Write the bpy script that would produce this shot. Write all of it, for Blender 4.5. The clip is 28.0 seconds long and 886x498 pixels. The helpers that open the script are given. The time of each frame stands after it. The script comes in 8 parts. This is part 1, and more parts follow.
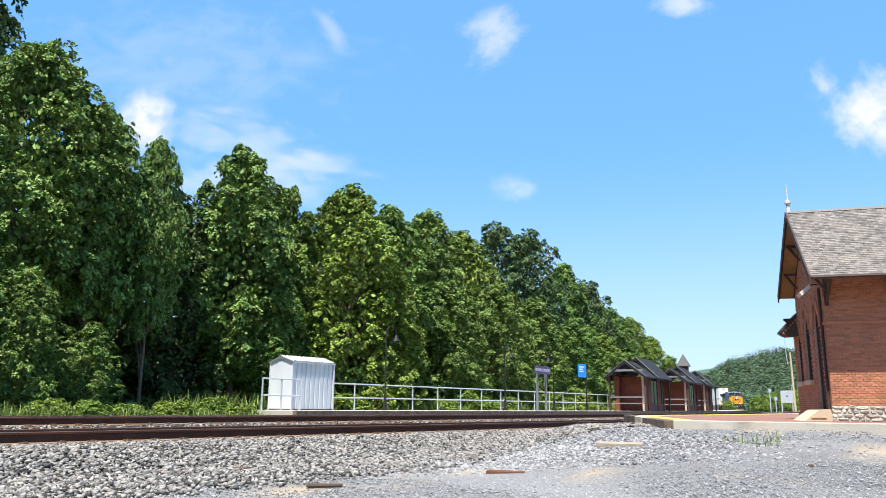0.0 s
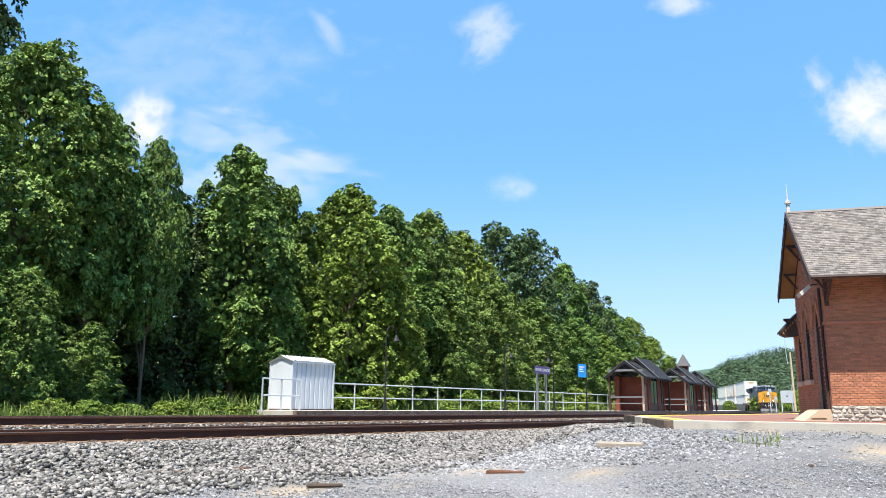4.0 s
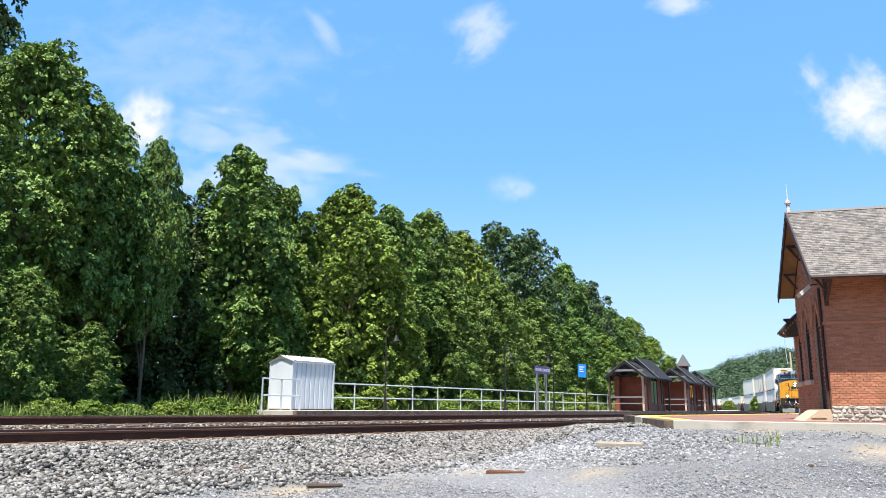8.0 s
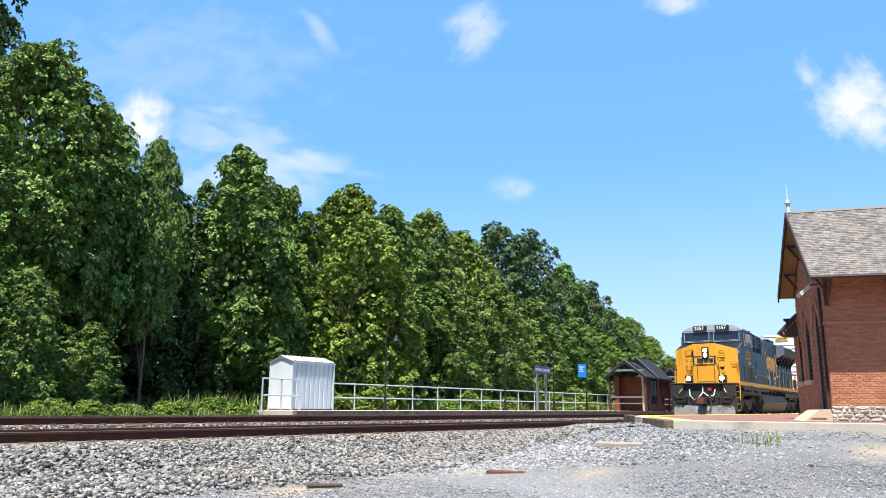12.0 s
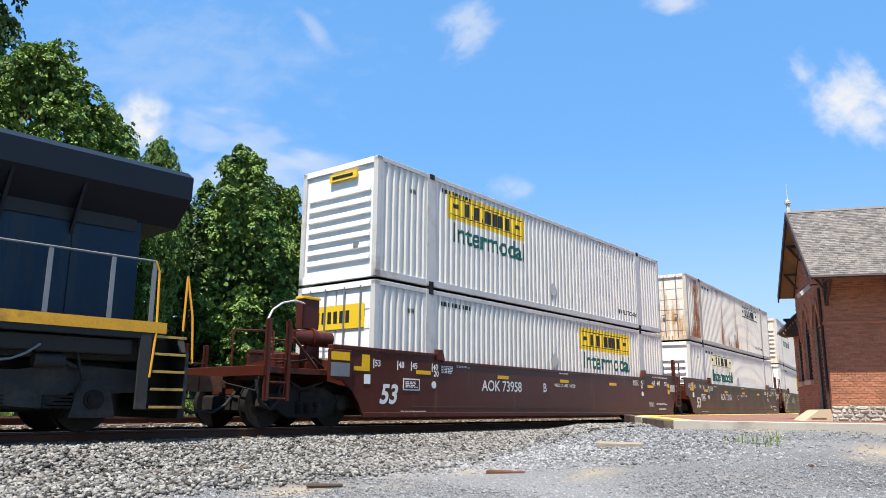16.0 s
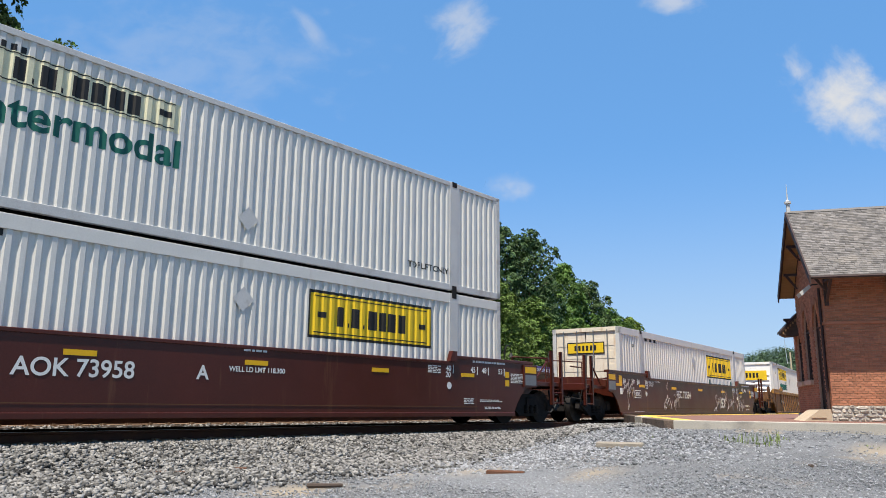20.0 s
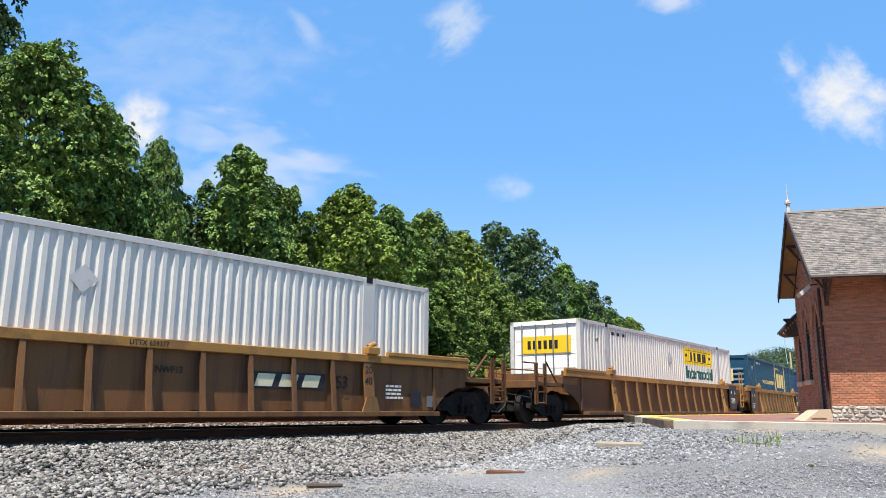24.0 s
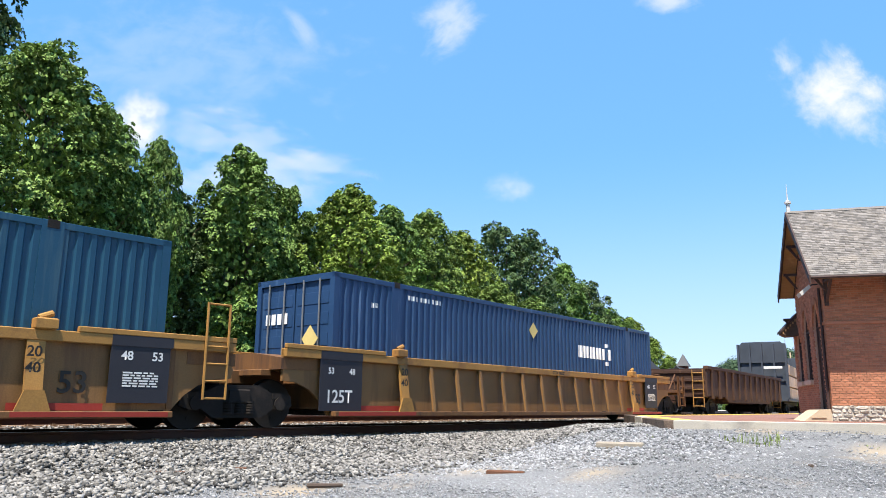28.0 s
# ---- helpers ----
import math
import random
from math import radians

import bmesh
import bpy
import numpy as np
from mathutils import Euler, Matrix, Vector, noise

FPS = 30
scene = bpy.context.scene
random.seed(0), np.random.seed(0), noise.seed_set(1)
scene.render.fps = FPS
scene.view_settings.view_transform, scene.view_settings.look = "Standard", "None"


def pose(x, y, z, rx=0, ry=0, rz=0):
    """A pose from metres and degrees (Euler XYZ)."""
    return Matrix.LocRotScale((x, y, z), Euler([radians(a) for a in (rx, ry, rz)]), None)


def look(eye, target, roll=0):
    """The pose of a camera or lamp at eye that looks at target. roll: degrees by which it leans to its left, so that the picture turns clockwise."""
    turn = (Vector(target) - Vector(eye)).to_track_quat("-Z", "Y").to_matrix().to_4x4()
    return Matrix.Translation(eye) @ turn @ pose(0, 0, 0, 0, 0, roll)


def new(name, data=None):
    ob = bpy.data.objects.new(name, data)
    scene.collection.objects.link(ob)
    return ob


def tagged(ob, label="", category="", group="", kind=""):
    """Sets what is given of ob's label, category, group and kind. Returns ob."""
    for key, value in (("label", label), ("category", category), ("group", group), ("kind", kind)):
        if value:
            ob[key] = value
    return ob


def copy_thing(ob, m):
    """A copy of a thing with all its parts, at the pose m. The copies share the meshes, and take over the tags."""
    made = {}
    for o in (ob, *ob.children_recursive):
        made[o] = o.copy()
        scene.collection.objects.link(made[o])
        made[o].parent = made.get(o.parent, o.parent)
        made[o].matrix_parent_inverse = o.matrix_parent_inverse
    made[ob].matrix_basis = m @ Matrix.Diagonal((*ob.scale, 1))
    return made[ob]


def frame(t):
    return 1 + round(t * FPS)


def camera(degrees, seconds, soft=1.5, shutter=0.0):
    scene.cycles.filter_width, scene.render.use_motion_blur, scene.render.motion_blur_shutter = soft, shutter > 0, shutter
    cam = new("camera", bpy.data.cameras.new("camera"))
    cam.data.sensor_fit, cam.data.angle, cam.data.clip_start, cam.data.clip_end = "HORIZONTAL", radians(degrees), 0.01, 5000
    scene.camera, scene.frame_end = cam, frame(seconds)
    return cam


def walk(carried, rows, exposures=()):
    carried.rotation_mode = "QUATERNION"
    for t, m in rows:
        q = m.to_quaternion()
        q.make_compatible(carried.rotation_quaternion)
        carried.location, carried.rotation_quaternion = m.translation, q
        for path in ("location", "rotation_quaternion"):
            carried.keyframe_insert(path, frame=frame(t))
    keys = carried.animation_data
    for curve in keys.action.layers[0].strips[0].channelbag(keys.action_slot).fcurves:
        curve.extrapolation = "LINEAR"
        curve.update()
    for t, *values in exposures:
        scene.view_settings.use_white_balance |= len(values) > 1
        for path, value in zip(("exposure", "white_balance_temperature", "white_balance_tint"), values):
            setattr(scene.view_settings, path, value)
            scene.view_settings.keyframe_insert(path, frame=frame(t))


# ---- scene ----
cam = camera(60.95, 28.0, soft=0.9)
EYE = 0.421                      # eye height over the near rail's top
TILT = radians(11.87)
stand = look((0, 0, EYE), (0, math.cos(TILT), EYE + math.sin(TILT)), 0.43)
walk(cam, [(0.0, stand), (28.0, stand)], exposures=[(0.0, 1.12), (15.0, 1.12), (15.6, 1.0), (16.2, 0.84), (17.0, 0.61), (18.0, 0.58), (19.0, 0.57), (20.0, 0.60), (21.0, 0.80), (22.0, 0.84), (24.0, 0.90), (26.0, 0.92), (26.6, 1.05), (27.2, 1.12), (28.0, 1.12)])

# ---- world, sun ----
SUN_EL, SUN_AZ = radians(67.0), math.atan2(-0.925, -0.38)
SUN_DIR = Vector((math.cos(SUN_AZ) * math.cos(SUN_EL), math.sin(SUN_AZ) * math.cos(SUN_EL), math.sin(SUN_EL)))
world = bpy.data.worlds.new("sky")
world.use_nodes = True
scene.world = world
wn = world.node_tree
sky = wn.nodes.new("ShaderNodeTexSky")
sky.sky_type, sky.sun_disc = "NISHITA", False
sky.sun_elevation, sky.sun_rotation = SUN_EL, radians(90) - SUN_AZ
sky.altitude = 1500
sky.air_density, sky.dust_density, sky.ozone_density = 1.0, 0.05, 2.6
tone = wn.nodes.new("ShaderNodeHueSaturation")
tone.inputs["Hue"].default_value, tone.inputs["Saturation"].default_value = 0.501, 1.15
wn.links.new(sky.outputs[0], tone.inputs["Color"])
haze = wn.nodes.new("ShaderNodeMix")          # thin even summer haze over the clear sky
haze.data_type = "RGBA"
rise, murk = wn.nodes.new("ShaderNodeTexCoord"), wn.nodes.new("ShaderNodeMapRange")
updown = wn.nodes.new("ShaderNodeSeparateXYZ")
wn.links.new(rise.outputs["Generated"], updown.inputs[0])
murk.interpolation_type = "SMOOTHSTEP"
murk.inputs["From Min"].default_value, murk.inputs["From Max"].default_value = 0.34, 0.0
murk.inputs["To Min"].default_value, murk.inputs["To Max"].default_value = 0.0, 1.0
wn.links.new(updown.outputs["Z"], murk.inputs["Value"])
pale = wn.nodes.new("ShaderNodeMix")
pale.data_type = "RGBA"
pale.inputs["A"].default_value, pale.inputs["B"].default_value = (0.66, 1.74, 3.52, 1.0), (1.95, 2.62, 3.50, 1.0)
wn.links.new(murk.outputs[0], pale.inputs["Factor"])
thick = wn.nodes.new("ShaderNodeMapRange")
thick.inputs["To Min"].default_value, thick.inputs["To Max"].default_value = 0.68, 0.92
wn.links.new(murk.outputs[0], thick.inputs["Value"])
wn.links.new(thick.outputs[0], haze.inputs["Factor"])
wn.links.new(tone.outputs[0], haze.inputs["A"])
wn.links.new(pale.outputs["Result"], haze.inputs["B"])
wn.links.new(haze.outputs["Result"], wn.nodes["Background"].inputs["Color"])
wn.nodes["Background"].inputs["Strength"].default_value = 0.15
sun = new("sun", bpy.data.lights.new("sun", "SUN"))
sun.data.energy, sun.data.angle, sun.data.color = 4.9, radians(0.53), (1.0, 0.93, 0.82)
sun.matrix_world = SUN_DIR.to_track_quat("Z", "Y").to_matrix().to_4x4()

# ---- materials ----
def mat(name, base, rough=0.6, metal=0.0, var=0.25, scale=3.0, fine=40.0, bump=0.15, dirt=None, dirt_amount=0.0,
        dirt_scale=1.2, per="", per_amount=0.0, streak=False, stretch=(1, 1, 1), stains=()):
    """A painted, stony or metallic surface: two scales of tone, fine relief, an optional second colour of stains."""
    m = bpy.data.materials.new(name)
    m.use_nodes = True
    nt = m.node_tree
    bsdf = nt.nodes["Principled BSDF"]
    N, Lk = nt.nodes.new, nt.links.new
    co = N("ShaderNodeTexCoord")
    mp = N("ShaderNodeMapping")
    mp.inputs["Scale"].default_value = stretch
    Lk(co.outputs["Object"], mp.inputs["Vector"])
    n1, n2 = N("ShaderNodeTexNoise"), N("ShaderNodeTexNoise")
    n1.inputs["Scale"].default_value, n1.inputs["Detail"].default_value = scale, 6
    n2.inputs["Scale"].default_value, n2.inputs["Detail"].default_value = fine, 4
    for n in (n1, n2):
        Lk(mp.outputs[0], n.inputs["Vector"])
    add = N("ShaderNodeMath")
    add.operation = "ADD"
    Lk(n1.outputs["Fac"], add.inputs[0]), Lk(n2.outputs["Fac"], add.inputs[1])
    rng = N("ShaderNodeMapRange")
    rng.inputs["From Min"].default_value, rng.inputs["From Max"].default_value = 0.6, 1.4
    rng.inputs["To Min"].default_value, rng.inputs["To Max"].default_value = 1 - var, 1 + var
    Lk(add.outputs[0], rng.inputs["Value"])
    hsv = N("ShaderNodeHueSaturation")
    hsv.inputs["Color"].default_value = (*base, 1)
    value = rng.outputs[0]
    if per:
        if per == "object":
            src = N("ShaderNodeObjectInfo").outputs["Random"]
        else:
            src = N("ShaderNodeNewGeometry").outputs["Random Per Island"]
        pr = N("ShaderNodeMapRange")
        pr.inputs["To Min"].default_value, pr.inputs["To Max"].default_value = 1 - per_amount, 1 + per_amount
        Lk(src, pr.inputs["Value"])
        mul = N("ShaderNodeMath")
        mul.operation = "MULTIPLY"
        Lk(value, mul.inputs[0]), Lk(pr.outputs[0], mul.inputs[1])
        value = mul.outputs[0]
    Lk(value, hsv.inputs["Value"])
    col = hsv.outputs[0]
    if dirt:
        n3 = N("ShaderNodeTexNoise")
        n3.inputs["Scale"].default_value, n3.inputs["Detail"].default_value, n3.inputs["Roughness"].default_value = dirt_scale, 8, 0.7
        if streak:
            mp2 = N("ShaderNodeMapping")
            mp2.inputs["Scale"].default_value = (3.2, 3.2, 0.28)
            Lk(co.outputs["Object"], mp2.inputs["Vector"]), Lk(mp2.outputs[0], n3.inputs["Vector"])
        else:
            Lk(mp.outputs[0], n3.inputs["Vector"])
        r3 = N("ShaderNodeMapRange")
        r3.inputs["From Min"].default_value, r3.inputs["From Max"].default_value = 0.62 - 0.3 * dirt_amount, 0.80 - 0.3 * dirt_amount
        amount = n3.outputs["Fac"]
        for cx, cz, rx, rz, much in stains:
            spot, far, soft = N("ShaderNodeMapping"), N("ShaderNodeVectorMath"), N("ShaderNodeMapRange")
            spot.inputs["Location"].default_value, spot.inputs["Scale"].default_value = (-cx / rx, 0, -cz / rz), (1 / rx, 0, 1 / rz)
            far.operation = "LENGTH"
            soft.inputs["From Min"].default_value, soft.inputs["From Max"].default_value = 0.35, 1.0
            soft.inputs["To Min"].default_value, soft.inputs["To Max"].default_value = much, 0.0
            Lk(co.outputs["Object"], spot.inputs["Vector"]), Lk(spot.outputs[0], far.inputs[0]), Lk(far.outputs["Value"], soft.inputs["Value"])
            plus = N("ShaderNodeMath")
            plus.operation = "ADD"
            Lk(amount, plus.inputs[0]), Lk(soft.outputs[0], plus.inputs[1])
            amount = plus.outputs[0]
        Lk(amount, r3.inputs["Value"])
        mix = N("ShaderNodeMix")
        mix.data_type = "RGBA"
        Lk(r3.outputs[0], mix.inputs["Factor"]), Lk(col, mix.inputs["A"])
        mix.inputs["B"].default_value = (*dirt, 1)
        col = mix.outputs["Result"]
    Lk(col, bsdf.inputs["Base Color"])
    rr = N("ShaderNodeMapRange")
    rr.inputs["To Min"].default_value, rr.inputs["To Max"].default_value = max(0.05, rough - 0.12), min(1, rough + 0.12)
    Lk(n1.outputs["Fac"], rr.inputs["Value"]), Lk(rr.outputs[0], bsdf.inputs["Roughness"])
    bsdf.inputs["Metallic"].default_value, bsdf.inputs["Specular IOR Level"].default_value = metal, 0.3
    if bump:
        bp = N("ShaderNodeBump")
        bp.inputs["Strength"].default_value, bp.inputs["Distance"].default_value = bump, 0.02
        Lk(n2.outputs["Fac"], bp.inputs["Height"]), Lk(bp.outputs[0], bsdf.inputs["Normal"])
    return m


def leaf_mat(name, base, amount=0.45, yellow=0.25):
    m = bpy.data.materials.new(name)
    m.use_nodes = True
    nt = m.node_tree
    bsdf = nt.nodes["Principled BSDF"]
    N, Lk = nt.nodes.new, nt.links.new
    geo = N("ShaderNodeNewGeometry")
    hsv = N("ShaderNodeHueSaturation")
    hsv.inputs["Color"].default_value = (*base, 1)
    r = N("ShaderNodeMapRange")
    r.inputs["To Min"].default_value, r.inputs["To Max"].default_value = 1 - amount, 1 + amount
    Lk(geo.outputs["Random Per Island"], r.inputs["Value"])
    co, n = N("ShaderNodeTexCoord"), N("ShaderNodeTexNoise")
    n.inputs["Scale"].default_value = 0.5
    Lk(co.outputs["Object"], n.inputs["Vector"])
    oi = N("ShaderNodeObjectInfo")
    r2 = N("ShaderNodeMapRange")
    r2.inputs["From Min"].default_value, r2.inputs["From Max"].default_value = 0.3, 0.7
    r2.inputs["To Min"].default_value, r2.inputs["To Max"].default_value = 0.75, 1.3
    Lk(n.outputs["Fac"], r2.inputs["Value"])
    mu = N("ShaderNodeMath")
    mu.operation = "MULTIPLY"
    Lk(r.outputs[0], mu.inputs[0]), Lk(r2.outputs[0], mu.inputs[1]), Lk(mu.outputs[0], hsv.inputs["Value"])
    r3 = N("ShaderNodeMapRange")
    r3.inputs["To Min"].default_value, r3.inputs["To Max"].default_value = 0.5 - 0.03 * yellow, 0.5 + 0.05 * yellow
    Lk(oi.outputs["Random"], r3.inputs["Value"]), Lk(r3.outputs[0], hsv.inputs["Hue"])
    Lk(hsv.outputs[0], bsdf.inputs["Base Color"])
    bsdf.inputs["Roughness"].default_value = 0.55
    bsdf.inputs["Specular IOR Level"].default_value = 0.10
    tr = N("ShaderNodeBsdfTranslucent")
    Lk(hsv.outputs[0], tr.inputs["Color"])
    mx = N("ShaderNodeMixShader")
    mx.inputs[0].default_value = 0.08
    Lk(bsdf.outputs[0], mx.inputs[1]), Lk(tr.outputs[0], mx.inputs[2])
    Lk(mx.outputs[0], nt.nodes["Material Output"].inputs["Surface"])
    return m


def glow(name, color, strength):
    m = bpy.data.materials.new(name)
    m.use_nodes = True
    b = m.node_tree.nodes["Principled BSDF"]
    b.inputs["Base Color"].default_value = (*color, 1)
    b.inputs["Emission Color"].default_value, b.inputs["Emission Strength"].default_value = (*color, 1), strength
    return m


def glass(name, color):
    m = bpy.data.materials.new(name)
    m.use_nodes = True
    b = m.node_tree.nodes["Principled BSDF"]
    b.inputs["Base Color"].default_value = (*color, 1)
    b.inputs["Roughness"].default_value, b.inputs["Specular IOR Level"].default_value = 0.06, 0.6
    return m


M_RAIL = mat("rail_rust", (0.078, 0.034, 0.023), 0.75, 0.2, 0.3, 2, 60, 0.2, (0.12, 0.055, 0.03), 0.3)
M_RAILTOP = mat("rail_polish", (0.33, 0.32, 0.31), 0.35, 0.8, 0.15, 2, 50, 0.05)
M_TIE = mat("creosote_wood", (0.09, 0.065, 0.05), 0.85, 0, 0.35, 4, 60, 0.3, per="object", per_amount=0.3, stretch=(1, 6, 6))
M_TIMBER = mat("weathered_timber", (0.125, 0.088, 0.066), 0.85, 0, 0.6, 5, 60, 0.5, (0.05, 0.04, 0.035), 0.35, 4.0, per="object", per_amount=0.3)
M_PALEWOOD = mat("pale_wood", (0.55, 0.47, 0.36), 0.8, 0, 0.2, 4, 60, 0.3)
M_STONE = mat("ballast_stone", (0.178, 0.168, 0.155), 0.9, 0, 0.3, 6, 80, 0.2, per="island", per_amount=0.92)
M_STONEPALE = mat("pale_ballast_stone", (0.245, 0.245, 0.25), 0.9, 0, 0.25, 6, 80, 0.2, per="island", per_amount=0.6)
M_GRAVEL = mat("crushed_gravel", (0.262, 0.262, 0.266), 0.9, 0, 0.2, 6, 80, 0.2, per="island", per_amount=0.40)
M_RUST = mat("rusty_iron", (0.13, 0.06, 0.035), 0.8, 0.3, 0.4, 8, 60, 0.3)
M_GALV = mat("galvanised_pipe", (0.50, 0.54, 0.57), 0.45, 0.35, 0.1, 4, 50, 0.05)
M_SHED = mat("white_sheet_metal", (0.51, 0.545, 0.58), 0.45, 0, 0.08, 2, 40, 0.05, (0.45, 0.48, 0.5), 0.1)
M_CONC = mat("concrete", (0.43, 0.39, 0.33), 0.9, 0, 0.18, 1.5, 50, 0.25, (0.25, 0.23, 0.2), 0.25)
M_YELLOWEDGE = mat("yellow_edge_paint", (0.80, 0.52, 0.08), 0.7, 0, 0.15, 2, 50, 0.1, (0.4, 0.3, 0.15), 0.25)
M_PAVER = mat("red_brick_paver", (0.215, 0.108, 0.078), 0.85, 0, 0.25, 2, 60, 0.2, (0.24, 0.17, 0.13), 0.3, 1.0)
M_BRICK = mat("red_brick", (0.43, 0.185, 0.105), 0.85, 0, 0.2, 1.2, 70, 0.25, (0.25, 0.115, 0.08), 0.14, 0.8, per="object", per_amount=0.22)
M_BRICKI = mat("red_brick_run", (0.43, 0.185, 0.105), 0.85, 0, 0.2, 1.2, 70, 0.25, (0.25, 0.115, 0.08), 0.14, 0.8, per="island", per_amount=0.22)
M_MORTAR = mat("mortar", (0.47, 0.31, 0.22), 0.95, 0, 0.15, 3, 60, 0.2)
M_SLATE = mat("grey_slate", (0.158, 0.142, 0.130), 0.8, 0, 0.35, 1.5, 60, 0.3, (0.235, 0.205, 0.175), 0.38, 0.9, per="island", per_amount=0.40)
M_TRIM = mat("dark_brown_trim", (0.06, 0.035, 0.03), 0.6, 0, 0.2, 4, 40, 0.1)
M_SOFFIT = mat("ochre_soffit_boards", (0.30, 0.185, 0.085), 0.7, 0, 0.25, 3, 40, 0.15, stretch=(1, 8, 1))
M_FOUND = mat("foundation_stone", (0.46, 0.42, 0.36), 0.9, 0, 0.3, 3, 40, 0.5, (0.25, 0.21, 0.17), 0.35, 3.0, per="object", per_amount=0.38)
M_STEP = mat("tan_concrete_step", (0.50, 0.39, 0.27), 0.9, 0, 0.15, 2, 50, 0.2)
M_SILL = mat("sandstone_sill", (0.55, 0.40, 0.30), 0.85, 0, 0.15, 4, 50, 0.15)
M_DARKGLASS = glass("dark_glass", (0.012, 0.016, 0.025))
M_BLACK = mat("black_iron", (0.022, 0.021, 0.021), 0.6, 0.2, 0.3, 5, 50, 0.1)
M_SHELBRICK = mat("shelter_brick", (0.17, 0.050, 0.032), 0.85, 0, 0.25, 3, 70, 0.2)
M_TURRET = mat("turret_slate", (0.085, 0.085, 0.09), 0.7, 0, 0.25, 3, 60, 0.2)
M_SHELROOF = mat("dark_shingle", (0.020, 0.021, 0.024), 0.85, 0, 0.3, 3, 40, 0.3)
M_WHITE = mat("white_paint", (0.78, 0.78, 0.76), 0.55, 0, 0.06, 3, 40, 0.05)
M_PURPLE = mat("purple_sign_enamel", (0.10, 0.07, 0.20), 0.5, 0, 0.1, 3, 40, 0.05)
M_BLUESIGN = mat("blue_sign_enamel", (0.02, 0.28, 0.75), 0.5, 0, 0.1, 3, 40, 0.05)
M_POLEWOOD = mat("pole_wood", (0.50, 0.40, 0.26), 0.85, 0, 0.25, 3, 50, 0.2, stretch=(6, 6, 1))
M_BARK = mat("bark", (0.14, 0.105, 0.075), 0.9, 0, 0.35, 4, 40, 0.5, stretch=(4, 4, 1))
L_MID = leaf_mat("leaf_green", (0.138, 0.214, 0.054), 0.55)
L_LIGHT = leaf_mat("leaf_light_green", (0.168, 0.236, 0.044), 0.5)
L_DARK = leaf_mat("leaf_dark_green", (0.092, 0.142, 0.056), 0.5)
L_GRASS = leaf_mat("grass_green", (0.150, 0.198, 0.052), 0.6)
L_FAR = leaf_mat("far_leaf_green", (0.066, 0.104, 0.054), 0.6)
# train paints
M_BOXWHITE = mat("container_white", (0.645, 0.620, 0.570), 0.45, 0, 0.07, 1.5, 40, 0.04, (0.50, 0.465, 0.41), 0.14, 1.0, streak=True)
# ends: whiter than the greyer side sheets, with strong sun put into the colour
M_ENDSUNWHITE = mat("container_sunny_end_white", (0.82, 0.81, 0.78), 0.5, 0, 0.05, 1.5, 40, 0.04, (0.62, 0.56, 0.47), 0.12, 1.0, streak=True)
M_CHALK = mat("faded_chalk_paint", (0.36, 0.31, 0.30), 0.7, 0, 0.25, 4, 40, 0.02)
M_BOXRUST = mat("container_rusted_white", (0.66, 0.63, 0.56), 0.6, 0, 0.12, 1.5, 40, 0.1, (0.23, 0.085, 0.030), 0.12, 3.4, streak=True,
                stains=((-6.68, 0.8, 0.8, 2.4, 0.27), (-7.3, 0.1, 0.8, 0.7, 0.2), (-6.9, 2.5, 1.2, 0.7, 0.13), (-2.4, 0.9, 0.4, 1.7, 0.19), (0.3, 1.0, 0.45, 2.2, 0.2), (-0.6, 0.2, 2.6, 0.55, 0.15), (-3.0, 2.8, 3.0, 0.35, 0.11), (4.5, 2.8, 2.5, 0.35, 0.12), (2.6, 1.2, 0.5, 1.8, 0.12)))
M_ENDRUST = mat("container_rusted_end", (0.74, 0.69, 0.60), 0.65, 0, 0.1, 1.5, 40, 0.1, (0.46, 0.25, 0.10), 0.10, 2.6, streak=True, stains=((-8.0, 0.2, 4.0, 2.3, 0.19), (-8.0, 2.7, 4.0, 0.4, 0.08)))
M_BOXCREAM = mat("container_cream", (0.72, 0.63, 0.50), 0.55, 0, 0.08, 1.5, 40, 0.05, (0.42, 0.22, 0.09), 0.26, 1.2, streak=True)
M_RAILGREY = mat("container_rail_grey", (0.52, 0.51, 0.49), 0.55, 0, 0.12, 2, 40, 0.08, (0.36, 0.31, 0.27), 0.28)
M_BOXTEAL = mat("container_dark_blue", (0.012, 0.059, 0.108), 0.42, 0, 0.12, 1.5, 40, 0.04, (0.045, 0.095, 0.125), 0.2, 1.0, streak=True)
M_BOXBLUE = mat("container_blue", (0.019, 0.052, 0.125), 0.45, 0, 0.1, 1.5, 40, 0.04, (0.07, 0.13, 0.24), 0.2, 1.0, streak=True)
M_LOGOYEL = mat("logo_yellow", (0.75, 0.50, 0.02), 0.5, 0, 0.06, 2, 40, 0.02)
M_LOGOPALE = mat("faded_logo", (0.66, 0.62, 0.42), 0.6, 0, 0.12, 2, 40, 0.02)
M_LOGOBLK = mat("logo_black", (0.02, 0.018, 0.016), 0.5, 0, 0.1, 2, 40, 0.02)
M_LOGOGRN = mat("logo_green", (0.008, 0.10, 0.075), 0.5, 0, 0.06, 2, 40, 0.02)
M_LOGOCREAM = mat("logo_cream", (0.64, 0.51, 0.19), 0.55, 0, 0.1, 2, 40, 0.02)
M_CARBROWN = mat("car_brown", (0.068, 0.0150, 0.0090), 0.34, 0, 0.2, 1.2, 40, 0.06, (0.13, 0.055, 0.026), 0.15, 0.9, streak=True)
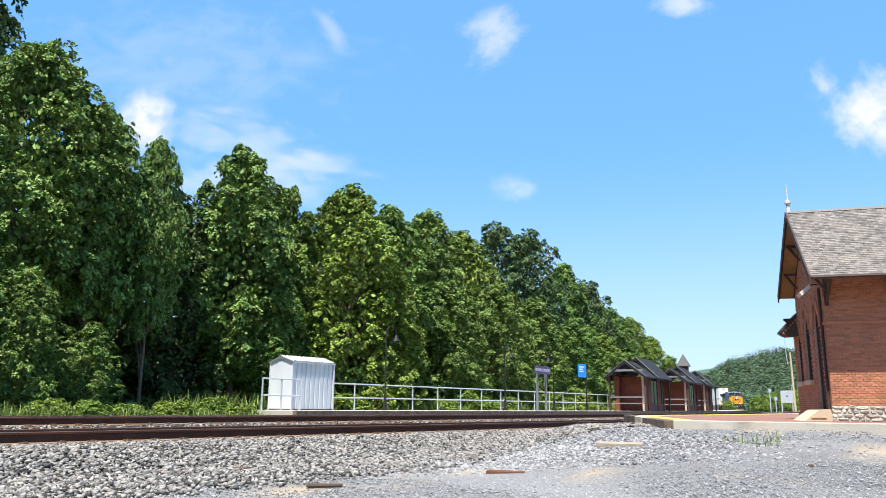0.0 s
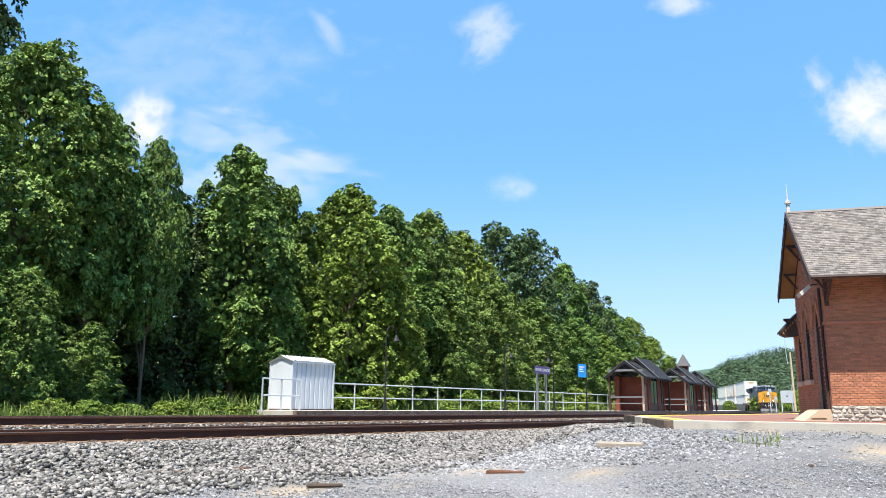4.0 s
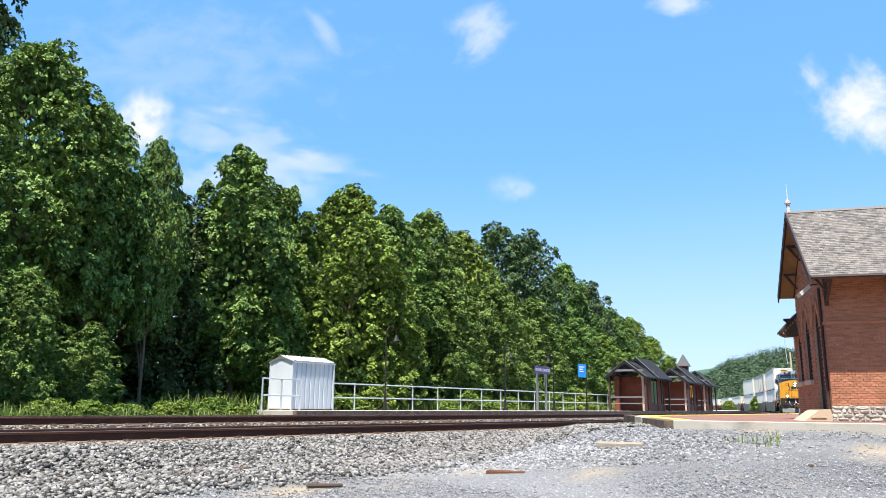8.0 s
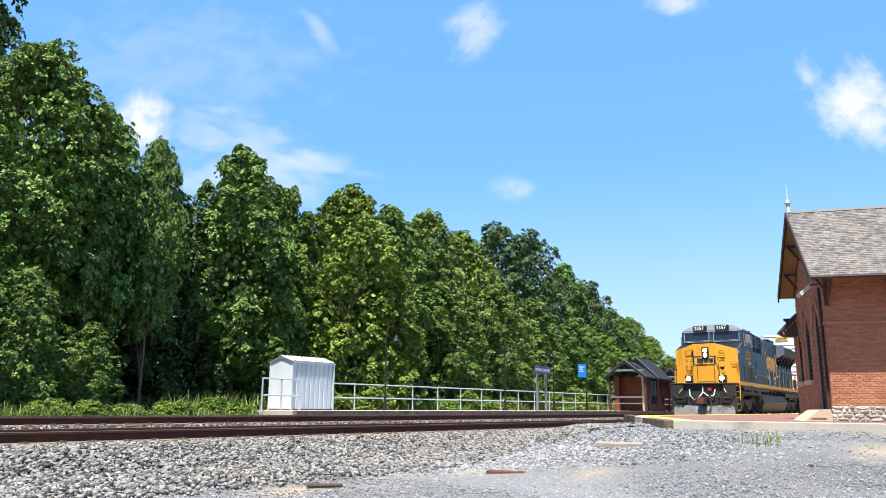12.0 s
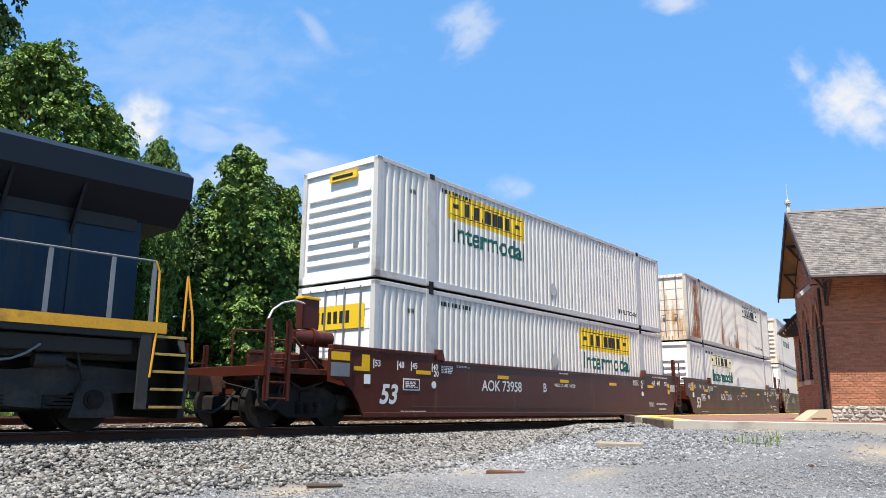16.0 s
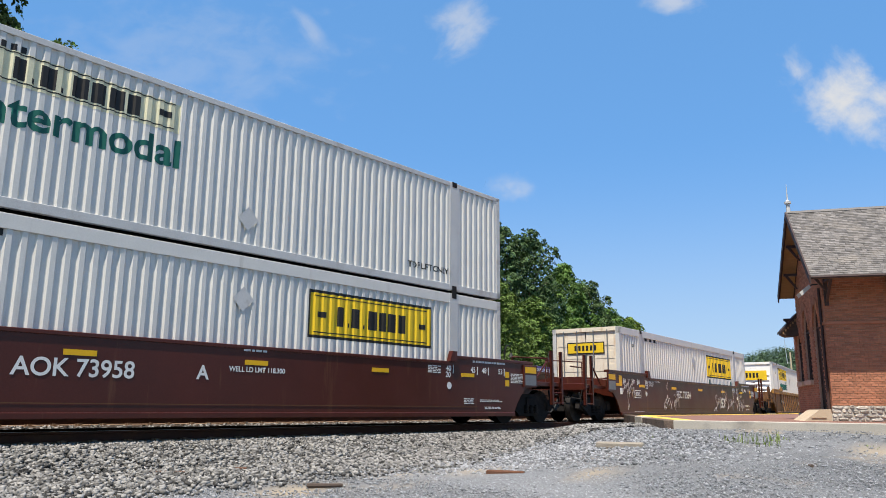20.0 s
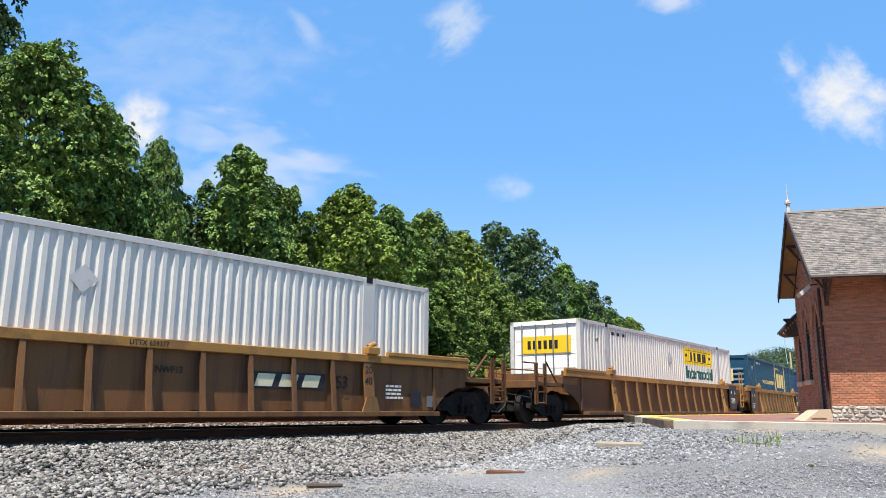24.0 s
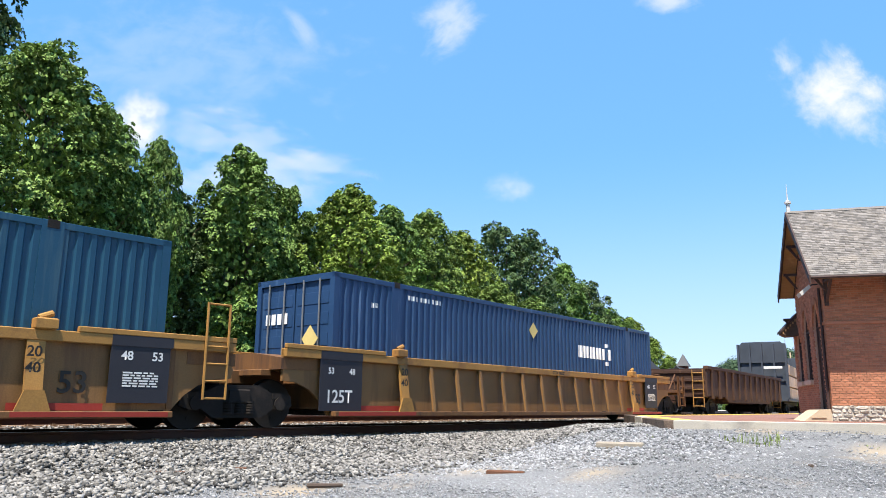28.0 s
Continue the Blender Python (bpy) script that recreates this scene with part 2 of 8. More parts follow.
M_CARTAN = mat("car_weathered_tan", (0.165, 0.078, 0.029), 0.65, 0, 0.25, 1.2, 40, 0.1, (0.085, 0.043, 0.024), 0.45, 0.9, streak=True)
M_CARAMBER = mat("car_weathered_amber", (0.215, 0.112, 0.040), 0.6, 0, 0.25, 1.2, 40, 0.08, (0.12, 0.058, 0.026), 0.36, 0.8, streak=True)
M_CARTANDK = mat("car_weathered_brown", (0.112, 0.050, 0.021), 0.7, 0, 0.28, 1.2, 40, 0.1, (0.17, 0.078, 0.026), 0.34, 0.9, streak=True)
M_CARYEL = mat("car_yellow", (0.33, 0.170, 0.044), 0.6, 0, 0.22, 1.5, 40, 0.08, (0.15, 0.075, 0.035), 0.34, 1.2)
M_CARBLK = mat("car_black_panel", (0.025, 0.025, 0.032), 0.55, 0, 0.15, 2, 40, 0.05)
M_CARRED = mat("car_red_stripe", (0.30, 0.035, 0.022), 0.6, 0, 0.15, 2, 40, 0.05)
M_REFLECT = mat("yellow_reflector", (0.75, 0.42, 0.01), 0.4, 0, 0.08, 3, 40, 0.02)
M_STENCIL = mat("white_stencil", (0.70, 0.69, 0.66), 0.6, 0, 0.12, 3, 40, 0.02)
M_TRUCK = mat("truck_grime", (0.014, 0.012, 0.011), 0.85, 0.1, 0.35, 5, 50, 0.25, (0.045, 0.034, 0.027), 0.3)
M_WHEEL = mat("wheel_steel", (0.020, 0.017, 0.015), 0.7, 0.3, 0.3, 5, 50, 0.15)
M_TREAD = mat("wheel_tread", (0.42, 0.41, 0.40), 0.3, 0.9, 0.1, 5, 50, 0.03)
M_LBLUE = mat("loco_blue", (0.0062, 0.0258, 0.053), 0.42, 0, 0.2, 1.2, 40, 0.04, (0.028, 0.036, 0.040), 0.34, 0.8, streak=True)
M_LBLUE.node_tree.nodes["Principled BSDF"].inputs["Specular IOR Level"].default_value = 0.22
M_LPLOUGH = mat("worn_grey_plough", (0.21, 0.20, 0.19), 0.6, 0, 0.25, 2, 40, 0.1, (0.06, 0.05, 0.045), 0.35)
M_LYEL = mat("loco_yellow", (0.66, 0.305, 0.026), 0.45, 0, 0.14, 1.5, 40, 0.03, (0.33, 0.18, 0.04), 0.20, 1.6, streak=True)
M_LSTRIPE = mat("grimy_yellow_stripe", (0.58, 0.30, 0.025), 0.5, 0, 0.2, 1.5, 40, 0.03, (0.15, 0.085, 0.03), 0.38, 0.8)
M_GREYWOOD = mat("grey_weathered_wood", (0.29, 0.25, 0.20), 0.85, 0, 0.25, 4, 60, 0.3, stretch=(1, 6, 6))
M_LGREY = mat("loco_underframe_grey", (0.028, 0.027, 0.026), 0.7, 0, 0.3, 2, 40, 0.15, (0.075, 0.060, 0.050), 0.30)
M_LDARK = mat("loco_dark_blue", (0.004, 0.008, 0.016), 0.5, 0, 0.15, 2, 40, 0.05)
M_LPANEL = mat("loco_dirty_panel", (0.030, 0.036, 0.045), 0.6, 0, 0.2, 2, 40, 0.08, (0.07, 0.06, 0.05), 0.3)
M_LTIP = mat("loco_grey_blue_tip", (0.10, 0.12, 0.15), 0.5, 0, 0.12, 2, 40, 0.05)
M_LNOSING = mat("worn_yellow_nosing", (0.42, 0.27, 0.06), 0.6, 0, 0.2, 3, 40, 0.08, (0.12, 0.09, 0.05), 0.35, 4.0)
M_RAILFOOT = mat("dusty_rail_foot", (0.21, 0.135, 0.085), 0.85, 0, 0.25, 3, 60, 0.2)
M_RAILDIRT = mat("container_rail_brown", (0.48, 0.44, 0.38), 0.65, 0, 0.2, 1.5, 40, 0.1, (0.24, 0.16, 0.10), 0.34)
M_LDULL = mat("loco_faded_yellow", (0.54, 0.27, 0.030), 0.5, 0, 0.15, 2.5, 40, 0.03, (0.16, 0.10, 0.04), 0.14, 3.0)
M_TANK = mat("dusty_tank_steel", (0.072, 0.066, 0.060), 0.7, 0, 0.3, 1.2, 40, 0.12, (0.035, 0.030, 0.028), 0.3, 1.0, streak=True)
# sunlight on the cab roof is put into this pale grey
M_LROOFLIT = mat("loco_sunlit_roof_grey", (0.32, 0.36, 0.40), 0.4, 0, 0.12, 2, 40, 0.05)
M_RAILSTEEL = mat("handrail_grey", (0.20, 0.21, 0.22), 0.5, 0.3, 0.15, 4, 40, 0.05)
M_LOUVRE = mat("louvre_tan", (0.26, 0.20, 0.135), 0.6, 0, 0.15, 3, 40, 0.05)
M_HEAD = glow("headlight", (1.0, 0.93, 0.80), 6.0)
M_GONRUST = mat("gondola_rust", (0.055, 0.028, 0.019), 0.85, 0, 0.35, 1.2, 40, 0.2, (0.13, 0.070, 0.038), 0.3, 0.9, streak=True)
M_STEELGREY = mat("bulkhead_steel_grey", (0.050, 0.060, 0.078), 0.6, 0, 0.25, 1.5, 40, 0.1)
M_LUMBER = mat("lumber", (0.48, 0.36, 0.25), 0.8, 0, 0.2, 2, 40, 0.1, per="object", per_amount=0.3)
M_AIRHOSE = mat("rubber_hose", (0.02, 0.02, 0.02), 0.7, 0, 0.1, 3, 40, 0.05)

# ---- mesh building ----
class Shape:
    """Vertices and faces of one part."""
    def __init__(self):
        self.v, self.f = [], []

    def add(self, vs, fs):
        k = len(self.v)
        self.v += [tuple(p) for p in vs]
        self.f += [tuple(i + k for i in q) for q in fs]
        return self

    def box(self, x0, x1, y0, y1, z0, z1, c=0.0):
        if c <= 0:
            vs = [(x, y, z) for z in (z0, z1) for y in (y0, y1) for x in (x0, x1)]
            return self.add(vs, [(0, 2, 3, 1), (4, 5, 7, 6), (0, 1, 5, 4), (2, 6, 7, 3), (0, 4, 6, 2), (1, 3, 7, 5)])
        c = min(c, (x1 - x0) * 0.4, (y1 - y0) * 0.4, (z1 - z0) * 0.4)
        ring = lambda i, z: [(x0 + c - i, y0 - i + c, z), (x1 - c + i, y0 - i + c, z), (x1 - c + i, y1 - c + i, z), (x0 + c - i, y1 - c + i, z)]
        vs = ring(0, z0) + ring(c, z0 + c) + ring(c, z1 - c) + ring(0, z1)
        fs = [(3, 2, 1, 0), (12, 13, 14, 15)]
        for k in range(3):
            fs += [(4 * k + i, 4 * k + (i + 1) % 4, 4 * k + 4 + (i + 1) % 4, 4 * k + 4 + i) for i in range(4)]
        return self.add(vs, fs)

    def tube(self, a, b, r, n=10, r2=None, caps=True):
        a, b = Vector(a), Vector(b)
        r2 = r if r2 is None else r2
        d = (b - a).normalized()
        u = d.orthogonal().normalized()
        w = d.cross(u)
        vs = [p + (u * math.cos(2 * math.pi * i / n) + w * math.sin(2 * math.pi * i / n)) * q for p, q in ((a, r), (b, r2)) for i in range(n)]
        fs = [(i, (i + 1) % n, n + (i + 1) % n, n + i) for i in range(n)]
        if caps:
            fs += [tuple(range(n - 1, -1, -1)), tuple(range(n, 2 * n))]
        return self.add(vs, fs)

    def pipe(self, pts, r, n=8):
        for a, b in zip(pts[:-1], pts[1:]):
            self.tube(a, b, r, n)
        return self

    def prism(self, pts, axis, lo, hi):
        """An outline, extruded along an axis (x: pts are y, z; y: x, z; z: x, y)."""
        put = {"x": lambda p, t: (t, p[0], p[1]), "y": lambda p, t: (p[0], t, p[1]), "z": lambda p, t: (p[0], p[1], t)}[axis]
        n = len(pts)
        vs = [put(p, t) for t in (lo, hi) for p in pts]
        fs = [tuple(range(n - 1, -1, -1)), tuple(range(n, 2 * n))] + [(i, (i + 1) % n, n + (i + 1) % n, n + i) for i in range(n)]
        return self.add(vs, fs)

    def quad(self, a, b, c, d):
        return self.add([a, b, c, d], [(0, 1, 2, 3)])

    def mesh(self, name, material, smooth=False):
        me = bpy.data.meshes.new(name)
        me.from_pydata(self.v, [], self.f)
        bm = bmesh.new()
        bm.from_mesh(me)
        bmesh.ops.recalc_face_normals(bm, faces=bm.faces)
        bm.to_mesh(me)
        bm.free()
        me.materials.append(material)
        if smooth:
            me.polygons.foreach_set("use_smooth", [True] * len(me.polygons))
            me.set_sharp_from_angle(angle=radians(38))
        return me


def part(name, shape, material, parent, label="", at=None, smooth=False):
    ob = new(name, shape.mesh(name, material, smooth) if isinstance(shape, Shape) else shape)
    ob.parent = parent
    if at:
        ob.location = at
    if label:
        ob["label"] = label
    return ob


def thing(name, label, category, m=None, group="", kind=""):
    ob = new(name)
    ob.empty_display_size = 0.2
    if m is not None:
        ob.matrix_basis = m
    return tagged(ob, label, category, group, kind)


def solo(name, shape, material, label, category, group="", kind="", m=None, smooth=False):
    ob = new(name, shape.mesh(name, material, smooth))
    if m is not None:
        ob.matrix_basis = m
    return tagged(ob, label, category, group, kind)


def raw_mesh(name, verts, faces, material):
    """A large mesh straight from arrays; every face has the same number of corners."""
    me = bpy.data.meshes.new(name)
    nf, k = faces.shape
    me.vertices.add(len(verts)), me.loops.add(nf * k), me.polygons.add(nf)
    me.vertices.foreach_set("co", verts.astype(np.float32).ravel())
    me.loops.foreach_set("vertex_index", faces.astype(np.int32).ravel())
    me.polygons.foreach_set("loop_start", np.arange(0, nf * k, k, dtype=np.int32))
    me.update(calc_edges=True)
    me.validate()
    me.materials.append(material)
    return me


# ---- the line of the track ----
# s: metres along the near track, growing away from the camera; off: metres from its centre, growing away from the camera.
HEAD0, OFF0 = 0.8315, 13.40
KS = ((-300, .0034), (35, .00354), (60, .00443), (90, .00238), (120, .00248), (160, .0008), (220, .0005), (520, .0004))
_s = np.arange(-150, 520.01, 0.5)
_k = np.interp(_s, [a for a, b in KS], [b for a, b in KS])
_a = np.concatenate([[0], np.cumsum((_k[1:] + _k[:-1]) * 0.25)])
_a += HEAD0 - _a[300]
_x = np.concatenate([[0], np.cumsum((np.cos(_a[1:]) + np.cos(_a[:-1])) * 0.25)])
_y = np.concatenate([[0], np.cumsum((np.sin(_a[1:]) + np.sin(_a[:-1])) * 0.25)])
_x += -_x[300] - OFF0 * math.sin(HEAD0)
_y += -_y[300] + OFF0 * math.cos(HEAD0)


def along(s, off=0.0):
    a = np.interp(s, _s, _a)
    return np.interp(s, _s, _x) - off * np.sin(a), np.interp(s, _s, _y) + off * np.cos(a)


def on_line(s, off, z=0.0, turn=0.0):
    x, y = along(s, off)
    return pose(x, y, z, 0, 0, math.degrees(np.interp(s, _s, _a)) + turn)


def line_coords(x, y):
    """Nearest s and off for points of the plan."""
    x, y = np.atleast_1d(x).astype(float), np.atleast_1d(y).astype(float)
    ks = np.arange(0, len(_s), 4)
    best = np.full(x.shape, 1e18)
    idx = np.zeros(x.shape, int)
    for k in ks:
        d = (x - _x[k]) ** 2 + (y - _y[k]) ** 2
        m = d < best
        best[m], idx[m] = d[m], k
    ds = (x - _x[idx]) * np.cos(_a[idx]) + (y - _y[idx]) * np.sin(_a[idx])
    off = -(x - _x[idx]) * np.sin(_a[idx]) + (y - _y[idx]) * np.cos(_a[idx])
    return _s[idx] + ds, off


T2 = 4.2                 # centre of the second track
Z2 = 0.16                # its rail top over the near one's


def ground_z(x, y):
    s, off = line_coords(x, y)
    y = np.atleast_1d(y).astype(float)
    w = np.clip((np.atleast_1d(x).astype(float) - 0.3) / 3, 0, 1)
    lot = -0.52 + 0.55 * np.clip((y - 7) / 7.5, 0, 1) * w + 0.2 * np.clip((y - 8) / 16, 0, 1) * (1 - w)
    prof = np.interp(off, [-6.0, -3.6, -1.95, -1.4, 1.6, 2.4, 6.2, 7.2, 60], [0, 0.12, 1, 1.12, 1.12, 1.1, 1.35, 0.9, 0.9])
    bed = -0.245
    z = lot + (bed - lot) * np.minimum(prof, 1.0) + 0.03 * np.clip(prof - 1, 0, 0.12) / 0.12
    z = z + np.interp(off, [1.5, 3.2, 5.6, 6.4, 8], [0, Z2, Z2, 0, 0])
    z = z - np.interp(off, [7, 14, 40], [0, 0.25, 0.6])
    kerb = (4.6 - np.atleast_1d(x)) * 0.625 + (15.2 - y) * 0.78         # gravel is heaped against the kerb
    z = z + 0.11 * np.clip((np.atleast_1d(x) - 4.8) / 1.6, 0, 1.3) * np.exp(-(np.maximum(kerb, 0) / 0.85) ** 2) * (kerb > -0.6)
    far = np.clip((np.hypot(np.atleast_1d(x), y) - 150) / 400, 0, 1)
    return z - 0.4 * far

# ---- ground ----
def ground_material():
    m = bpy.data.materials.new("gravel_ground")
    m.use_nodes = True
    nt = m.node_tree
    b = nt.nodes["Principled BSDF"]
    N, Lk = nt.nodes.new, nt.links.new
    co = N("ShaderNodeTexCoord")
    vor, n1, n2 = N("ShaderNodeTexVoronoi"), N("ShaderNodeTexNoise"), N("ShaderNodeTexNoise")
    vor.inputs["Scale"].default_value = 34
    n1.inputs["Scale"].default_value, n1.inputs["Detail"].default_value = 0.45, 8
    n2.inputs["Scale"].default_value, n2.inputs["Detail"].default_value = 0.16, 5
    for n in (vor, n1, n2):
        Lk(co.outputs["Object"], n.inputs["Vector"])
    ramp = N("ShaderNodeValToRGB")
    ramp.color_ramp.elements[0].color, ramp.color_ramp.elements[1].color = (0.085, 0.085, 0.085, 1), (0.25, 0.25, 0.252, 1)
    vor2 = N("ShaderNodeTexVoronoi")
    vor2.inputs["Scale"].default_value = 75
    Lk(co.outputs["Object"], vor2.inputs["Vector"])
    chip = N("ShaderNodeMix")
    chip.data_type = "RGBA"
    chip.inputs["Factor"].default_value = 0.55
    Lk(vor.outputs["Color"], chip.inputs["A"]), Lk(vor2.outputs["Color"], chip.inputs["B"])
    Lk(chip.outputs["Result"], ramp.inputs["Fac"])
    tone2 = N("ShaderNodeMapRange")                 # trodden and loose stretches of the lot
    tone2.inputs["From Min"].default_value, tone2.inputs["From Max"].default_value = 0.35, 0.65
    tone2.inputs["To Min"].default_value, tone2.inputs["To Max"].default_value = 0.72, 1.18
    Lk(n2.outputs["Fac"], tone2.inputs["Value"])
    toned = N("ShaderNodeHueSaturation")
    Lk(ramp.outputs[0], toned.inputs["Color"]), Lk(tone2.outputs[0], toned.inputs["Value"])
    tan = N("ShaderNodeMix")
    tan.data_type = "RGBA"
    r1 = N("ShaderNodeMapRange")
    r1.inputs["From Min"].default_value, r1.inputs["From Max"].default_value = 0.58, 0.68
    Lk(n1.outputs["Fac"], r1.inputs["Value"])
    Lk(r1.outputs[0], tan.inputs["Factor"]), Lk(toned.outputs[0], tan.inputs["A"])
    tan.inputs["B"].default_value = (0.32, 0.25, 0.17, 1)
    sandy, sand = N("ShaderNodeAttribute"), N("ShaderNodeMix")
    sandy.attribute_name = "sand"
    sand.data_type = "RGBA"
    Lk(sandy.outputs["Fac"], sand.inputs["Factor"]), Lk(tan.outputs["Result"], sand.inputs["A"])
    sand.inputs["B"].default_value = (0.31, 0.25, 0.175, 1)
    # soil and turf away from the gravel, on the far side of the line
    at = N("ShaderNodeAttribute")
    at.attribute_name = "turf"
    grass = N("ShaderNodeMix")
    grass.data_type = "RGBA"
    Lk(at.outputs["Fac"], grass.inputs["Factor"]), Lk(sand.outputs["Result"], grass.inputs["A"])
    gr = N("ShaderNodeValToRGB")
    gr.color_ramp.elements[0].color, gr.color_ramp.elements[1].color = (0.035, 0.05, 0.015, 1), (0.10, 0.13, 0.04, 1)
    Lk(n1.outputs["Fac"], gr.inputs["Fac"]), Lk(gr.outputs[0], grass.inputs["B"])
    bed = N("ShaderNodeAttribute")
    bed.attribute_name = "bed"
    fouled = N("ShaderNodeMix")
    fouled.data_type = "RGBA"
    Lk(bed.outputs["Fac"], fouled.inputs["Factor"]), Lk(grass.outputs["Result"], fouled.inputs["A"])
    fouled.inputs["B"].default_value = (0.040, 0.036, 0.033, 1)
    Lk(fouled.outputs["Result"], b.inputs["Base Color"])
    b.inputs["Roughness"].default_value = 0.95
    bp = N("ShaderNodeBump")
    bp.inputs["Strength"].default_value, bp.inputs["Distance"].default_value = 0.8, 0.02
    Lk(vor.outputs["Distance"], bp.inputs["Height"]), Lk(bp.outputs[0], b.inputs["Normal"])
    return m


# bare sandy patches of the lot: place, half length, half width
SAND = ((-1.9, 9.0, 0.55, 0.22), (-0.3, 10.9, 0.5, 0.25), (0.95, 11.2, 0.7, 0.25), (6.6, 11.5, 0.8, 0.22), (-1.0, 9.4, 0.5, 0.15), (2.3, 10.0, 0.6, 0.15))


def sandiness(x, y):
    v = np.zeros(np.shape(x))
    for cx, cy, a, b in SAND:
        v = np.maximum(v, np.exp(-((x - cx) / a) ** 2 - ((y - cy) / b) ** 2))
    return np.clip(v * 1.3, 0, 1)


def build_ground():
    u = np.concatenate([-np.geomspace(4200, 42, 14), np.arange(-40, 70, 1.0), np.geomspace(72, 4200, 22)])
    v = np.concatenate([-np.geomspace(4200, 16, 14), np.arange(-15, 30, 0.3), np.geomspace(31, 4200, 18)])
    U, V = np.meshgrid(u, v, indexing="ij")
    ca, sa = math.cos(radians(51)), math.sin(radians(51))
    X, Y = U * ca - V * sa, U * sa + V * ca
    Z = ground_z(X.ravel(), Y.ravel())
    jit = np.array([noise.noise((x * 0.5, y * 0.5, 0)) for x, y in zip(X.ravel(), Y.ravel())]) * 0.03
    verts = np.stack([X.ravel(), Y.ravel(), Z + jit], 1)
    nu, nv = U.shape
    i = np.arange(nu * nv).reshape(nu, nv)
    faces = np.stack([i[:-1, :-1].ravel(), i[1:, :-1].ravel(), i[1:, 1:].ravel(), i[:-1, 1:].ravel()], 1)
    me = raw_mesh("ground", verts, faces, ground_material())
    s, off = line_coords(X.ravel(), Y.ravel())
    turf = np.clip((off - 6.6) / 1.0, 0, 1) + np.clip((np.hypot(X.ravel(), Y.ravel()) - 60) / 30, 0, 1) * (np.abs(off) > 6)
    att = me.attributes.new("turf", "FLOAT", "POINT")
    att.data.foreach_set("value", np.clip(turf, 0, 1).astype(np.float32))
    att = me.attributes.new("sand", "FLOAT", "POINT")
    att.data.foreach_set("value", sandiness(X.ravel(), Y.ravel()).astype(np.float32))
    att = me.attributes.new("bed", "FLOAT", "POINT")
    att.data.foreach_set("value", (np.clip((off + 5.4) / 1.6, 0, 1) * np.clip((6.6 - off) / 0.5, 0, 1)).astype(np.float32))
    return tagged(new("ground", me), "grey crushed gravel lot sloping up to the ballast", "ground", kind="structure")


ground = build_ground()

# ---- tracks ----
RAIL_PROFILE = ((-0.075, -0.186), (0.075, -0.186), (0.075, -0.174), (0.012, -0.150), (0.010, -0.045), (0.036, -0.036), (0.036, -0.006), (0.028, 0.0), (-0.028, 0.0), (-0.036, -0.006), (-0.036, -0.036), (-0.010, -0.045), (-0.012, -0.150), (-0.075, -0.174))


def rail_shape(off, z, s0, s1, profile):
    ss = np.concatenate([np.arange(s0, 60, 1.0), np.arange(60, s1, 4.0)])
    n = len(profile)
    vs, fs = [], []
    for s in ss:
        for p in profile:
            x, y = along(s, off + p[0])
            vs.append((x, y, z + p[1]))
    for i in range(len(ss) - 1):
        for j in range(n):
            fs.append((i * n + j, i * n + (j + 1) % n, (i + 1) * n + (j + 1) % n, (i + 1) * n + j))
    sh = Shape()
    return sh.add(vs, fs)


HEADTOP = ((-0.030, 0.0), (0.030, 0.0), (0.030, 0.003), (-0.030, 0.003))


def build_track(name, off, z, label):
    tr = thing(name, label, "railway track", kind="structure")
    for o in (-0.755, 0.755):
        r = part("rail", rail_shape(off + o, z, -45, 420, RAIL_PROFILE), M_RAIL, tr, "rust-brown steel rail", smooth=True)
        part("rail_foot", rail_shape(off + o, z, -45, 120, ((-0.078, -0.188), (0.078, -0.188), (0.078, -0.170), (0.040, -0.157), (-0.040, -0.157), (-0.078, -0.170))), M_RAILFOOT, r, "dusty tan rail foot")
        part("running_surface", rail_shape(off + o, z, -45, 420, HEADTOP), M_RAILTOP, r, "polished steel rail top")
    tie = Shape().box(-0.11, 0.11, -1.28, 1.28, -0.36, -0.188, 0.012).mesh("tie", M_TIE)
    fix = Shape()
    for o in (-0.755, 0.755):
        fix.box(-0.09, 0.09, o - 0.19, o + 0.19, -0.190, -0.172)
        for dx, dy in ((-0.06, -0.10), (0.06, 0.10), (0.05, -0.10), (-0.05, 0.10)):
            fix.box(dx - 0.016, dx + 0.016, o + dy - 0.02, o + dy + 0.02, -0.18, -0.140)
        for dy in (-0.115, 0.115):
            fix.box(-0.028, 0.028, o + dy - 0.02, o + dy + 0.02, -0.185, -0.135)
    plate = fix.mesh("tie_plate", M_RAILFOOT)
    rest = Shape()
    rs = random.Random(4)
    for i in range(260):
        s = -12 + i * 0.53
        jt = rs.uniform(-0.03, 0.03)
        m = on_line(s + jt, off, z, rs.uniform(-1, 1))
        if i < 110:
            ob = part("tie", tie, None, tr)
            ob.matrix_basis = m
            pl = part("tie_plate", plate, None, ob)
        else:
            rest.add([m @ Vector(p) for p in [(x, y, zz) for zz in (-0.36, -0.188) for y in (-1.28, 1.28) for x in (-0.11, 0.11)]], [(4, 5, 7, 6), (0, 1, 5, 4), (2, 6, 7, 3), (0, 4, 6, 2), (1, 3, 7, 5)])
    tagged(part("far_ties", rest, M_TIE, tr), kind="stuff")
    return tr


build_track("track_1", 0.0, 0.0, "near railway track with rusty rails on grey ballast")
build_track("track_2", T2, Z2, "second railway track beside the far platform")

